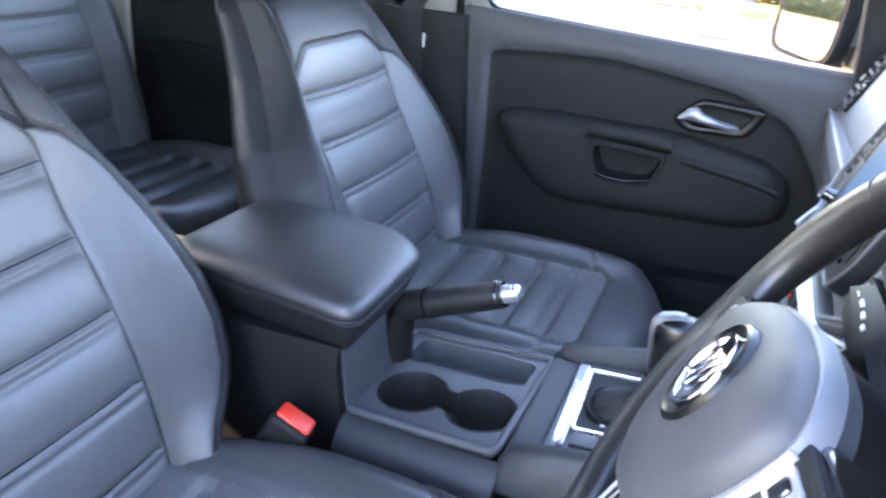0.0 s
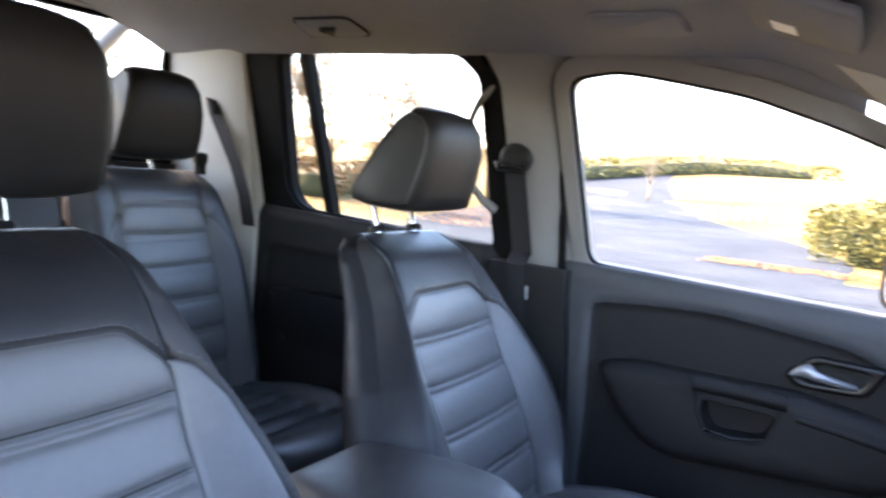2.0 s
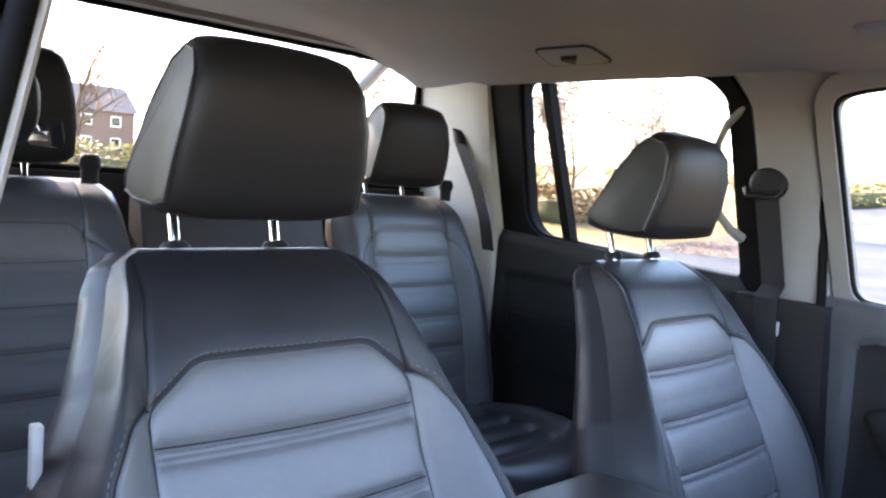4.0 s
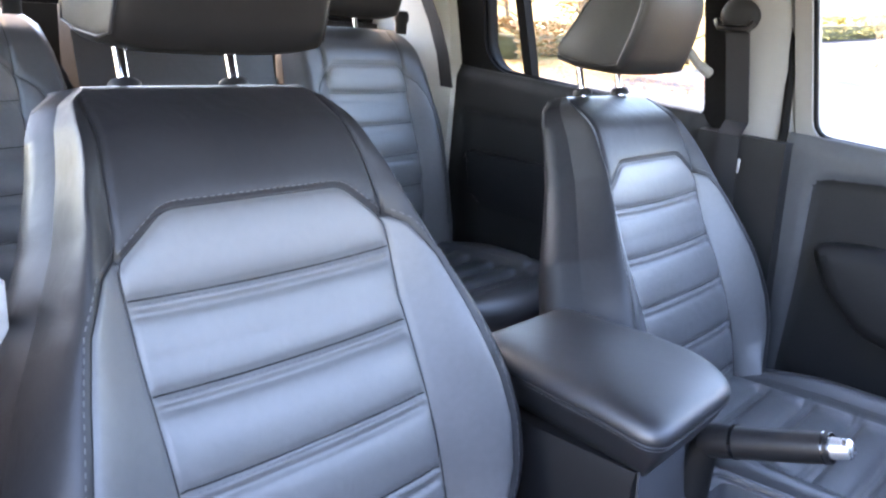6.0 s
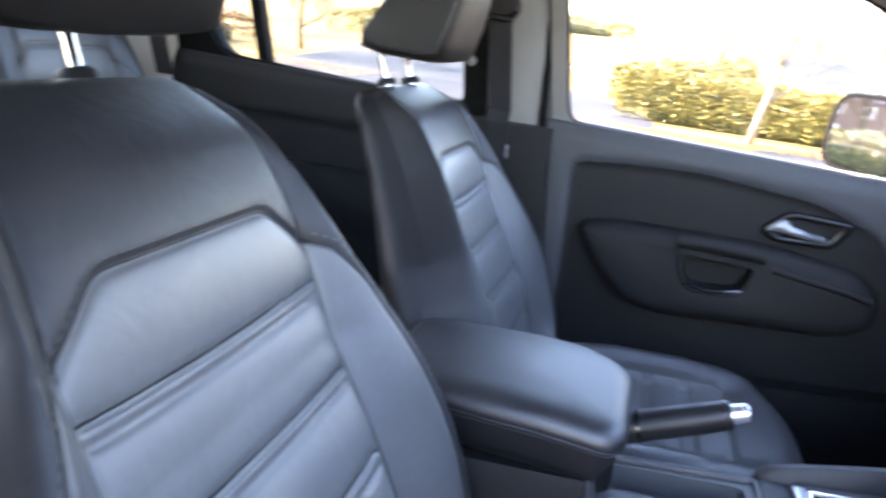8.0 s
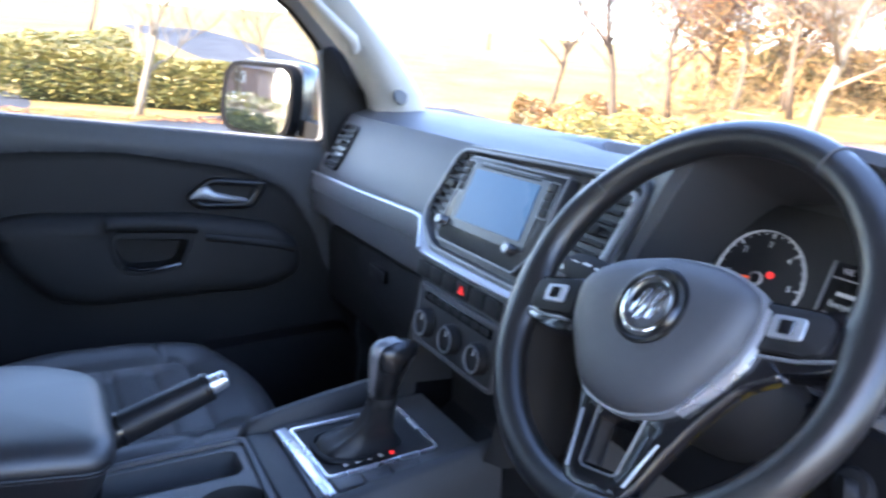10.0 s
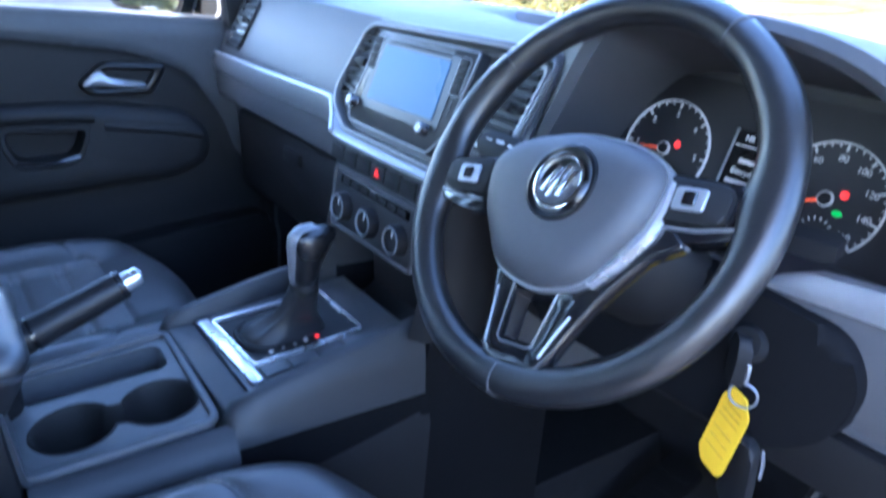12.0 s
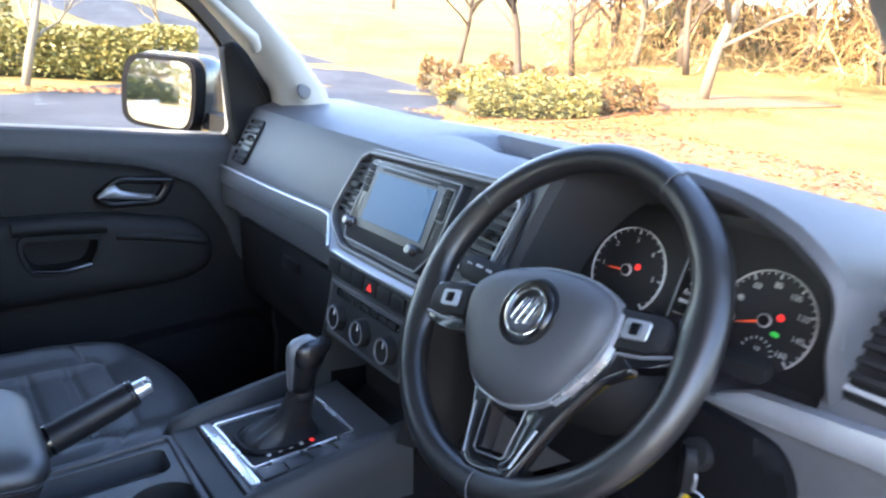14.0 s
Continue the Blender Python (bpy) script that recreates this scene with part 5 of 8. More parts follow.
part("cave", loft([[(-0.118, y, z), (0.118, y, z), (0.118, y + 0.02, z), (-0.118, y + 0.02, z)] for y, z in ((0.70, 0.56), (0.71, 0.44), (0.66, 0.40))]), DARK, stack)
vent("air_vent", -0.170, -0.108, 0.050, 0.150, lambda u, v, w: STACK(u, v, w - 0.011), 7, None, "upright slatted air vent beside the screen", 0.14)
vent("air_vent", 0.136, 0.206, 0.050, 0.156, lambda u, v, w: STACK(u, v, w - 0.011), 7, SILVER, "upright slatted air vent with a silver rim", 0.17)

radio = thing("touch_screen_radio", STACK(0, 0.11, 0), "touch screen radio in a glossy grey bezel, switched on", "car radio")
_bz = rounded([(-0.108, 0.018), (0.088, 0.018), (0.112, 0.050), (0.121, 0.152), (-0.100, 0.148), (-0.116, 0.040)], 0.006, 3)
part("bezel", prism(_bz, 0.016, lambda u, v, w: STACK(u, v, w - 0.0125), 0.002), RADIOGREY, radio, "dark grey bezel")
part("bezel_trim", frame_ring(grown(_bz, -0.0015), grown(_bz, -0.0038), 0.0018, lambda u, v, w: STACK(u, v, w + 0.0030)), STRIPGREY, radio, "thin silver line round the bezel")
part("screen_frame", prism(rounded([(-0.092, 0.044), (0.090, 0.046), (0.092, 0.140), (-0.090, 0.138)], 0.004, 2), 0.0012, lambda u, v, w: STACK(u, v, w + 0.0035)), SATINBLACK, radio, "black surround of the screen")
part("disc_slot", prism([(-0.066, 0.1345), (0.070, 0.1365), (0.070, 0.1385), (-0.066, 0.1365)], 0.0022, lambda u, v, w: STACK(u, v, w + 0.0035)), RUBBER, radio, "thin disc slot")
part("slot_lip", prism([(-0.068, 0.1400), (0.072, 0.1420), (0.072, 0.1432), (-0.068, 0.1412)], 0.0020, lambda u, v, w: STACK(u, v, w + 0.0032)), STRIPGREY, radio)
part("screen", prism(rounded([(-0.0770, 0.0560), (0.0760, 0.0590), (0.0740, 0.1320), (-0.0735, 0.1300)], 0.002, 2), 0.0022, lambda u, v, w: STACK(u, v, w + 0.0035)), SCREEN, radio, "lit pale blue touch screen")
for _s in (-1, 1):
    _uc = _s * 0.0965 + 0.002
    _kf = rounded([(_uc - 0.0085, 0.095), (_uc + 0.0085, 0.095), (_uc + 0.0095, 0.139), (_uc - 0.0075, 0.139)], 0.003, 2)
    part("key_trim", frame_ring(grown(_kf, 0.0016), grown(_kf, 0.0004), 0.0016, lambda u, v, w: STACK(u, v, w + 0.0035)), STRIPGREY, radio, "thin silver line round the keys")
    for _k in range(4):
        _v0 = 0.0962 + 0.0108 * _k
        part("key_button", prism(rounded([(_uc - 0.0080, _v0), (_uc + 0.0080, _v0), (_uc + 0.0084, _v0 + 0.0098), (_uc - 0.0076, _v0 + 0.0098)], 0.0012, 2), 0.0026, lambda u, v, w: STACK(u, v, w + 0.0033), 0.0006), DARK, radio)
    part("card_slot", prism(rounded([(_uc - 0.0015, 0.066), (_uc + 0.0015, 0.066), (_uc + 0.0025, 0.088), (_uc - 0.0005, 0.088)], 0.001, 2), 0.0010, lambda u, v, w: STACK(u, v, w + 0.0035)), SATINBLACK, radio)
    _km = Matrix.Translation(STACK(_s * 0.0865 - 0.018, 0.046, 0.003)) @ Matrix.Rotation(radians(90 - 20), 4, "X")
    _kb = part("dial_knob", lathe([(0.0, 0.0125), (0.0058, 0.0125), (0.0070, 0.0112), (0.0074, 0.0030), (0.0092, 0.0)], _km, 24), GLOSS, radio, "small glossy black knob")
    part("knob_rim", lathe([(0.0056, 0.0126), (0.0064, 0.0130), (0.0071, 0.0118)], _km, 24), STRIPGREY, _kb, "thin silver rim")

_rowt = lambda u, v, w: _lw(u, v, w)
switches = thing("switch_row", (0, 0.63, 0.652), "row of dark push switches with a red hazard switch", "switch panel")
for _k in range(7):
    _u = -0.1085 + 0.0365 * _k - 0.001
    _sw = part("switch", prism(rounded([(_u - 0.0165, 0.643), (_u + 0.0165, 0.643), (_u + 0.0165, 0.665), (_u - 0.0165, 0.665)], 0.002, 2), 0.006, _rowt, 0.0015), DARK, switches)
    if _k == 3:
        part("hazard_triangle", prism([(_u - 0.006, 0.649), (_u + 0.006, 0.649), (_u, 0.660)], 0.0068, _rowt), REDLAMP, _sw, "red hazard triangle")
climate = thing("climate_panel", (0, 0.63, 0.59), "climate control panel with three round knobs", "climate control")
part("panel", prism(rounded([(-0.103, 0.556), (0.103, 0.556), (0.106, 0.634), (-0.106, 0.634)], 0.008, 3), 0.006, _rowt, 0.002), RADIOGREY, climate, "dark panel face")
part("panel_rim", frame_ring(rounded([(-0.106, 0.552), (0.106, 0.552), (0.109, 0.638), (-0.109, 0.638)], 0.010, 3), rounded([(-0.101, 0.558), (0.101, 0.558), (0.104, 0.632), (-0.104, 0.632)], 0.007, 3), 0.008, _rowt), CONSOLE, climate, "raised grey edge")
part("button_strip", prism(rounded([(-0.086, 0.617), (0.088, 0.617), (0.088, 0.629), (-0.086, 0.629)], 0.002, 2), 0.0075, _rowt), GLOSS, climate, "glossy black strip of buttons")
for _k in range(7):
    part("strip_button", prism([(-0.080 + 0.0235 * _k, 0.619), (-0.080 + 0.0235 * _k + 0.020, 0.619), (-0.080 + 0.0235 * _k + 0.020, 0.627), (-0.080 + 0.0235 * _k, 0.627)], 0.0085, _rowt), DARK, climate)
for _u in (-0.069, 0.001, 0.071):
    _mk = Matrix.Translation(_lw(_u, 0.587, 0.004)) @ Matrix.Rotation(radians(85), 4, "X")
    _kn = part("knob", lathe([(0.0, 0.013), (0.0145, 0.013), (0.0155, 0.016), (0.0185, 0.016), (0.020, 0.013), (0.021, 0.0)], _mk, 28), DARK, climate, "round black knob")
    part("knob_ring", lathe([(0.0150, 0.0145), (0.0155, 0.0165), (0.0180, 0.0165), (0.0188, 0.0145)], _mk, 28), STRIPGREY, _kn, "silver ring")
    part("knob_mark", prism([(_u - 0.0008, 0.587 + 0.004), (_u + 0.0008, 0.587 + 0.004), (_u + 0.0008, 0.587 + 0.012), (_u - 0.0008, 0.587 + 0.012)], 0.018, _lw), WHITEMARK, _kn)

# instrument hood and dials
cluster = thing("instrument_cluster", (0.385, 0.85, 0.70), "instrument cluster with two white-marked dials and a display under a hood", "instrument cluster")
# the hood's front edge across the cab, from its low inner end over the top to its low outer end
_edge = [(0.226, 0.690), (0.242, 0.745), (0.269, 0.800), (0.298, 0.856), (0.323, 0.880), (0.40, 0.887), (0.475, 0.884), (0.532, 0.872), (0.575, 0.852), (0.603, 0.826), (0.604, 0.780), (0.598, 0.690)]
_deep = [(0.208, 0.690), (0.216, 0.735), (0.234, 0.772), (0.268, 0.812), (0.305, 0.826), (0.39, 0.830), (0.470, 0.830), (0.520, 0.824), (0.556, 0.804), (0.574, 0.776), (0.580, 0.745), (0.580, 0.690)]
_wide = [(0.206, 0.690), (0.222, 0.752), (0.250, 0.812), (0.281, 0.872), (0.314, 0.897), (0.40, 0.903), (0.478, 0.900), (0.540, 0.889), (0.586, 0.867), (0.613, 0.837), (0.615, 0.780), (0.609, 0.690)]
_edge, _deep, _wide = (smooth_line(o, 44) for o in (_edge, _deep, _wide))
_mid = [((a[0] + 2 * c[0]) / 3, (a[1] + 2 * c[1]) / 3) for a, c in zip(_edge, _deep)]
_fy = lambda x, z: 0.688 + 0.045 * smoothstep(0.80, 0.70, z) * smoothstep(0.56, 0.60, x)
part("hood_lining", loft([[(x, (_fy(x, z) if q == 0 else y) + 0.3 * (z - 0.75) * q, z) for x, z in o] for o, y, q in ((_deep, 0.862, 1.0), (_mid, 0.80, 0.6), (_edge, 0.688, 0.0))], False, False), CONSOLE, cluster, "dark lining of the hood", sharp=50)
part("hood", loft([[(x, _fy(x, z) + dy, z) for x, z in o] for o, dy in ((_edge, 0.0), ([((a[0] + c[0]) / 2, (a[1] + c[1]) / 2) for a, c in zip(_edge, _wide)], -0.006), (_wide, 0.0))]
                  + [[(0.405 + (x - 0.405) * k, max(y, _fy(x, z)), z - dz * max(0, (z - 0.70) / 0.19)) for x, z in _wide] for y, k, dz in ((0.73, 1.0, 0.002), (0.80, 1.03, 0.010), (0.92, 1.10, 0.030), (1.04, 1.12, 0.050))], False, False), DASH, cluster, "dark grey hood over the dials", sharp=50)
part("hood_flank", loft([[(x - 0.004, _fy(x, z) + 0.002, z), (x + 0.001, _fy(x, z) + 0.004, z), (x - 0.011, max(_fy(x, z) + 0.006, 0.716 + 0.42 * (z - 0.745)), z), (x - 0.011, 0.80, z), (x - 0.022, 0.80, z)] for x, z in ((0.592, 0.862), (0.613, 0.837), (0.616, 0.790), (0.614, 0.745), (0.611, 0.715))]), DASH, cluster, "flat flank beside the hood", sharp=38)
# flat flank from the centre stack up to the hood
part("hood_flank", loft([[STACK(u, v, -0.004), STACK(u + 0.010, v, -0.001), ((STACK(u, v, 0)[0] + x) / 2 + 0.006, (STACK(u, v, 0)[1] + 0.684) / 2 - 0.002, (STACK(u, v, 0)[2] + z) / 2), (x, 0.686, z), (x + 0.004, 0.73, z), STACK(u, v, -0.06)]
                         for u, v, x, z in ((0.196, 0.020, 0.212, 0.700), (0.222, 0.062, 0.224, 0.752), (0.230, 0.100, 0.243, 0.795), (0.238, 0.140, 0.268, 0.840), (0.240, 0.166, 0.284, 0.872), (0.226, 0.178, 0.310, 0.893))]), DASH, cluster, "flat flank beside the hood", sharp=38)
GAUGE = lambda u, v, w: (0.39 + u, 0.8308 + 0.30 * v - 0.955 * w, 0.7432 + 0.955 * v + 0.30 * w)
part("cluster_face", prism(rounded([(-0.215, -0.062), (0.21, -0.062), (0.202, 0.03), (0.14, 0.085), (-0.14, 0.085), (-0.208, 0.03)], 0.03), 0.006, lambda u, v, w: GAUGE(u, v, w - 0.006)), DIAL, cluster, "matt black dial panel")


def dial(cu, r, start, end, major, minor, needle, numbers, name):
    g = part(name, prism([(cu + r * 0.99 * math.cos(t), r * 0.99 * math.sin(t)) for t in np.linspace(0, 2 * math.pi, 49)[:-1]], 0.001, GAUGE), DIAL, cluster, "black dial with white marks")
    arc = [(cu + q * math.cos(t), q * math.sin(t)) for q, seq in ((r, np.linspace(radians(start), radians(end), 60)), (r * 0.98, np.linspace(radians(end), radians(start), 60))) for t in seq]
    part("dial_ring", prism(arc, 0.004, GAUGE), WHITEMARK, g, "white ring", smooth=False)
    ticks = bmesh.new()
    for i in range(major * minor + 1):
        t = radians(start + (end - start) * i / (major * minor))
        big = i % minor == 0
        l0, l1, hw = r * 0.955, r * (0.855 if big else 0.915), 0.0010 if big else 0.0005
        c, s = math.cos(t), math.sin(t)
        prism([(cu + l0 * c - hw * s, l0 * s + hw * c), (cu + l1 * c - hw * s, l1 * s + hw * c), (cu + l1 * c + hw * s, l1 * s - hw * c), (cu + l0 * c + hw * s, l0 * s - hw * c)], 0.0022, GAUGE, bm=ticks)
    part("dial_scale", ticks, WHITEMARK, g, smooth=False, kind="stuff")
    for txt, deg in numbers:
        t = radians(deg)
        p = GAUGE(cu + r * 0.72 * math.cos(t), r * 0.72 * math.sin(t), 0.0016)
        lettering("numeral", txt, r * 0.17, Matrix.Translation(p) @ Matrix.Rotation(radians(90 - 17.5), 4, "X"), WHITEMARK, g)
    t = radians(needle)
    c, s = math.cos(t), math.sin(t)
    part("needle", prism([(cu - 0.0016 * s, 0.0016 * c), (cu + r * 0.62 * c, r * 0.62 * s), (cu + 0.0016 * s, -0.0016 * c)], 0.005, GAUGE), ORANGE, g, "orange needle", smooth=False)
    part("needle_hub", lathe([(0.0, 0.007), (0.0055, 0.007), (0.0062, 0.0055), (0.0066, 0.0)], Matrix.Translation(GAUGE(cu, 0, 0.001)) @ Matrix.Rotation(radians(90 - 17.5), 4, "X"), 18), DARK, g)
    part("hub_ring", lathe([(0.0062, 0.005), (0.0070, 0.006), (0.0074, 0.004), (0.0074, 0.002)], Matrix.Translation(GAUGE(cu, 0, 0.001)) @ Matrix.Rotation(radians(90 - 17.5), 4, "X"), 18), WHITEMARK, g)
    return g


dial(-0.102, 0.0545, 226, -46, 6, 4, 186, [(str(i), 226 - 272 * (i / 6)) for i in range(1, 6)], "rev_counter")
dial(0.086, 0.054, 226, -46, 8, 4, 200, [(str(20 * i), 226 - 272 * (i / 8)) for i in range(1, 9)], "speedometer")
for _c in (-0.102, 0.087):
    part("warning_lamp", prism([(_c + 0.013 + 0.004 * math.cos(t), 0.008 + 0.004 * math.sin(t)) for t in np.linspace(0, 6.1, 12)], 0.002, GAUGE), REDLAMP, cluster, "red warning lamp", smooth=False)
part("warning_lamp", prism([(0.087 + 0.013 + 0.005 * math.cos(t), -0.010 + 0.003 * math.sin(t)) for t in np.linspace(0, 6.1, 12)], 0.002, GAUGE), GREENLAMP, cluster, "green warning lamp", smooth=False)
_fg = bmesh.new()
for _i in range(9):
    _t = radians(160 - 150 * _i / 8)
    _c, _s = math.cos(_t), math.sin(_t)
    prism([(0.087 + 0.019 * _c - 0.0005 * _s, -0.036 + 0.019 * _s + 0.0005 * _c), (0.087 + 0.0155 * _c - 0.0005 * _s, -0.036 + 0.0155 * _s + 0.0005 * _c), (0.087 + 0.0155 * _c + 0.0005 * _s, -0.036 + 0.0155 * _s - 0.0005 * _c), (0.087 + 0.019 * _c + 0.0005 * _s, -0.036 + 0.019 * _s - 0.0005 * _c)], 0.002, GAUGE, bm=_fg)
part("fuel_scale", _fg, WHITEMARK, cluster, "small white fuel scale", smooth=False)
lettering("numeral", "1/2", 0.006, Matrix.Translation(GAUGE(0.087, -0.030, 0.0016)) @ Matrix.Rotation(radians(72.5), 4, "X"), WHITEMARK, cluster)
_dsp = part("display", prism(rounded([(-0.026, -0.052), (0.026, -0.052), (0.024, 0.042), (-0.024, 0.042)], 0.003, 2), 0.002, GAUGE), GLOSS, cluster, "black display with white text lines")
for _s in (-1, 1):
    part("display_edge", prism([(_s * 0.0275 - 0.001, -0.052), (_s * 0.0275 + 0.001, -0.052), (_s * 0.0255 + 0.001, 0.042), (_s * 0.0255 - 0.001, 0.042)], 0.003, GAUGE), SILVER, _dsp)
lettering("text", "NE  10:", 0.0085, Matrix.Translation(GAUGE(-0.001, 0.034, 0.0026)) @ Matrix.Rotation(radians(72.5), 4, "X"), WHITEMARK, _dsp)
lettering("text", "Everyday", 0.0085, Matrix.Translation(GAUGE(-0.001, 0.0, 0.0026)) @ Matrix.Rotation(radians(72.5), 4, "X"), WHITEMARK, _dsp)
for _v, _w in ((0.026, 0.022), (0.011, 0.012), (-0.011, 0.019), (-0.026, 0.022), (-0.040, 0.010)):
    part("text_bar", prism([(-_w, _v - (0.0005 if _w > 0.021 else 0.002)), (_w, _v - (0.0005 if _w > 0.021 else 0.002)), (_w, _v + (0.0005 if _w > 0.021 else 0.002)), (-_w, _v + (0.0005 if _w > 0.021 else 0.002))], 0.0026, GAUGE), WHITEMARK, _dsp, smooth=False)

# ---- steering wheel ----
_a = radians(30.84)
WC = Vector((0.382, 0.595, 0.755))
WV, WN = Vector((0, math.sin(_a), math.cos(_a))), Vector((0, -math.cos(_a), math.sin(_a)))
_ct, _sn = math.cos(radians(12)), math.sin(radians(12))     # the wheel stands turned a little
COLUMN = lambda u, v, w: tuple(WC + Vector((u, 0, 0)) + v * WV + w * WN)
WHEEL = lambda u, v, w: COLUMN(u * _ct - v * _sn, u * _sn + v * _ct, w)
wheel = thing("steering_wheel", WC, "black leather steering wheel with glossy spokes and grey airbag cover", "steering wheel")
_rb = bmesh.new()
_rings = []
for _k in range(96):
    _t = 2 * math.pi * _k / 96
    # thicker at the thumb rests
    _th = 0.0154 + 0.0016 * (math.exp(-((math.degrees(_t) - 28) / 14) ** 2) + math.exp(-((math.degrees(_t) - 152) / 14) ** 2))
    _in = 1.08 + 0.75 * (math.exp(-((math.degrees(_t) - 182) / 12) ** 2) + math.exp(-((min(math.degrees(_t), 360 - math.degrees(_t)) + 2) / 12) ** 2))
    _row = []
    for _j in range(16):
        _p = 2 * math.pi * _j / 16
        _rad = 0.1702 + _th * math.cos(_p) * (1.0 if math.cos(_p) > 0 else _in)
        _row.append(_rb.verts.new(WHEEL(_rad * math.cos(_t), _rad * math.sin(_t), _th * 0.95 * math.sin(_p) - 0.004)))
    _rings.append(_row)
for _k in range(96):
    for _j in range(16):
        _rb.faces.new((_rings[_k][_j], _rings[_k][(_j + 1) % 16], _rings[(_k + 1) % 96][(_j + 1) % 16], _rings[(_k + 1) % 96][_j]))
rim = part("rim", _rb, WHEELRIM, wheel, "worn black leather rim", sharp=180)
for _deg in (54, 136, 268):
    _t = radians(_deg)
    part("rim_seam", tube([WHEEL((0.1702 + 0.0161 * math.cos(p)) * math.cos(_t), (0.1702 + 0.0161 * math.cos(p)) * math.sin(_t), 0.0152 * math.sin(p) - 0.004) for p in np.linspace(0, 2 * math.pi, 17)[:-1]], 0.0008, 5, closed=True), STITCH, rim)
_pad = rounded([(-0.090, 0.014), (-0.055, 0.034), (0.0, 0.041), (0.055, 0.034), (0.090, 0.014), (0.082, -0.030), (0.045, -0.084), (0.0, -0.096), (-0.045, -0.084), (-0.082, -0.030)], 0.018, 4)
_pb = bmesh.new()
_rows = []
for _k, _w in ((1.0, -0.01), (1.0, 0.012), (0.975, 0.020), (0.90, 0.0265), (0.75, 0.031), (0.5, 0.0335), (0.25, 0.0345)):
    _rows.append([_pb.verts.new(WHEEL(u * _k + 0.008, (v + 0.028) * _k - 0.028, _w)) for u, v in _pad])
for _r0, _r1 in zip(_rows, _rows[1:]):
    for _i in range(len(_pad)):
        _pb.faces.new((_r0[_i], _r0[(_i + 1) % len(_pad)], _r1[(_i + 1) % len(_pad)], _r1[_i]))
_pb.faces.new(_rows[-1])
part("airbag_cover", _pb, PADGREY, wheel, "grey moulded airbag cover", sharp=60)
part("cover_trim", frame_ring(grown(_pad, 0.002), grown(_pad, -0.001), 0.014, lambda u, v, w: WHEEL(u + 0.008, v, w)), SILVER, wheel, "thin silver edge round the cover")
part("cover_blade", loft([[WHEEL(u + 0.008 + a, v - b, w) for a, b, w in ((0.0, 0.0, 0.0145), (k, 0.4 * k, 0.0150), (1.3 * k, 0.5 * k, 0.006), (0.0, 0.0, 0.004))] for u, v, k in ((0.0905, 0.008, 0.0010), (0.0865, -0.012, 0.0040), (0.0800, -0.034, 0.0050), (0.0640, -0.059, 0.0045), (0.0480, -0.082, 0.0015))]), BRIGHT, wheel, "bright silver blade beside the cover", sharp=60)
_bm = Matrix.Translation(WHEEL(0.015, -0.010, 0.0315)) @ Matrix.Rotation(radians(90 - 30.84), 4, "X")
_bdg = part("badge", lathe([(0.0, 0.0025), (0.0265, 0.0030), (0.0300, 0.0050), (0.0325, 0.0040), (0.0335, 0.0015), (0.0338, -0.006)], _bm, 44), SATINBLACK, wheel, "round glossy black emblem")
part("emblem_ring", lathe([(0.0200, 0.0025), (0.0208, 0.0058), (0.0224, 0.0062), (0.0240, 0.0056), (0.0246, 0.0025)], _bm, 44), CHROME, _bdg, "chrome ring")
for _k in (-1, 0, 1):
    part("emblem_bar", prism(rounded([(0.0085 * _k - 0.0022, -0.0150 + 0.003 * abs(_k)), (0.0085 * _k + 0.0022, -0.0150 + 0.003 * abs(_k)), (0.0085 * _k + 0.0022, 0.0150 - 0.003 * abs(_k)), (0.0085 * _k - 0.0022, 0.0150 - 0.003 * abs(_k))], 0.0012, 2), 0.0030, lambda u, v, w: tuple(_bm @ Vector((u + 0.25 * v, v, w + 0.0026))), 0.0008), CHROME, _bdg, "plain chrome bar")
# spokes
for _s in (-1, 1):
    sp = part("spoke", prism(rounded([(_s * 0.076, 0.020), (_s * 0.120, 0.016), (_s * 0.152, 0.014), (_s * 0.160, 0.004), (_s * 0.160, -0.026), (_s * 0.120, -0.034), (_s * 0.076, -0.038)][::_s], 0.006, 3), 0.020, lambda u, v, w: WHEEL(u, v, w - 0.016), 0.005, 3), GLOSS, wheel, "glossy black spoke")
    part("button_pad", prism(rounded([(_s * 0.088, 0.015), (_s * 0.140, 0.011), (_s * 0.146, 0.004), (_s * 0.144, -0.016), (_s * 0.136, -0.021), (_s * 0.088, -0.022)][::_s], 0.005, 3), 0.007, lambda u, v, w: WHEEL(u, v, w + 0.003), 0.002), DARK, sp, "matt black button pad")
    part("button_plate", prism(rounded([(_s * 0.102, 0.006), (_s * 0.128, 0.005), (_s * 0.127, -0.012), (_s * 0.101, -0.012)][::_s], 0.003, 2), 0.002, lambda u, v, w: WHEEL(u, v, w + 0.0098), 0.0006, 1), SILVER, sp, "silver button plate")
    part("button", prism(rounded([(_s * 0.1095, 0.0025), (_s * 0.1205, 0.002), (_s * 0.1200, -0.0085), (_s * 0.1090, -0.0085)][::_s], 0.0015, 2), 0.0022, lambda u, v, w: WHEEL(u, v, w + 0.0112), 0.0008, 1), GLOSS, sp)
    part("spoke_trim", tube([WHEEL(_s * 0.092, -0.0255, 0.0055), WHEEL(_s * 0.125, -0.0245, 0.0055), WHEEL(_s * 0.152, -0.019, 0.004)], 0.0016, 6), STRIPGREY, sp, "thin bright line under the buttons")
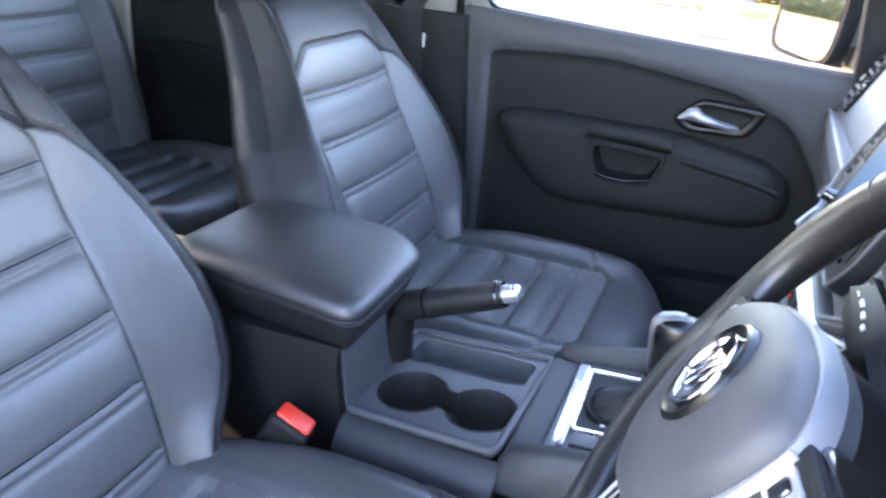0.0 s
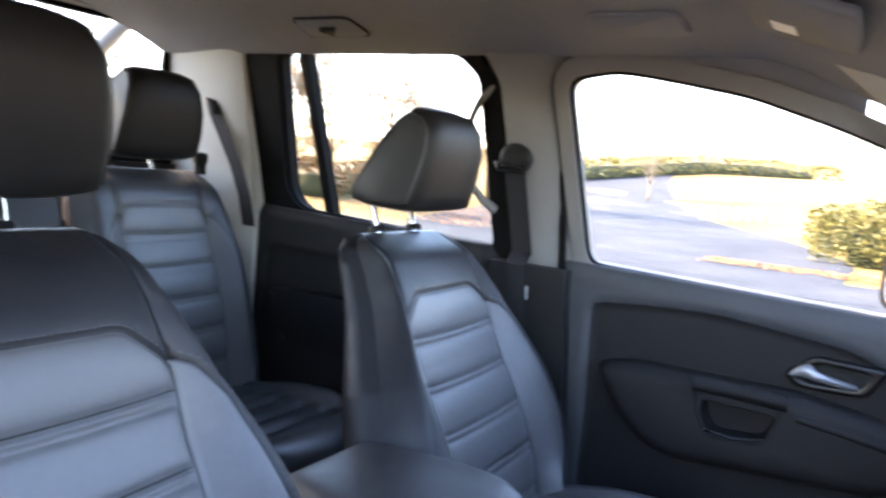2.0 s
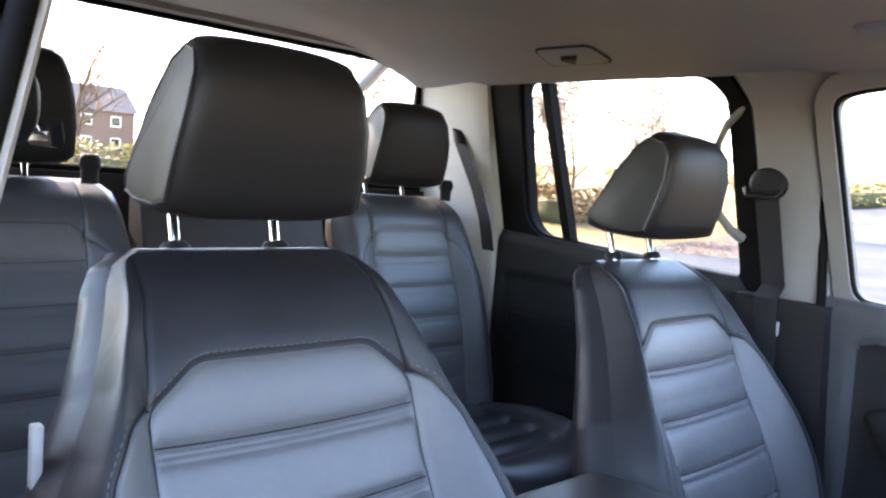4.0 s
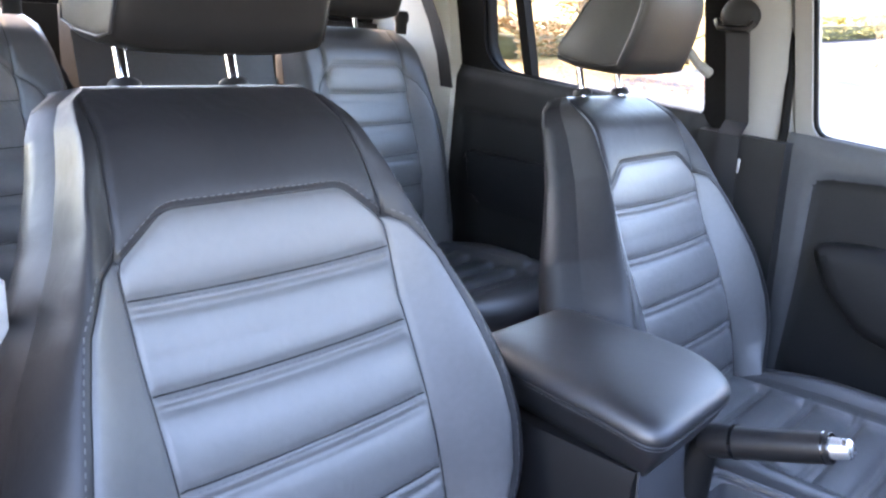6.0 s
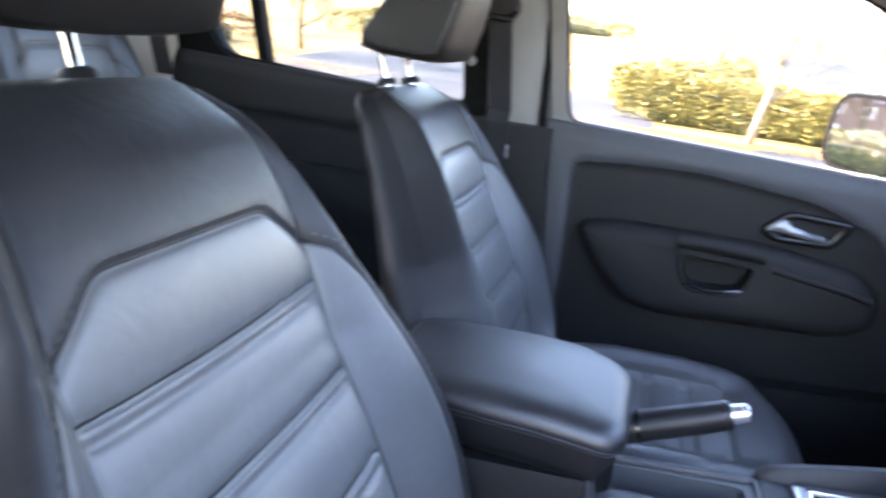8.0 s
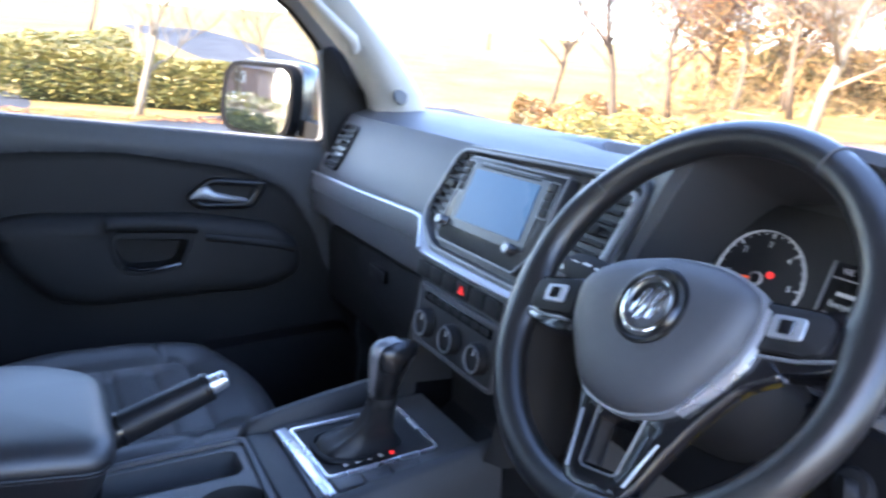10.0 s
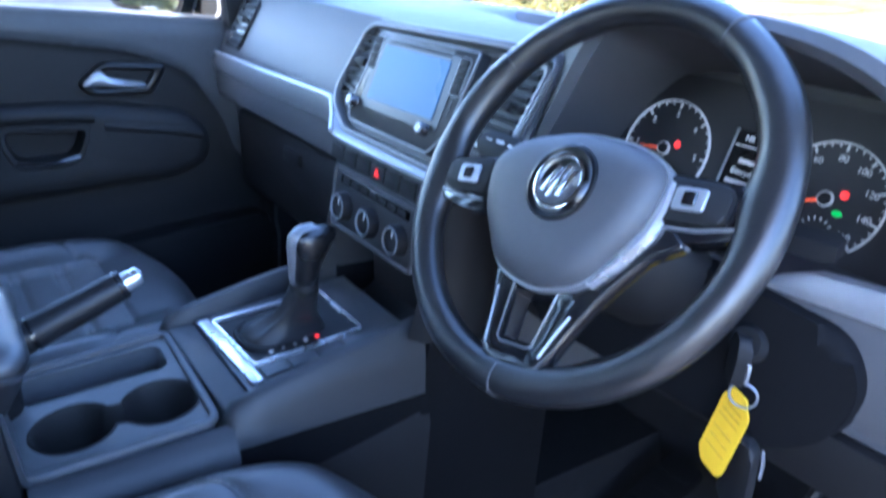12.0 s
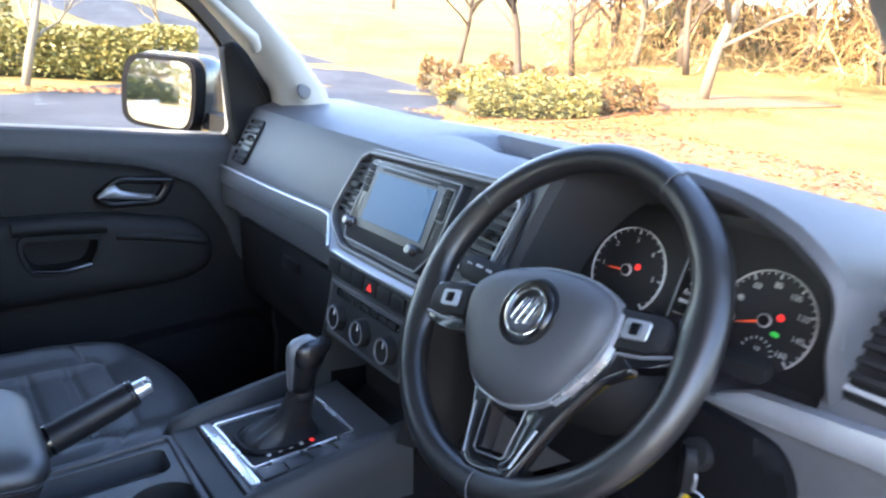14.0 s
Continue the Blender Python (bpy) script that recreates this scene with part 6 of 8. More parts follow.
_ls = rounded([(-0.060, -0.030), (-0.047, -0.080), (-0.038, -0.110), (-0.033, -0.150), (-0.020, -0.162), (0.030, -0.162), (0.039, -0.148), (0.052, -0.118), (0.068, -0.088), (0.094, -0.052), (0.122, -0.037), (0.100, -0.020)], 0.008, 3)
_lh = rounded([(-0.016, -0.098), (0.026, -0.098), (0.019, -0.139), (-0.014, -0.139)], 0.004, 3)
part("lower_spoke", pod(_ls, _lh, 0.012, 0.004, 0.020, lambda u, v, w: WHEEL(u, v, w - 0.006), False), GLOSS, wheel, "glossy black lower spoke with a slot", sharp=35)
part("slot_edge", tube([WHEEL(-0.0185, -0.092, 0.0068), WHEEL(-0.0165, -0.138, 0.0068), WHEEL(-0.012, -0.1415, 0.0068), WHEEL(0.017, -0.1415, 0.0068), WHEEL(0.0215, -0.138, 0.0068), WHEEL(0.029, -0.092, 0.0068)], 0.0009, 6), STRIPGREY, wheel, "thin silver edge of the slot")
for _q in ([(-0.034, -0.098), (-0.030, -0.128), (-0.027, -0.146)], [(0.047, -0.108), (0.038, -0.128), (0.031, -0.146)]):
    part("spoke_insert", tube([WHEEL(u, v, 0.0066) for u, v in _q], 0.0010, 6), SILVER, wheel, "thin silver line")
part("hub_back", lathe([(0.0, 0.0), (0.036, 0.0), (0.038, -0.03), (0.036, -0.07), (0.035, -0.12)], Matrix.Translation(WHEEL(0, 0, -0.005)) @ Matrix.Rotation(radians(90 - 30.84), 4, "X"), 28), DARK, wheel)
column = thing("steering_column", (0.383, 0.72, 0.66), "dark plastic steering column shroud", "steering column")
part("shroud", loft([[COLUMN(r * math.cos(t) * 1.15, r * math.sin(t) * (0.42 if math.sin(t) > 0 else 0.95) - 0.01, w) for t in np.linspace(0, 2 * math.pi, 25)[:-1]] for r, w in ((0.05, -0.045), (0.068, -0.055), (0.075, -0.10), (0.07, -0.20))]), DARK, column, sharp=60)
for _s in (-1, 1):
    st = part("stalk", loft([[COLUMN(_s * u, v + dv, w + dw) for dv, dw in ((h, 0), (0, 0.007), (-h, 0), (0, -0.007))] for u, v, w, h in (((0.06, 0.030, -0.095, 0.006), (0.12, 0.040, -0.095, 0.007), (0.135, 0.042, -0.095, 0.012), (0.172, 0.045, -0.095, 0.013), (0.178, 0.045, -0.095, 0.009)) if _s > 0 else ((0.06, 0.010, -0.075, 0.006), (0.105, 0.015, -0.068, 0.008), (0.120, 0.017, -0.064, 0.015), (0.160, 0.018, -0.062, 0.017), (0.196, 0.018, -0.062, 0.015), (0.205, 0.018, -0.062, 0.009)))]), DARK, column, "dark control stalk", sharp=50)
    if _s < 0:
        for _u, _v, _w in ((-0.188, 0.021, 0.005), (-0.170, 0.023, 0.006), (-0.152, 0.022, 0.005), (-0.136, 0.020, 0.004)):
            part("stalk_mark", prism([(_u - _w, _v - 0.0015), (_u + _w, _v - 0.0015), (_u + _w, _v + 0.0015), (_u - _w, _v + 0.0015)], 0.001, lambda u, v, w: COLUMN(u, v, w - 0.0575)), WHITEMARK, st, "small white mark")

# key in the ignition, ring, yellow tag, second fob
key = thing("car_key", (0.53, 0.67, 0.65), "black car key in the ignition", "key")
part("ignition_lock", lathe([(0.0, 0.0), (0.014, 0.0), (0.016, -0.004), (0.018, -0.04)], Matrix.Translation((0.520, 0.672, 0.655)) @ Matrix.Rotation(radians(75), 4, "X"), 24), DARK, key)
_kh = part("key_head", prism(rounded([(-0.014, -0.022), (0.014, -0.022), (0.017, 0.006), (0.010, 0.020), (-0.010, 0.020), (-0.017, 0.006)], 0.008, 4), 0.014, lambda u, v, w: (0.524 + u * 0.55 + w * 0.7, 0.652 - u * 0.5 + 0.3 * w, 0.650 + v), 0.004), DARK, key)
part("key_clip", tube([(0.538, 0.650, 0.656), (0.542, 0.648, 0.650), (0.542, 0.648, 0.640), (0.539, 0.651, 0.634)], 0.0018, 8), STRIPGREY, _kh)
ring_ = thing("key_ring", (0.535, 0.65, 0.615), "thin steel key ring", "key ring")
part("ring", tube([(0.540 + 0.0100 * math.cos(t), 0.653 + 0.004 * math.cos(t), 0.6225 + 0.0105 * math.sin(t)) for t in np.linspace(0, 2 * math.pi, 25)[:-1]], 0.0011, 6, closed=True), STRIPGREY, ring_)
TAG = lambda u, v, w: (0.5310 + 0.94 * u + 0.14 * v, 0.656 - 0.30 * u + 0.1 * v - w, 0.584 - 0.16 * u + 0.97 * v)
tag = thing("key_tag", (0.525, 0.645, 0.55), "yellow plastic key tag with faint brown printing", "key tag")
part("tag_plate", prism(rounded([(-0.0165, -0.030), (-0.009, -0.039), (0.012, -0.039), (0.0175, -0.033), (0.0175, 0.024), (0.011, 0.030), (0.008, 0.036), (-0.011, 0.036), (-0.012, 0.031), (-0.0165, 0.026)], 0.003, 3), 0.0016, TAG), YELLOW, tag)
for _k, (_v, _w) in enumerate(((0.021, 0.009), (0.015, 0.011), (0.009, 0.012), (-0.003, 0.012), (-0.012, 0.012), (-0.021, 0.012))):
    part("print_line", prism([(-_w, _v), (_w, _v), (_w, _v + 0.0010), (-_w, _v + 0.0010)], 0.0020, TAG), TAGINK, tag, smooth=False)
fob = thing("key_fob", (0.54, 0.652, 0.54), "black spare key fob with chrome edge hanging by the ring", "key")
FOB = lambda u, v, w: (0.548 + u, 0.667 - 0.3 * u - w, 0.552 + v)
part("fob_body", prism(rounded([(-0.015, -0.032), (0.012, -0.036), (0.017, -0.02), (0.014, 0.026), (0.004, 0.034), (-0.012, 0.030)], 0.008, 4), 0.012, FOB, 0.004, 3), DARK, fob)
part("fob_edge", tube([FOB(0.014, 0.028, -0.001), FOB(0.0175, 0.016, -0.001), FOB(0.0175, 0.004, -0.001)], 0.0015, 8), STRIPGREY, fob)

# pedals and driver's mat
for _x, _w, _nm in ((0.435, 0.062, "brake pedal"), (0.57, 0.028, "accelerator pedal")):
    ped = thing("pedal", (_x, 0.93, 0.16), "black rubber %s with crossed ribs" % _nm, "pedal", "pedals")
    PED = lambda u, v, w, x=_x: (x + u, 1.03 + 0.55 * v - 0.83 * w, 0.19 + 0.83 * v + 0.55 * w)
    part("pad", prism(rounded([(-_w, -0.04), (_w, -0.04), (_w, 0.04), (-_w, 0.04)], 0.012, 3), 0.012, PED, 0.003), RUBBER, ped)
    rb = bmesh.new()
    for _k in range(-4, 5):
        for _q in (-1, 1):
            c0, c1 = _k * 0.02 - 0.035 * _q, _k * 0.02 + 0.035 * _q
            a0, a1 = max(-_w * 0.9, min(_w * 0.9, c0)), max(-_w * 0.9, min(_w * 0.9, c1))
            if abs(a1 - a0) > 0.004:
                f0, f1 = (a0 - c0) / (c1 - c0), (a1 - c0) / (c1 - c0)
                tube([PED(a0, -0.035 + 0.07 * f0, 0.012), PED(a1, -0.035 + 0.07 * f1, 0.012)], 0.0017, 5, rb)
    part("ribs", rb, CONSOLE, ped, "worn grey crossed ribs")
    part("arm", tube([PED(0, 0.0, 0), (_x, 1.12, 0.26), (_x, 1.16, 0.42)], 0.009, 8), DARK, ped)
mat_ = thing("floor_mat", (0.4, 0.7, 0.0), "black textile floor mat", "floor mat")
part("mat", box((0.16, 0.42, 0.001), (0.66, 1.0, 0.014), 0.006), CARPET, mat_)
part("heel_pad", box((0.24, 0.62, 0.0142), (0.42, 0.86, 0.018), 0.002), RUBBER, mat_, "rubber heel pad")
foot_rest = thing("foot_rest", (0.21, 1.0, 0.0), "dark ribbed foot rest", "foot rest")
FREST = lambda u, v, w: (0.215 + u, 0.90 + v * 0.90 - w * 0.40, 0.03 + v * 0.40 + w * 0.90)
part("plate", prism(rounded([(-0.035, 0.0), (0.035, 0.0), (0.035, 0.28), (-0.035, 0.28)], 0.012, 3), 0.012, FREST, 0.004), RUBBER, foot_rest)
for _k in range(7):
    part("rib", prism([(-0.028, 0.03 + 0.035 * _k), (0.028, 0.03 + 0.035 * _k), (0.028, 0.042 + 0.035 * _k), (-0.028, 0.042 + 0.035 * _k)], 0.0145, FREST), RUBBER, foot_rest)

# ---- centre console ----
con = thing("centre_console", (0, 0.15, 0.0), "dark grey plastic centre console with two cup holders", "centre console")
# Body between the seats coloured near black in place of shade.
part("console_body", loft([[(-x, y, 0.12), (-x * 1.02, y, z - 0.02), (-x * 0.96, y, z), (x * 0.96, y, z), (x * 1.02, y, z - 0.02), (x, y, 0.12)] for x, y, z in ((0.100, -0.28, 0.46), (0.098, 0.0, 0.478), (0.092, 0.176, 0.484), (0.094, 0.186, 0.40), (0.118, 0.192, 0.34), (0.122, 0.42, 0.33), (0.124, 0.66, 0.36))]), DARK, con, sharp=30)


def holed_plate(outer, holes, z0, z1, tilt=0.0):
    bm = bmesh.new()
    for z in (z1, z0):
        loops = []
        es = []
        for o in [outer] + holes:
            vs = [bm.verts.new((u, v, z + tilt * (v - 0.2))) for u, v in o]
            loops.append(vs)
            es += [bm.edges.new((vs[i], vs[(i + 1) % len(vs)])) for i in range(len(vs))]
        bmesh.ops.triangle_fill(bm, use_beauty=True, edges=es)
        if z == z1:
            tops = loops
    for a, c in zip(tops, loops):
        for i in range(len(a)):
            bm.faces.new((a[i], a[(i + 1) % len(a)], c[(i + 1) % len(a)], c[i]))
    return bm


_cA, _cB = (0.020, 0.248), (0.023, 0.341)
def _eight(grow):
    """Two circles joined by a narrow neck."""
    out = []
    for (cx, cy), r, t0 in ((_cA, 0.043, math.pi / 2), (_cB, 0.0425, -math.pi / 2)):
        w = math.asin(0.019 / r)
        out += [(cx + (r + grow) * math.cos(t), cy + (r + grow) * math.sin(t)) for t in np.linspace(t0 + w, t0 + 2 * math.pi - w, 30)]
    return out


_slot = rounded([(-0.112, 0.205), (-0.048, 0.205), (-0.044, 0.372), (-0.108, 0.376)], 0.018, 4)
part("holder_plate", holed_plate(rounded([(-0.126, 0.186), (0.088, 0.186), (0.098, 0.384), (-0.128, 0.392)], 0.018, 4), [_eight(0.0), _slot], 0.392, 0.402, 0.08), CONSOLE, con, "plate with two cup holders and a tray", sharp=60)
# Cup wells take a darker colour than the plate, to imitate their shade.
part("cup_holder", loft([[(x, y, 0.402 + 0.08 * (y - 0.2) + dz) for x, y in _eight(g)] for g, dz in ((-0.012, -0.070), (-0.009, -0.066), (-0.004, -0.03), (-0.002, -0.006), (0.0, 0.0), (0.0015, 0.0018), (0.0040, 0.0006))], False), DOORCLOTH, con, "well of two joined cup holders, darkened for shade", sharp=60)
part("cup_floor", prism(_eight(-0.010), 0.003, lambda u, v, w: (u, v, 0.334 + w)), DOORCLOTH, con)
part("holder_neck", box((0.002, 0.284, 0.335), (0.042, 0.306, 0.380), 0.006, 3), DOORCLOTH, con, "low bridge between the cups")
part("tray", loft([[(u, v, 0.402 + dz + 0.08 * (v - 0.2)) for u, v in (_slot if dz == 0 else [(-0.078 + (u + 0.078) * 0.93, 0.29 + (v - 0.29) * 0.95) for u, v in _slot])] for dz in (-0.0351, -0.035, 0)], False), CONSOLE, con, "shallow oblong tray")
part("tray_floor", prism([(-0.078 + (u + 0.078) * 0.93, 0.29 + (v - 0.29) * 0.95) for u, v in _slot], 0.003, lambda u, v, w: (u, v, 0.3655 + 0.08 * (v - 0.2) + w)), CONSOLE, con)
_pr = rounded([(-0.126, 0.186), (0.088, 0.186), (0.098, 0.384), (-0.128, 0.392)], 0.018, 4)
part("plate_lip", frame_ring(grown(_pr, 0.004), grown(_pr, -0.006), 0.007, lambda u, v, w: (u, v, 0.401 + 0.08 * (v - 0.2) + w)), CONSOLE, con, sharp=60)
# Skirts, step and rails are coloured darker than the plate to imitate shade.
part("side_skirt", loft([[(x, y, z0), (x + 0.012, y, z0 - 0.004), (x + 0.03, y, z1), (x + 0.03, y, 0.10), (x, y, 0.10)] for x, y, z0, z1 in ((0.094, 0.190, 0.400, 0.372), (0.102, 0.30, 0.408, 0.382), (0.106, 0.395, 0.415, 0.388))]), CONSOLE_SHADED, con, "console side below the plate, darkened for shade", sharp=50)
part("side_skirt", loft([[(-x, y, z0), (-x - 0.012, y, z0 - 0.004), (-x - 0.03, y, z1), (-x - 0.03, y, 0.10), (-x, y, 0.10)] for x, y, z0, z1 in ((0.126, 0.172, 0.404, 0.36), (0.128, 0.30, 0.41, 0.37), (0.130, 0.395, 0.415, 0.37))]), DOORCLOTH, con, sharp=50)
part("front_step", box((-0.125, 0.392, 0.30), (0.095, 0.429, 0.426), 0.004, 3), CONSOLE_SHADED, con, "step up to the gear plate, darkened for shade")
for _s, _x in ((1, 0.096), (-1, -0.142)):
    rows = []
    for _y, _z in ((0.388, 0.412), (0.40, 0.434), (0.44, 0.446), (0.52, 0.464), (0.60, 0.479), (0.65, 0.488)):
        rows.append([(_x + _s * dx, _y, _z + dz) for dx, dz in ((-0.012, -0.05), (-0.010, -0.006), (-0.004, 0.002), (0.006, 0.002), (0.013, -0.004), (0.021, 0.5 * (0.390 - _z)), (0.026, 0.394 - _z), (0.027, 0.389 - _z), (0.016, 0.380 - _z))])
    part("side_rail", loft(rows), CONSOLE_SHADED, con, "raised side rail", sharp=50)
    # Side panel blackened in place of the shade low in the footwell.
    part("side_panel", loft([[(_x + _s * dx, y, z) for dx, z in ((0.020, zt), (0.025, zt - 0.05), (0.030, 0.10), (0.0, 0.10), (0.0, zt))] for y, zt in ((0.394, 0.386), (0.52, 0.386), (0.645, 0.388), (0.66, 0.470), (0.76, 0.49), (0.88, 0.52))]), DEEPBLACK, con, "dark lower side panel, blackened for shade", sharp=40)

# gear selector
PL = lambda u, v, w: (u, v, 0.429 + 0.10 * (v - 0.437) + w)
gear = thing("gear_selector", (-0.02, 0.52, 0.43), "automatic gear selector with leather gaiter on a chrome-framed plate", "gear selector")
part("plate", prism([(-0.128, 0.430), (0.085, 0.430), (0.085, 0.66), (-0.128, 0.66)], 0.03, lambda u, v, w: PL(u, v, w - 0.03)), CONSOLE, gear)
part("frame_bar", prism(rounded([(-0.112, 0.430), (0.066, 0.437), (0.066, 0.4515), (-0.112, 0.4445)], 0.003, 2), 0.006, PL, 0.002), BRIGHT, gear, "bright chrome bar")
_po = rounded([(-0.105, 0.446), (0.032, 0.452), (0.030, 0.606), (-0.100, 0.606)], 0.008, 3)
part("plate_frame", frame_ring(grown(_po, 0.001), grown(_po, -0.0035), 0.006, PL), BRIGHT, gear, "chrome outline")
part("face_plate", prism(grown(_po, -0.003), 0.002, PL), DARK, gear)
for _k in range(4):
    _v = 0.456 + 0.0375 * _k
    part("button", prism(rounded([(0.036, _v), (0.061, _v), (0.060, _v + 0.035), (0.035, _v + 0.035)], 0.002, 2), 0.0045, PL, 0.0015), CONSOLE, gear)
for _k in range(5):
    part("position_mark", prism([(0.006, 0.482 + 0.016 * _k), (0.013, 0.482 + 0.016 * _k), (0.013, 0.487 + 0.016 * _k), (0.006, 0.487 + 0.016 * _k)], 0.0026, PL), WHITEMARK if _k < 4 else REDLAMP, gear, smooth=False)
_gb2 = []
for _z, _cx, _cy, _rx, _ry, _wr in ((0.432, -0.034, 0.520, 0.040, 0.058, 0.0), (0.443, -0.033, 0.521, 0.038, 0.055, 0.02), (0.452, -0.029, 0.524, 0.031, 0.044, 0.09), (0.462, -0.023, 0.527, 0.0235, 0.033, 0.12), (0.472, -0.017, 0.530, 0.020, 0.026, 0.06), (0.484, -0.011, 0.532, 0.0185, 0.022, 0.08), (0.502, -0.006, 0.534, 0.017, 0.019, 0.03), (0.512, -0.003, 0.535, 0.0165, 0.018, 0.0)):
    _gb2.append([(_cx + _rx * math.copysign(abs(math.cos(t)) ** 0.7, math.cos(t)) * (1 + _wr * math.sin(5 * t + _z * 90)), _cy + _ry * math.copysign(abs(math.sin(t)) ** 0.7, math.sin(t)) * (1 + _wr * math.cos(7 * t)), _z) for t in np.linspace(0, 2 * math.pi, 41)[:-1]])
part("gaiter", loft(_gb2), LEATHER, gear, "creased black leather gaiter", sharp=70)
part("gaiter_ring", tube([(-0.034 + 0.042 * math.copysign(abs(math.cos(t)) ** 0.7, math.cos(t)), 0.520 + 0.060 * math.copysign(abs(math.sin(t)) ** 0.7, math.sin(t)), 0.437) for t in np.linspace(0, 2 * math.pi, 41)[:-1]], 0.004, 8, closed=True), DARK, gear)
part("collar", lathe([(0.017, -0.004), (0.019, 0.0), (0.019, 0.008), (0.017, 0.012), (0.0, 0.012)], Matrix.Translation((-0.003, 0.535, 0.508)), 24), DARK, gear)
part("knob", loft([[(0.0 + cx + rx * math.cos(t), cy + ry * math.sin(t), z) for t in np.linspace(0, 2 * math.pi, 25)[:-1]] for z, cx, cy, rx, ry in ((0.518, -0.002, 0.535, 0.016, 0.018), (0.53, -0.001, 0.535, 0.0165, 0.019), (0.55, 0.0, 0.537, 0.018, 0.022), (0.57, 0.002, 0.541, 0.020, 0.028), (0.583, 0.003, 0.544, 0.0195, 0.031), (0.591, 0.003, 0.546, 0.016, 0.027), (0.595, 0.003, 0.546, 0.009, 0.016))]), LEATHER_KNOB, gear, "black leather knob", sharp=180)
part("knob_spine", loft([[(cx + dx * w, cy - ry + dy, z + dz) for dx, dy, dz in ((-1, 0.004, -0.001), (-0.7, -0.001, 0.001), (0, -0.002, 0.0015), (0.7, -0.001, 0.001), (1, 0.004, -0.001))] for z, cx, cy, ry, w in ((0.522, -0.002, 0.535, 0.0175, 0.009), (0.55, 0.0, 0.537, 0.0225, 0.009), (0.570, 0.002, 0.541, 0.0285, 0.010), (0.584, 0.003, 0.544, 0.0305, 0.010), (0.5925, 0.003, 0.545, 0.024, 0.010), (0.597, 0.003, 0.546, 0.010, 0.010), (0.597, 0.003, 0.556, 0.010, 0.009))], False, False), STRIPGREY, gear, "satin grey spine on the knob", sharp=180)

# armrest on the console
arm = thing("console_armrest", (-0.02, 0.0, 0.45), "padded black leather armrest lid on the console", "armrest")
_plan = rounded([(-0.126, -0.080), (0.088, -0.080), (0.106, 0.08), (0.111, 0.210), (-0.072, 0.212), (-0.122, 0.155), (-0.134, 0.06)], 0.036, 9)
_cx, _cy = -0.01, 0.07


def lid_top(u, v):
    """Height of the padded top: it swells along its middle and sinks gently to the front end."""
    return 0.5340 + 0.008 * smoothstep(-0.12, 0.12, v) + 0.011 * max(0.0, 1 - ((u + 0.008) / 0.125) ** 2) - 0.006 * smoothstep(0.12, 0.23, v)


_rws = []
for _d, _dz in ((-0.026, -0.062), (-0.020, -0.050), (-0.010, -0.030), (-0.004, -0.014), (-0.0012, -0.006), (0.0, -0.001), (-0.0015, 0.0045), (-0.005, 0.0095), (-0.010, 0.0130), (-0.016, 0.0150), (-0.022, 0.0160)):
    _rws.append([(u, v, lid_top(u, v) + _dz) for u, v in grown(_plan, _d)])
for _k in (0.9, 0.75, 0.6, 0.45, 0.3, 0.15, 0.03):
    _rws.append([(_cx + (u - _cx) * _k, _cy + (v - _cy) * _k, lid_top(_cx + (u - _cx) * _k, _cy + (v - _cy) * _k) + 0.0165) for u, v in grown(_plan, -0.022)])
part("lid", loft(_rws), LEATHER_ARM, arm, "padded black leather lid", sharp=180)
part("piping", tube([(u, v, lid_top(u, v) - 0.0075) for u, v in grown(_plan, -0.0012)], 0.0016, 6, closed=True), LEATHER, arm, "leather piping under the edge")
_st = bmesh.new()
_pl2 = [(u, v, lid_top(u, v) - 0.0125) for u, v in grown(_plan, -0.0028)]
for _i in range(len(_pl2)):
    _p, _q = Vector(_pl2[_i]), Vector(_pl2[(_i + 1) % len(_pl2)])
    _n = max(1, int((_q - _p).length / 0.008))
    for _j in range(_n):
        _a0 = _p + (_q - _p) * (_j / _n)
        tube([_a0, _a0 + (_q - _p).normalized() * min(0.0045, (_q - _p).length)], 0.0006, 4, _st)
part("stitching", _st, STITCH, arm, "pale stitching", kind="stuff")
part("front_plate", loft([[(x0, y0, z), (x1, y0, z), (x1 - 0.004, y0 - 0.006, z), (x0, y0 - 0.006, z)] for x0, x1, y0, z in ((-0.030, 0.090, 0.194, 0.395), (-0.026, 0.090, 0.189, 0.42), (-0.022, 0.088, 0.180, 0.486))]), CONSOLE, arm, "smooth grey front of the armrest box", sharp=40)

brake = thing("handbrake_lever", (-0.055, 0.16, 0.40), "black handbrake lever with chrome release button", "handbrake")
part("grip", tube([(-0.055, 0.190, 0.478), (-0.055, 0.205, 0.484), (-0.055, 0.225, 0.492), (-0.055, 0.30, 0.523), (-0.055, 0.328, 0.535)], [0.0190, 0.0210, 0.0200, 0.0190, 0.0180], 18), LEATHER, brake, "black leather grip")
part("grip_ring", tube([(-0.055, 0.226, 0.4925), (-0.055, 0.230, 0.494)], 0.0210, 18), GLOSS, brake)
part("release_button", tube([(-0.055, 0.327, 0.5345), (-0.055, 0.334, 0.5375), (-0.055, 0.346, 0.5425), (-0.055, 0.349, 0.5437)], [0.0120, 0.0118, 0.0110, 0.0070], 16), BRIGHT, brake, "chrome release button")
part("end_cap", tube([(-0.055, 0.322, 0.5325), (-0.055, 0.329, 0.5355)], [0.0188, 0.0165], 18), GLOSS, brake)
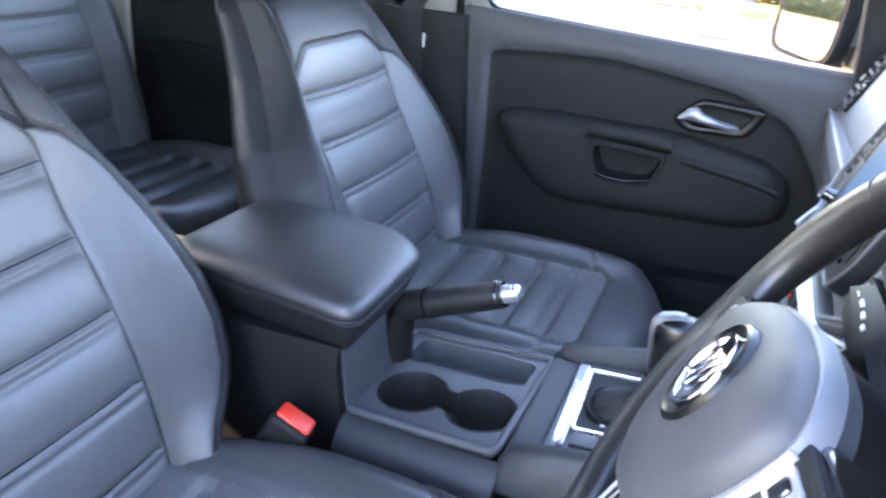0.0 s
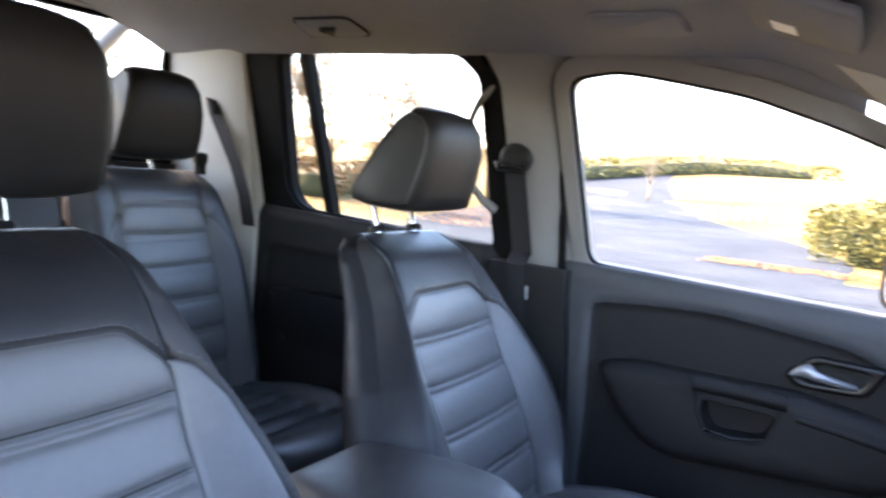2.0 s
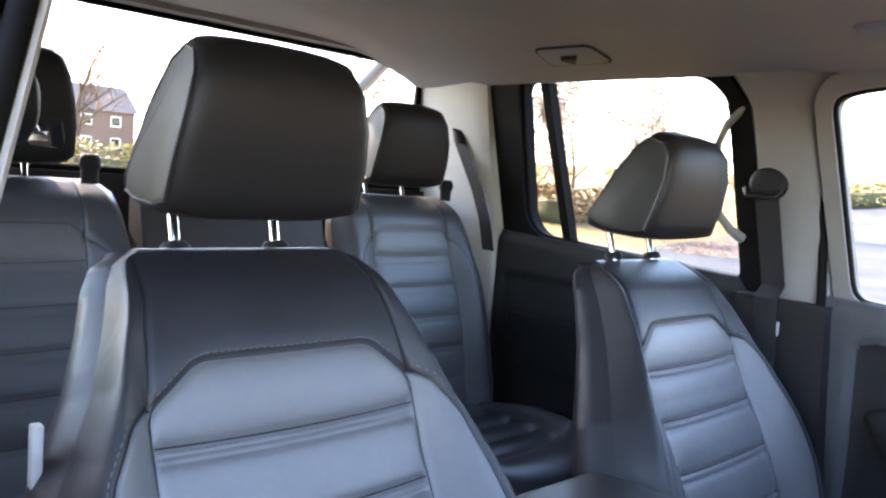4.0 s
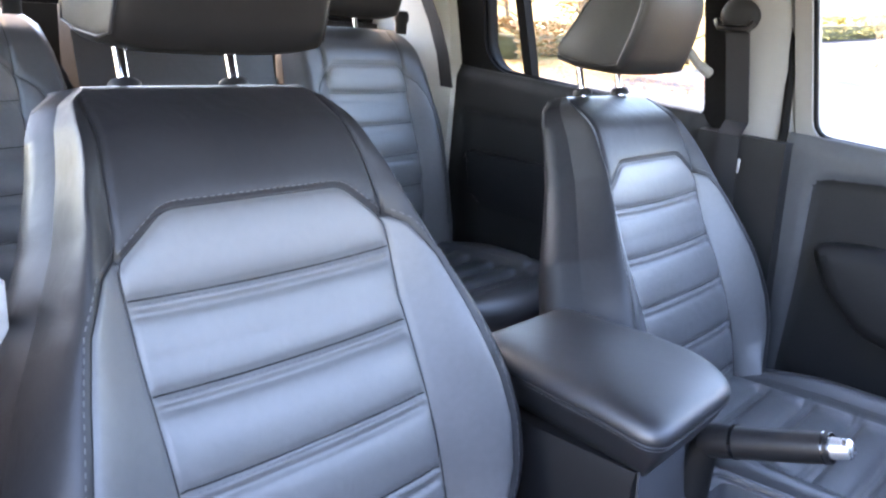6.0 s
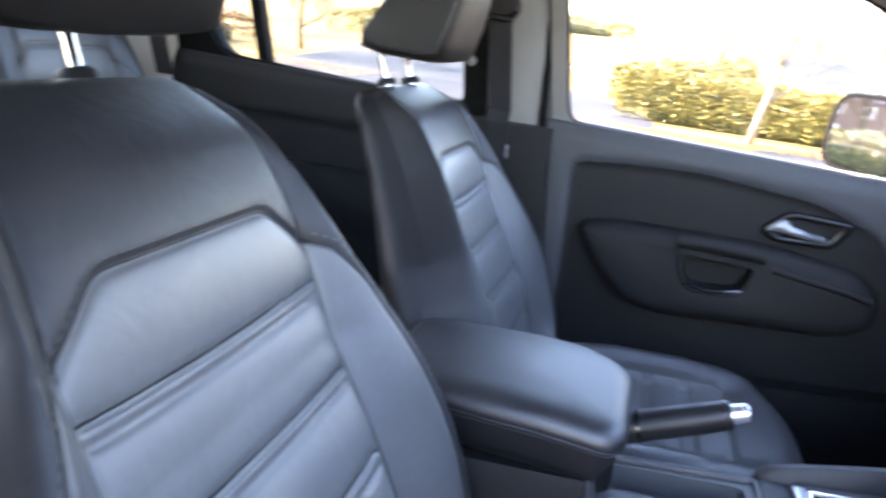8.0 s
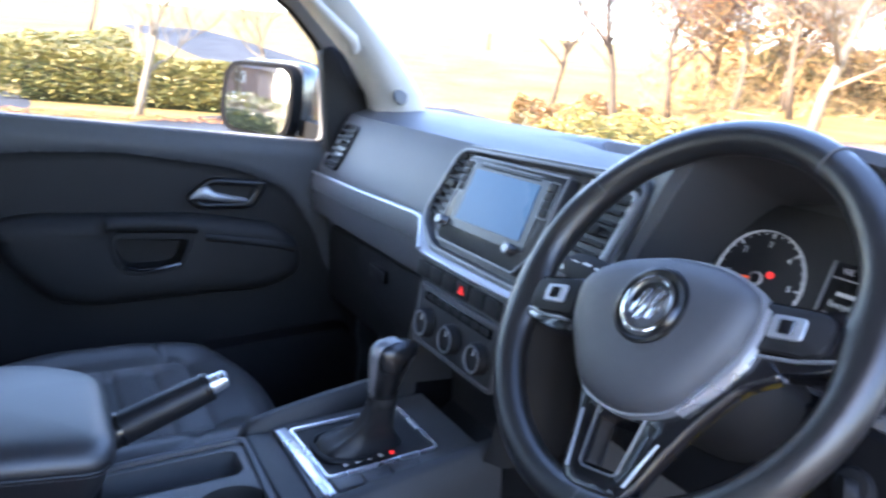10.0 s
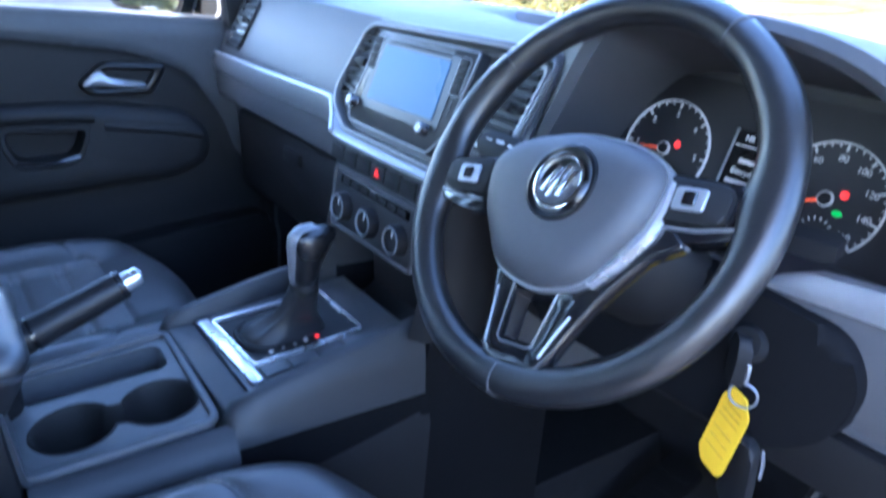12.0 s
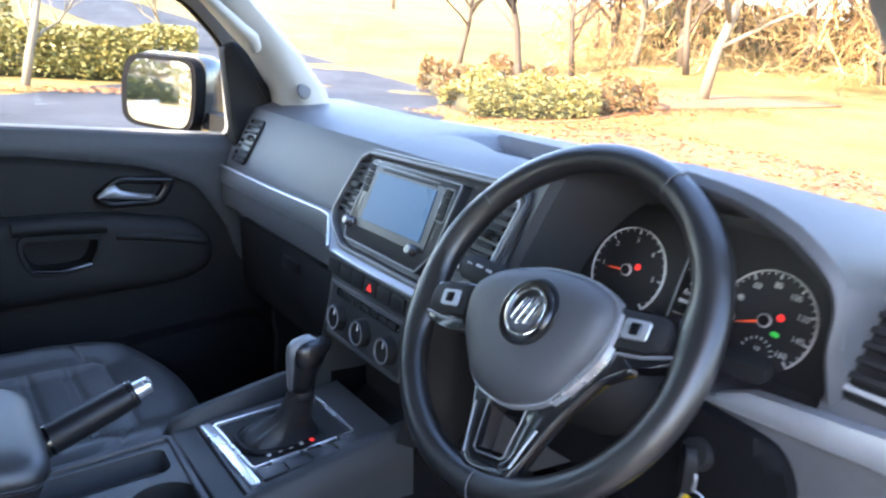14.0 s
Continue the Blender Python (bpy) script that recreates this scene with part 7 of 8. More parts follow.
part("lever_boot", loft([[(-0.055 + rx * math.cos(t), y + ry * math.sin(t), z + 0.25 * ry * math.sin(t)) for t in np.linspace(0, 2 * math.pi, 21)[:-1]] for y, z, rx, ry in ((0.17, 0.36, 0.030, 0.04), (0.175, 0.42, 0.026, 0.034), (0.185, 0.455, 0.021, 0.024), (0.197, 0.482, 0.018, 0.016))]), DARK, brake)

# belt buckles
buckle = thing("belt_buckle", (0.16, 0.15, 0.30), "black seat belt buckle with a red release button", "belt buckle", "belt buckles")
_bm2 = pose(0.158, 0.150, 0.40, -28, 0, 8)
part("housing", box((-0.016, -0.026, -0.10), (0.016, 0.026, 0.022), 0.007, 3, _bm2), DARK, buckle)
part("release_button", box((-0.0125, -0.022, 0.0215), (0.0125, 0.022, 0.029), 0.004, 2, _bm2), RED, buckle, "red release button")
copy_thing(buckle, Matrix.Translation((-0.165, 0.12, 0.29)))


# ---- seat belts ----
def belt(name_side, x, y, z, drop, lean, label):
    s = -1 if x < 0 else 1
    b = thing("seat_belt", (x, y, z), label, "seat belt", "seat belts")
    part("anchor_cover", loft([[(x + s * (0.03 - w), y + r * math.cos(t) * 1.0, z + r * math.sin(t) * 0.85) for t in np.linspace(0, 2 * math.pi, 25)[:-1]] for r, w in ((0.040, 0.0), (0.040, 0.014), (0.036, 0.022), (0.024, 0.028))]), DARK, b, "black anchor cover", sharp=60)
    part("anchor_loop", tube([(x - s * 0.004, y - 0.037, z - 0.012), (x - s * 0.008, y - 0.030, z - 0.026), (x - s * 0.008, y + 0.030, z - 0.026), (x - s * 0.004, y + 0.037, z - 0.012)], 0.006, 8), SATINBLACK, b)
    pts = [(0, -0.015), (0, -0.20), (0, drop)]
    part("webbing", loft([[(x - s * (0.006 + lean * -dz), y + dy + (0.04 * -dz), z + dz), (x - s * (0.006 + lean * -dz) + s * 0.002, y + dy + (0.04 * -dz), z + dz)][::1] if False else
                          [(s * ((side_x(z + dz) - 0.034 if z + dz > 0.78 else 0.722) - o) if lean else x - s * (0.012 + o), y + dy - 0.09 * dz, z + dz) for dy, o in ((-0.024, 0), (0.024, 0), (0.024, 0.0022), (-0.024, 0.0022))] for dz in (-0.012, -0.10, -0.205, -0.23, drop)]), WEBBING, b, "black belt webbing")
    return b


_pb1 = belt("left", -0.700, -0.150, 0.995, -0.56, -0.10, "black seat belt hanging from the centre pillar")
part("tongue", box((-0.742, -0.15, 0.69), (-0.728, -0.10, 0.72), 0.003), DULLWHITE, _pb1, "pale belt tongue stop")
belt("right", 0.630, -0.11, 0.99, -0.60, -0.12, "black seat belt hanging from the centre pillar")
_rb = thing("seat_belt", (-0.68, -1.02, 1.08), "black rear seat belt on the light pillar", "seat belt", "seat belts")
part("belt_guide", loft([[(-0.70, y - w, z), (-0.672, y - w * 0.8, z), (-0.664, y, z), (-0.672, y + w * 0.8, z), (-0.70, y + w, z)] for y, z, w in ((-1.045, 1.088, 0.006), (-1.035, 1.082, 0.018), (-1.026, 1.062, 0.024), (-1.018, 1.045, 0.020))]), DARK, _rb, "black belt guide", sharp=60)
part("webbing", loft([[(x, y - 0.022, z), (x + 0.0015, y - 0.022, z), (x + 0.0015, y + 0.022, z), (x, y + 0.022, z)] for x, y, z in ((-0.676, -1.022, 1.056), (-0.684, -0.992, 1.0), (-0.694, -0.950, 0.92), (-0.703, -0.92, 0.84), (-0.706, -0.90, 0.76))]), WEBBING, _rb, "black webbing", sharp=60)

# door mirror
mir = thing("door_mirror", (-1.0, 0.72, 0.75), "grey door mirror in a black housing, outside the window", "door mirror")
MF = Matrix.Translation((-1.005, 0.632, 0.828)) @ Matrix.Rotation(radians(31), 4, "Z") @ Matrix.Rotation(radians(-2.2), 4, "X") @ Matrix.Diagonal((1.18, 1, 1, 1))
_mo = rounded([(-0.098, -0.085), (0.085, -0.092), (0.098, -0.02), (0.095, 0.088), (-0.085, 0.086), (-0.103, 0.02)], 0.04, 5)
MW = lambda u, v, w: tuple(MF @ Vector((u, w, v)))
_mb = loft([[MW(u * k, v * k, w) for u, v in _mo] for k, w in ((0.97, -0.006), (1.0, 0.006), (1.0, 0.03), (0.96, 0.07), (0.80, 0.105), (0.45, 0.125))])
part("housing", _mb, DEEPBLACK, mir, "black mirror housing", sharp=60)
part("cap", loft([[MW(u * k + 0.004, v * k + 0.006, w) for u, v in _mo] for k, w in ((0.99, 0.022), (1.03, 0.040), (1.02, 0.075), (0.88, 0.118), (0.48, 0.142))]), PAINT, mir, "grey painted mirror cap", sharp=60)
part("mirror_glass", prism([(u * 0.84 + 0.004, v * 0.86) for u, v in _mo], 0.002, lambda u, v, w: MW(u, v, -0.0065 - w)), MIRRORGLASS, mir, "mirror glass", smooth=False)
part("mirror_arm", loft([[(x, y + dy, z + dz) for dy, dz in ((-0.03, -0.02), (0.04, -0.02), (0.04, 0.02), (-0.03, 0.02))] for x, y, z in ((-0.93, 0.74, 0.772), (-0.86, 0.77, 0.765), (-0.80, 0.78, 0.765))]), DARK, mir)

part("wall_front", box((-0.84, 1.19, 0.0), (0.84, 1.215, 0.80)), CARPET, label="black carpeted front wall of the footwell", category="wall", kind="structure")
part("kick_panel_right", box((0.79, 0.98, 0.0), (0.83, 1.19, 0.62), 0.01), DARK, label="black kick panel beside the pedals", category="trim", kind="structure")
# windscreen and bonnet
_ws = thing("window_5", (0, 1.0, 0.85), "curved windscreen glass", "window", kind="structure")
_wp = part("pane", loft([[(x, dash_back(x) + 0.02 + (0.50 - dash_back(x)) * (z - 0.84) / 0.37 + 0.0, z) for x in np.linspace(-0.64 + 0.08 * (z - 0.84), 0.64 - 0.08 * (z - 0.84), 17)] for z in (0.84, 0.93, 1.02, 1.11, 1.19)], False, False), GLASS, _ws)
_wp.visible_shadow = False
part("bonnet", loft([[(x, y, 0.79 - 0.10 * (abs(x) / 0.9) ** 2 - 0.16 * ((y - 1.1) / 1.1) ** 2) for x in np.linspace(-0.90, 0.90, 13)] + [(0.9, y, 0.1), (-0.9, y, 0.1)] for y in (1.22, 1.5, 1.8, 2.05, 2.2)]), PAINT, label="grey painted bonnet", category="car body", kind="structure")


# ---- outdoors ----
GZ = -0.55


def leaf_material(name, a, b, rough=0.6):
    """Leaves that vary from one to the next."""
    m = bpy.data.materials.new(name)
    m.use_nodes = True
    nt = m.node_tree
    bs = nt.nodes["Principled BSDF"]
    geo = nt.nodes.new("ShaderNodeNewGeometry")
    mx = nt.nodes.new("ShaderNodeMix")
    mx.data_type = "RGBA"
    mx.inputs["A"].default_value, mx.inputs["B"].default_value = (*a, 1), (*b, 1)
    nt.links.new(geo.outputs["Random Per Island"], mx.inputs["Factor"])
    nt.links.new(mx.outputs["Result"], bs.inputs["Base Color"])
    bs.inputs["Roughness"].default_value = rough
    bs.inputs["Subsurface Weight"].default_value = 0.0
    return m


GRASS = material("winter_grass", (0.085, 0.068, 0.020), 0.9, var=0.35, scale=0.35, grain=0.9, grain_scale=30, second=(0.17, 0.115, 0.038), spec=0.1)
ASPHALT = material("worn_asphalt", (0.022, 0.024, 0.028), 0.88, var=0.25, scale=0.6, grain=0.5, grain_scale=120, second=(0.040, 0.042, 0.047), spec=0.07)
PARKING = material("parking_asphalt", (0.085, 0.082, 0.077), 0.85, var=0.2, scale=0.8, grain=0.6, grain_scale=120, second=(0.115, 0.110, 0.102))
MULCH = material("leaf_strewn_soil", (0.10, 0.042, 0.014), 0.9, var=0.4, scale=1.5, grain=0.9, grain_scale=40, second=(0.18, 0.085, 0.025))
HEDGE = leaf_material("hedge_leaves", (0.085, 0.090, 0.018), (0.27, 0.20, 0.045))
DEADLEAF = leaf_material("fallen_leaves", (0.17, 0.055, 0.012), (0.34, 0.16, 0.035), 0.8)
SHRUB = leaf_material("shrub_leaves", (0.08, 0.075, 0.016), (0.24, 0.10, 0.028))
TWIGCORE = material("hedge_twigs", (0.050, 0.046, 0.016), 0.9, var=0.3)
BARK = material("tree_bark", (0.075, 0.050, 0.028), 0.85, var=0.3, scale=4, grain=0.8, grain_scale=60, stretch=(1, 1, 0.3))
PALEBARK = material("pale_tree_bark", (0.15, 0.115, 0.070), 0.8, var=0.25, scale=4, grain=0.6, grain_scale=60, stretch=(1, 1, 0.3))
BRICK = material("house_brick", (0.12, 0.07, 0.05), 0.85, var=0.2, scale=3, grain=0.5, grain_scale=40)
ROOFTILE = material("roof_tiles", (0.10, 0.07, 0.06), 0.8, var=0.2, scale=3)
KERB = material("concrete_kerb", (0.26, 0.25, 0.23), 0.85, var=0.15, scale=2, grain=0.5, grain_scale=60)


def ground_z(x, y):
    d = math.hypot(x, y)
    hill = 0.0
    left = -x * 0.80 + y * 0.60
    hill += 3.2 * smoothstep(21, 60, left) + 6.0 * smoothstep(60, 220, left)
    phi = math.degrees(math.atan2(y, -x))
    hill += 0.85 * smoothstep(10, 27, d) * smoothstep(45, 55, phi) * smoothstep(150, 110, phi)
    hill += 1.6 * smoothstep(26, 70, y) + 4.0 * smoothstep(80, 260, d)
    return GZ + hill


_g = bmesh.new()
_rad = [0, 3, 6, 9, 12, 15, 18, 21, 24, 27, 31, 36, 42, 50, 60, 75, 95, 120, 160, 220, 320, 500, 900]
_prev = None
for _r in _rad:
    _row = [_g.verts.new((_r * math.cos(t), _r * math.sin(t), ground_z(_r * math.cos(t), _r * math.sin(t)))) for t in np.linspace(0, 2 * math.pi, 65)[:-1]] if _r else [_g.verts.new((0, 0, GZ))]
    if _prev:
        for _k in range(64):
            q = list(dict.fromkeys([_prev[_k % len(_prev)], _prev[(_k + 1) % len(_prev)], _row[(_k + 1) % 64], _row[_k]]))
            _g.faces.new(q)
    _prev = _row
part("ground", _g, GRASS, label="sunlit winter lawn rising to a bank", category="ground", kind="structure", sharp=180)


def ribbon(name, centre, widths, lift, mat, label, category):
    """A strip that follows the ground."""
    pts = [Vector((*p, 0)) for p in centre]
    rows = []
    for i, p in enumerate(pts):
        t = (pts[min(i + 1, len(pts) - 1)] - pts[max(i - 1, 0)]).normalized()
        n = Vector((-t.y, t.x, 0))
        rows.append([(*(p + n * widths[i] * k).xy, ground_z(*(p + n * widths[i] * k).xy) + lift) for k in (-0.5, -0.25, 0, 0.25, 0.5)])
    rows = [r + [(x, y, z - 0.3) for x, y, z in r[::-1]] for r in rows]
    return part(name, loft(rows), mat, label=label, category=category, kind="structure", sharp=60)


_main = smooth_line([(-11.9, -26), (-11.9, -12), (-11.9, 0), (-13.6, 5), (-17.4, 9), (-23, 11.5), (-32, 11.5), (-60, 9)], 60)
ribbon("road", _main, [5.4 + 2.4 * smoothstep(20, 29, k) * smoothstep(46, 36, k) for k in range(len(_main))], 0.012, ASPHALT, "patched grey asphalt drive with damp patches", "road")
_side = smooth_line([(-11.0, -3.4), (-18, -5.0), (-26, -7.4), (-42, -13), (-70, -20), (-110, -24)], 40)
ribbon("road", _side, [8.6 + 2.6 * smoothstep(3, 9, k) * smoothstep(24, 14, k) for k in range(len(_side))], 0.016, ASPHALT, "patched grey asphalt drive running away", "road")
_park = smooth_line([(6, -40), (6, -10), (6, 0), (6, 3.5), (6, 7)], 30)
ribbon("pavement", _park, [15.0] * len(_park), 0.008, PARKING, "worn grey asphalt parking place under the car", "parking place")
ribbon("verge", smooth_line([(-8.3, -20), (-8.3, -4), (-8.3, 5), (-8.3, 9)], 24), [2.4] * 25, 0.02, MULCH, "verge strewn with fallen leaves", "verge")
ribbon("flower_bed", smooth_line([(-13.0, 9.9), (-13.0, 12.0), (-12.6, 15.0), (-10, 21)], 20), [0.8 + 3.2 * math.sin(math.pi * k / 20) for k in range(21)], 0.05, MULCH, "leaf-strewn bed beside the drive", "flower bed")
ribbon("verge", smooth_line([(-10.8, 9.6), (-8.6, 10.6), (-6.0, 11.2), (-3.2, 11.0), (2.0, 10.5)], 24), [2.2] * 25, 0.024, MULCH, "verge strewn with fallen leaves ahead of the car", "verge")
ribbon("kerb", smooth_line([(-7.7, -30), (-7.7, -4), (-7.7, 3), (-7.7, 6)], 24), [0.16] * 25, 0.11, KERB, "pale concrete kerb", "kerb")


def leaves(count, place, size, seed):
    """Many small bent leaves, as vertices and faces."""
    rng = np.random.RandomState(seed)
    verts, faces = [], []
    for _ in range(count):
        p, flat = place(rng)
        s = size * rng.uniform(0.6, 1.3)
        a = rng.uniform(0, 6.283)
        tilt = rng.uniform(-0.4, 0.4) if flat else rng.uniform(-1.4, 1.4)
        u = np.array([math.cos(a), math.sin(a), 0.25 * rng.uniform(-1, 1)])
        v = np.array([-math.sin(a) * math.cos(tilt), math.cos(a) * math.cos(tilt), math.sin(tilt)])
        k = len(verts)
        for q in (-u * s, -v * s * 0.45, u * s, v * s * 0.45):
            verts.append(tuple(np.array(p) + q))
        faces.append((k, k + 1, k + 2, k + 3))
    return verts, faces


def leaf_mesh(name, data, mat, parent=None, label="", kind="stuff", category=""):
    me = bpy.data.meshes.new(name)
    me.from_pydata(data[0], [], data[1])
    me.materials.append(mat)
    ob = new(name, me)
    BASE[ob] = Vector((0, 0, 0))
    if parent:
        ob.parent = parent
        ob.location = -BASE[parent]
    return tagged(ob, label, category, kind=kind)


def hedge(line, height, thick, count, mat, seed, label, size=0.09, low=0.82):
    pts = smooth_line(line, 24)
    h = thing("hedge", (*pts[12], ground_z(*pts[12])), label, "hedge", "hedges")
    rng0 = np.random.RandomState(seed + 50)
    bumps = np.convolve(rng0.uniform(low, 1.12 + (0.82 - low) * 0.5, 27), (0.25, 0.5, 0.25), "valid")
    rows = []
    for i, (x, y) in enumerate(pts):
        e = math.sqrt(max(0.02, 1 - abs(i / 12 - 1) ** 6))
        gz, hh = ground_z(x, y), height * bumps[i] * 0.66 * e
        t = Vector(pts[min(i + 1, 24)]) - Vector(pts[max(i - 1, 0)])
        n = Vector((-t.y, t.x)).normalized() * thick * 0.30 * e
        rows.append([(x + n.x * a, y + n.y * a, gz + b * hh) for a, b in ((1, 0), (1.1, 0.5), (0.8, 0.92), (0, 1.0), (-0.8, 0.92), (-1.1, 0.5), (-1, 0))])
    part("twigs", loft(rows[3:-3]), TWIGCORE, h, sharp=180)

    def place(rng):
        f = rng.uniform(0, 23.999)
        i = int(f)
        x, y = (pts[i][k] + (pts[i + 1][k] - pts[i][k]) * (f - i) for k in (0, 1))
        t = Vector(pts[i + 1]) - Vector(pts[i])
        n = Vector((-t.y, t.x)).normalized()
        hh = height * (bumps[i] * (1 - f + i) + bumps[i + 1] * (f - i))
        a = rng.uniform(0, math.pi)
        r = rng.uniform(0.88, 1.10)
        off, up = math.cos(a) * thick * 0.5 * r, (abs(math.sin(a)) ** 0.55) * hh * r
        return (x + n.x * off, y + n.y * off, ground_z(x, y) + up * rng.uniform(0.75, 1.0) if a < 0.5 or a > 2.6 else ground_z(x, y) + up), False

    leaf_mesh("foliage", leaves(count, place, size, seed), mat, h)
    return h


hedge([(-20.2, -0.6), (-20.0, 2), (-19.6, 4.5), (-19.2, 6.6)], 1.28, 1.6, 34000, HEDGE, 1, "clipped yellow-green hedge beside the drive", 0.055)
hedge([(-24.5, -0.5), (-30, 1.5), (-38, 4)], 1.4, 1.6, 6000, HEDGE, 2, "clipped yellow-green hedge on the bank", 0.11)
hedge([(-19.5, -16.5), (-25, -19), (-34, -20)], 1.3, 2.0, 7000, SHRUB, 3, "low mixed shrubs behind the verge", 0.10)
hedge([(-60, -26), (-75, -16), (-95, -4)], 1.8, 3.0, 5000, HEDGE, 4, "far green hedge along the lawn", 0.2)
hedge([(-17.8, 12.9), (-17.2, 14.6), (-16.2, 16.4)], 1.1, 2.0, 12000, SHRUB, 5, "low russet shrubs behind the bed", 0.055, 0.5)
hedge([(-13.0, 10.4), (-12.6, 12.0), (-11.9, 13.5)], 1.05, 1.9, 13000, HEDGE, 15, "low green shrubs in the bed", 0.045, 0.5)
hedge([(-12.3, 13.0), (-11.9, 13.9), (-11.2, 14.9)], 0.85, 1.5, 8000, SHRUB, 16, "low russet shrubs in the bed", 0.045, 0.5)
for _k, (_x0, _x1, _y0, _y1, _n) in enumerate(((-9.2, -7.6, -16, 9, 7000), (-13.8, -9.2, 9.5, 18, 5000), (-24, -16, -16, -8, 4000), (-16.7, -15.5, -2.5, 8, 3500), (-10.5, 1.0, 9.4, 12.4, 6000))):
    leaf_mesh("fallen_leaves", leaves(_n, lambda rng: ((lambda x, y: (x, y, ground_z(x, y) + rng.uniform(0.03, 0.06)))(rng.uniform(_x0, _x1), rng.uniform(_y0, _y1)), True), 0.05, 20 + _k), DEADLEAF,
              label="orange-brown fallen leaves on the ground", category="fallen leaves")


def tree_mesh(seed, height, spread, mat_leaf=None):
    """A bare winter tree: tapered trunk, limbs and twigs."""
    rng = np.random.RandomState(seed)
    bm = bmesh.new()
    tips = []

    def limb(p, d, length, r, depth):
        pts, rs = [p], [r]
        q, dd = Vector(p), Vector(d)
        n = 4 if depth < 2 else 3
        for i in range(n):
            dd = (dd + Vector(rng.uniform(-0.22, 0.22, 3)) + Vector((0, 0, 0.05))).normalized()
            q = q + dd * length / n
            pts.append(tuple(q))
            rs.append(max((0.02, 0.012, 0.008, 0.006, 0.005)[depth], r * (1 - 0.50 * (i + 1) / n)))
        tube(pts, rs, 7 if depth == 0 else (5 if depth == 1 else 3), bm)
        tips.append((tuple(q), depth))
        if depth < 4:
            for k in range((8, 6, 5, 4)[depth]):
                f = rng.uniform(0.30 if depth else 0.24, 1.0)
                i = min(n - 1, int(f * n))
                base = Vector(pts[i]) + (Vector(pts[i + 1]) - Vector(pts[i])) * (f * n - i)
                a = rng.uniform(0, 6.283)
                side = Vector((math.cos(a), math.sin(a), rng.uniform(0.1, 0.7)))
                limb(tuple(base), (dd * 0.5 + side * spread).normalized(), length * rng.uniform(0.45, 0.72), max(0.006, r * 0.46 * (1 - 0.35 * f)), depth + 1)

    limb((0, 0, 0), (0, 0, 1), height * 0.55, height * 0.017, 0)
    return bm, tips


def plant_tree(seed, height, spread, places, bark, label, leafy=0):
    bm, tips = tree_mesh(seed, height, spread)
    t = thing("tree", (0, 0, 0), label, "tree", "bare trees")
    part("trunk", bm, bark, t, "trunk, limbs and bare twigs", sharp=180)
    if leafy:
        rng = np.random.RandomState(seed + 7)
        ends = [p for p, d in tips if d >= 2]
        leaf_mesh("crown", leaves(leafy, lambda r: (tuple(np.array(ends[r.randint(len(ends))]) + r.normal(0, 0.28, 3)), False), 0.10, seed + 9), DEADLEAF, t, "thin crown of russet leaves")
    x, y, s, rz = places[0]
    t.matrix_basis = Matrix.Translation((x, y, ground_z(x, y) - 0.05)) @ Matrix.Rotation(rz, 4, "Z")
    for x, y, s, rz in places[1:]:
        c = copy_thing(t, Matrix.Translation((x, y, ground_z(x, y) - 0.05)) @ Matrix.Rotation(rz, 4, "Z"))
        c.scale = (s, s, s)


plant_tree(11, 8.0, 0.9, [(-16.0, 15.1, 1, 0.4), (-23.7, 18.4, 0.9, 2.0), (-52, 4, 1.0, 4.0), (-30, -24, 1.0, 1.0), (-48, -30, 1.2, 5.0)], BARK, "bare winter tree beside the shrub bed")
plant_tree(13, 9.0, 1.0, [(-11.7, 17.6, 1, 0.9), (-21.1, 25.6, 1.1, 2.0), (-5.4, 17.2, 0.9, 3.6), (-6.0, 21.0, 1.0, 5.0)], PALEBARK, "pale spreading bare winter tree on the lawn")
plant_tree(23, 7.0, 1.1, [(-28, -19, 1, 0.4), (-38, -30, 1.3, 1.5), (-13.5, 31, 1.2, 2.0), (-15, 35, 1.4, 0.1), (-24, -33, 1.2, 2.7), (-9.5, 29, 1.2, 5.1), (-19.5, -17, 0.9, 3.0), (-33, -16, 1.0, 4.2)], BARK, "bare winter tree with russet leaves", 1500)
_wr = np.random.RandomState(8)
_wood = [(-20, 36, 1, 0)]
for _k in range(22):
    _a, _d = radians(_wr.uniform(46, 82)), _wr.uniform(30, 52)
    _wood.append((-_d * math.cos(_a), _d * math.sin(_a), _wr.uniform(0.7, 1.15), _wr.uniform(0, 6.28)))
plant_tree(31, 9.5, 0.8, _wood + [(-62, 22, 1.2, 3.3), (-80, 50, 1.4, 0.7), (-70, -45, 1.3, 1.2), (-12, -42, 1.1, 4.4), (4, -36, 0.9, 2.0), (9, -44, 1.0, 0.6), (16, -40, 1.0, 3.5), (-5, -50, 1.0, 5.5)], BARK, "tall bare tree at the golden wood's edge", 1100)
plant_tree(47, 5.5, 0.5, [(-16.3, 2.3, 1, 0), (-30, 9, 1.0, 2.0), (-46, -11.5, 0.9, 1.0)], PALEBARK, "slim young tree beside the hedge")
for _k, _line in enumerate(([(-27, 31), (-19, 36), (-11, 37)], [(-12, 31), (-7, 32), (-1, 33)], [(-22, 42), (-10, 46), (0, 46)])):
    hedge(_line, 3.2 + 0.8 * _k, 3.5, 7000, SHRUB, 60 + _k, "tangled golden undergrowth at the wood's edge", 0.16, 0.35)


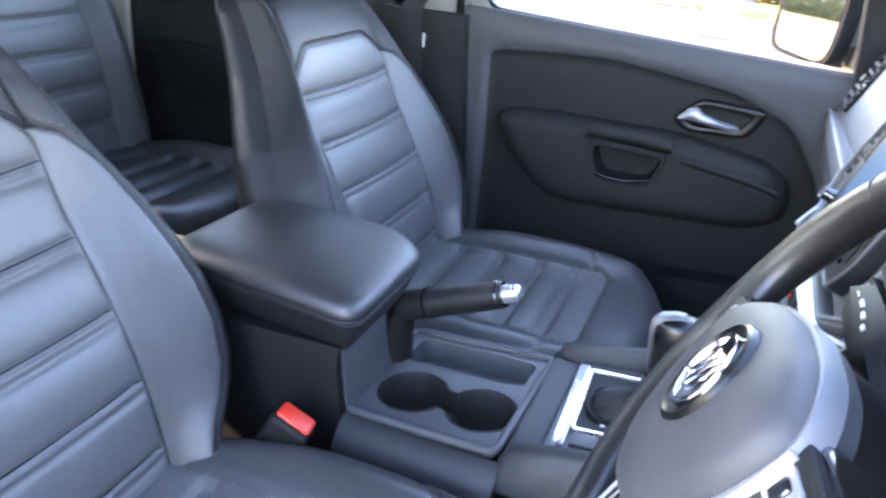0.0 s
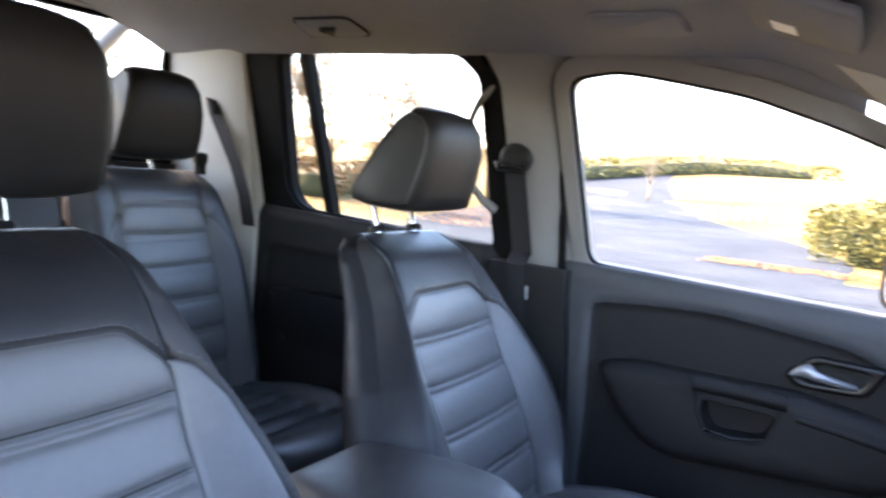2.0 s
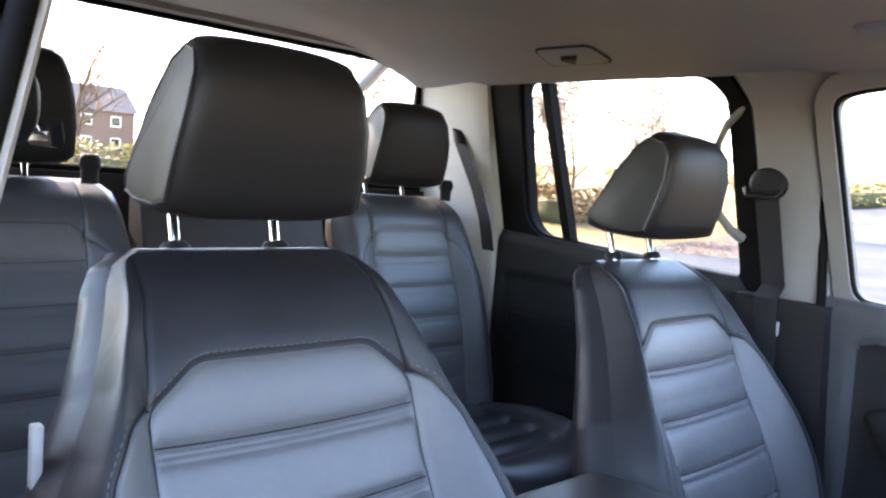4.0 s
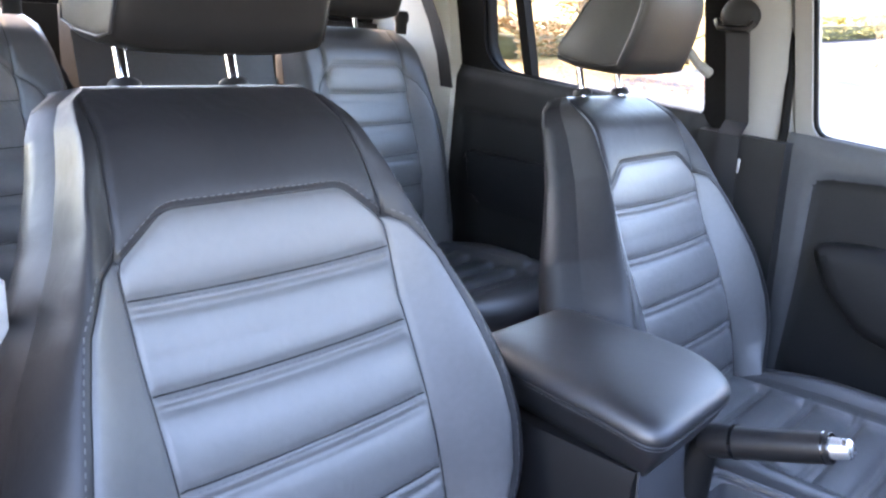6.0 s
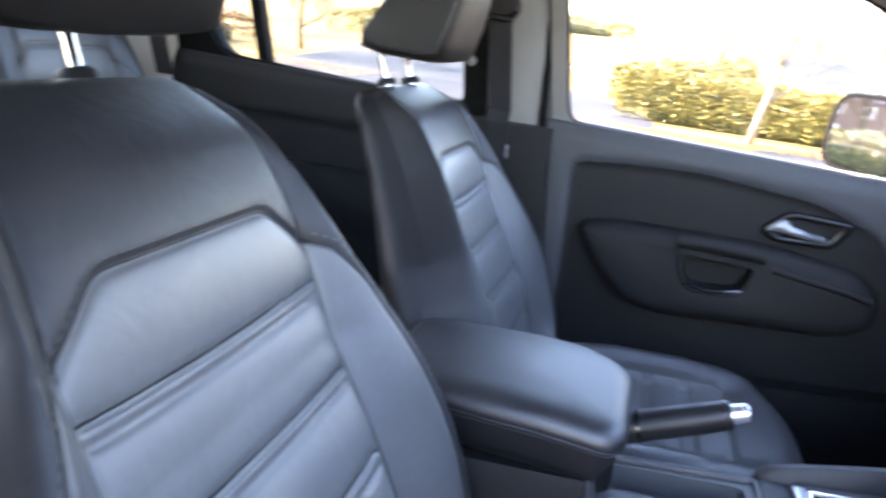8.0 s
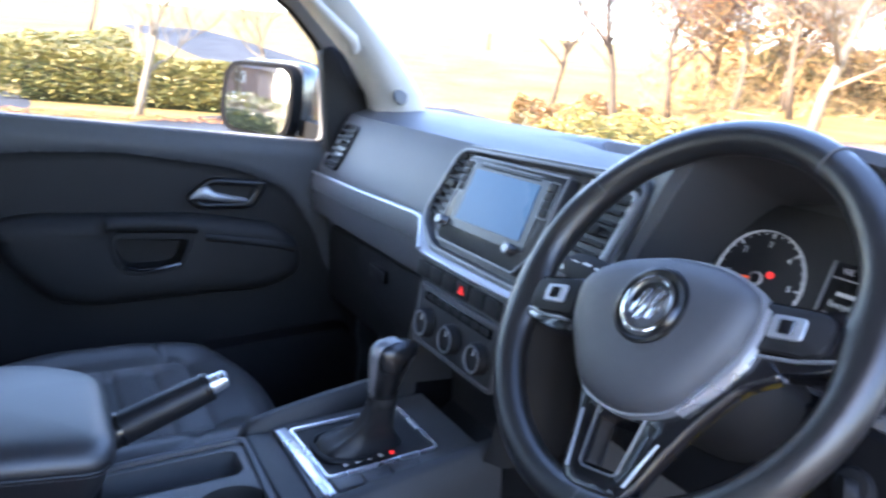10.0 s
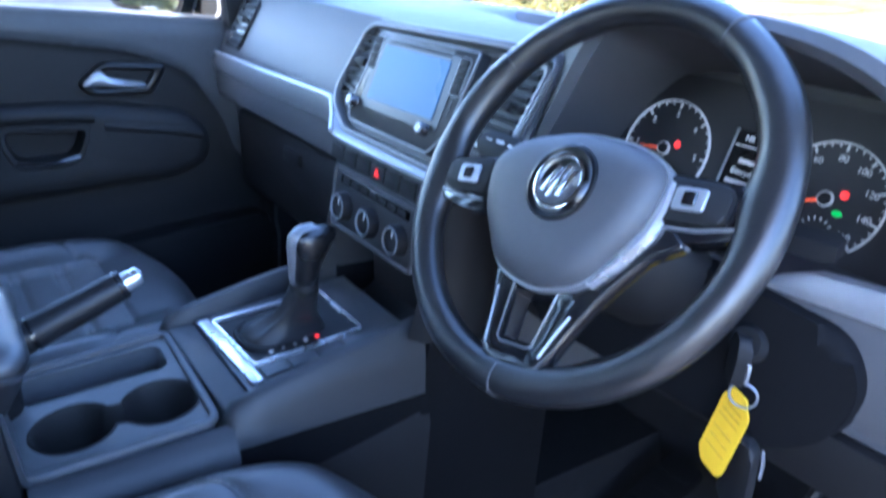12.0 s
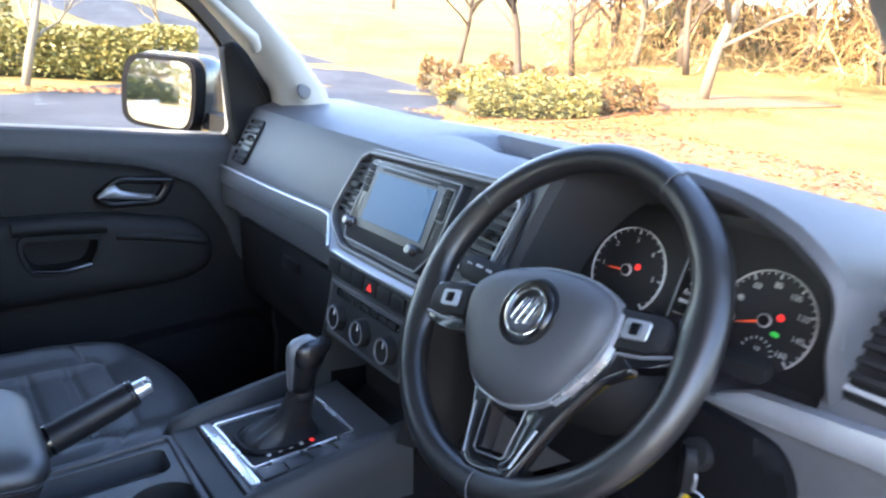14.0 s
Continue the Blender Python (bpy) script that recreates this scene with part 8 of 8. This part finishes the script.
# tangle of thin branches in the wood behind the lawn
GOLDTWIG = leaf_material("golden_twigs", (0.16, 0.085, 0.028), (0.48, 0.32, 0.12), 0.8)
_wr = np.random.RandomState(77)
_tv, _tf = [], []
for _k in range(26000):
    _a, _d = radians(_wr.uniform(44, 96)), _wr.uniform(31, 56)
    _p = np.array([-_d * math.cos(_a), _d * math.sin(_a), 0.0])
    _p[2] = ground_z(_p[0], _p[1]) + 9.5 * _wr.uniform(0, 1) ** 1.5
    _u = _wr.normal(0, 1, 3) + np.array([0, 0, 0.5])
    _u *= _wr.uniform(0.35, 1.0) / np.linalg.norm(_u)
    _v = np.cross(_u, _wr.normal(0, 1, 3))
    _v *= _wr.uniform(0.010, 0.022) / np.linalg.norm(_v)
    _i = len(_tv)
    _tv += [tuple(_p - _u - _v), tuple(_p - _u + _v), tuple(_p + _u + _v * 0.4), tuple(_p + _u - _v * 0.4)]
    _tf.append((_i, _i + 1, _i + 2, _i + 3))
leaf_mesh("far_woods", (_tv, _tf), GOLDTWIG, label="tangled golden branches of the far wood", category="woods")

# low white fence across the lawn
_fence = thing("fence", (-36.5, -4.5, -0.55), "low white fence beyond the drive", "fence")
for _k in range(9):
    _x, _y = -36.2 - 0.12 * _k, -6.4 + 0.5 * _k
    part("post", box((_x - 0.05, _y - 0.05, ground_z(_x, _y) - 0.05), (_x + 0.05, _y + 0.05, ground_z(_x, _y) + 0.62)), LABELW, _fence, smooth=False)
part("rail", tube([(-36.2 - 0.12 * k, -6.4 + 0.5 * k, ground_z(-36.2 - 0.12 * k, -6.4 + 0.5 * k) + 0.5) for k in range(9)], 0.04, 6), LABELW, _fence)

# houses seen in the door mirror and behind
def house(x, y, rz, w, d, h, label):
    ob = thing("house", (0, 0, 0), label, "house", "houses")
    part("wall", box((-w / 2, -d / 2, 0), (w / 2, d / 2, h)), BRICK, ob)
    part("roof", loft([[(-w / 2 - 0.4, yy, zz) for yy, zz in ((-d / 2 - 0.4, h - 0.1), (0, h + d * 0.38), (d / 2 + 0.4, h - 0.1))], [(w / 2 + 0.4, yy, zz) for yy, zz in ((-d / 2 - 0.4, h - 0.1), (0, h + d * 0.38), (d / 2 + 0.4, h - 0.1))]]), ROOFTILE, ob, "dark tiled roof", smooth=False)
    for fz in (0.9, 3.4):
        for k in (-0.3, 0.0, 0.3):
            wn = part("window", frame_ring([(k * w - 0.6, fz), (k * w + 0.6, fz), (k * w + 0.6, fz + 1.2), (k * w - 0.6, fz + 1.2)], [(k * w - 0.5, fz + 0.1), (k * w + 0.5, fz + 0.1), (k * w + 0.5, fz + 1.1), (k * w - 0.5, fz + 1.1)], 0.05, lambda u, v, q: (u, d / 2 + q, v)), LABELW, ob, "white framed window", smooth=False)
            part("pane", box((k * w - 0.5, d / 2 - 0.02, fz + 0.1), (k * w + 0.5, d / 2 + 0.01, fz + 1.1)), GLOSS, wn, smooth=False)
    part("chimney", box((w * 0.3, -0.4, h + d * 0.2), (w * 0.3 + 0.7, 0.4, h + d * 0.38 + 0.9)), BRICK, ob)
    ob.matrix_basis = Matrix.Translation((x, y, ground_z(x, y))) @ Matrix.Rotation(rz, 4, "Z")


for _k, (_x, _y) in enumerate(((-62, -88), (-44, -92), (-27, -95), (-9, -94), (9, -97), (27, -95))):
    house(_x, _y, 0.06 * (-1) ** _k, 11, 8, 5.2, "red brick house with a tiled roof")

hedge([(-20, -31), (-13, -32), (-6, -31)], 1.5, 1.6, 4000, HEDGE, 6, "dark hedge in front of the houses", 0.11)

# steel bar over the load bed, behind the rear window
bar = thing("roll_bar", (0, -1.5, 0.55), "pale steel roll bar on the load bed", "roll bar")
for _s in (-1, 1):
    part("stay", tube([(_s * 0.62, -1.30, 1.292), (_s * 0.62, -1.325, 1.277), (_s * 0.62, -1.50, 1.17), (_s * 0.62, -1.80, 0.98), (_s * 0.63, -2.2, 0.62)], 0.026, 12), SILVER, bar)
part("crossbar", tube([(-0.62, -1.30, 1.292), (-0.55, -1.295, 1.305), (0.55, -1.295, 1.305), (0.62, -1.30, 1.292)], 0.026, 12), SILVER, bar)
part("load_bed", loft([[(-0.80, y, 0.20), (-0.80, y, 0.62), (-0.74, y, 0.62), (-0.74, y, 0.55), (0.74, y, 0.55), (0.74, y, 0.62), (0.80, y, 0.62), (0.80, y, 0.20)] for y in (-1.30, -2.8)]), PAINT, label="grey covered load bed", category="car body", kind="structure")
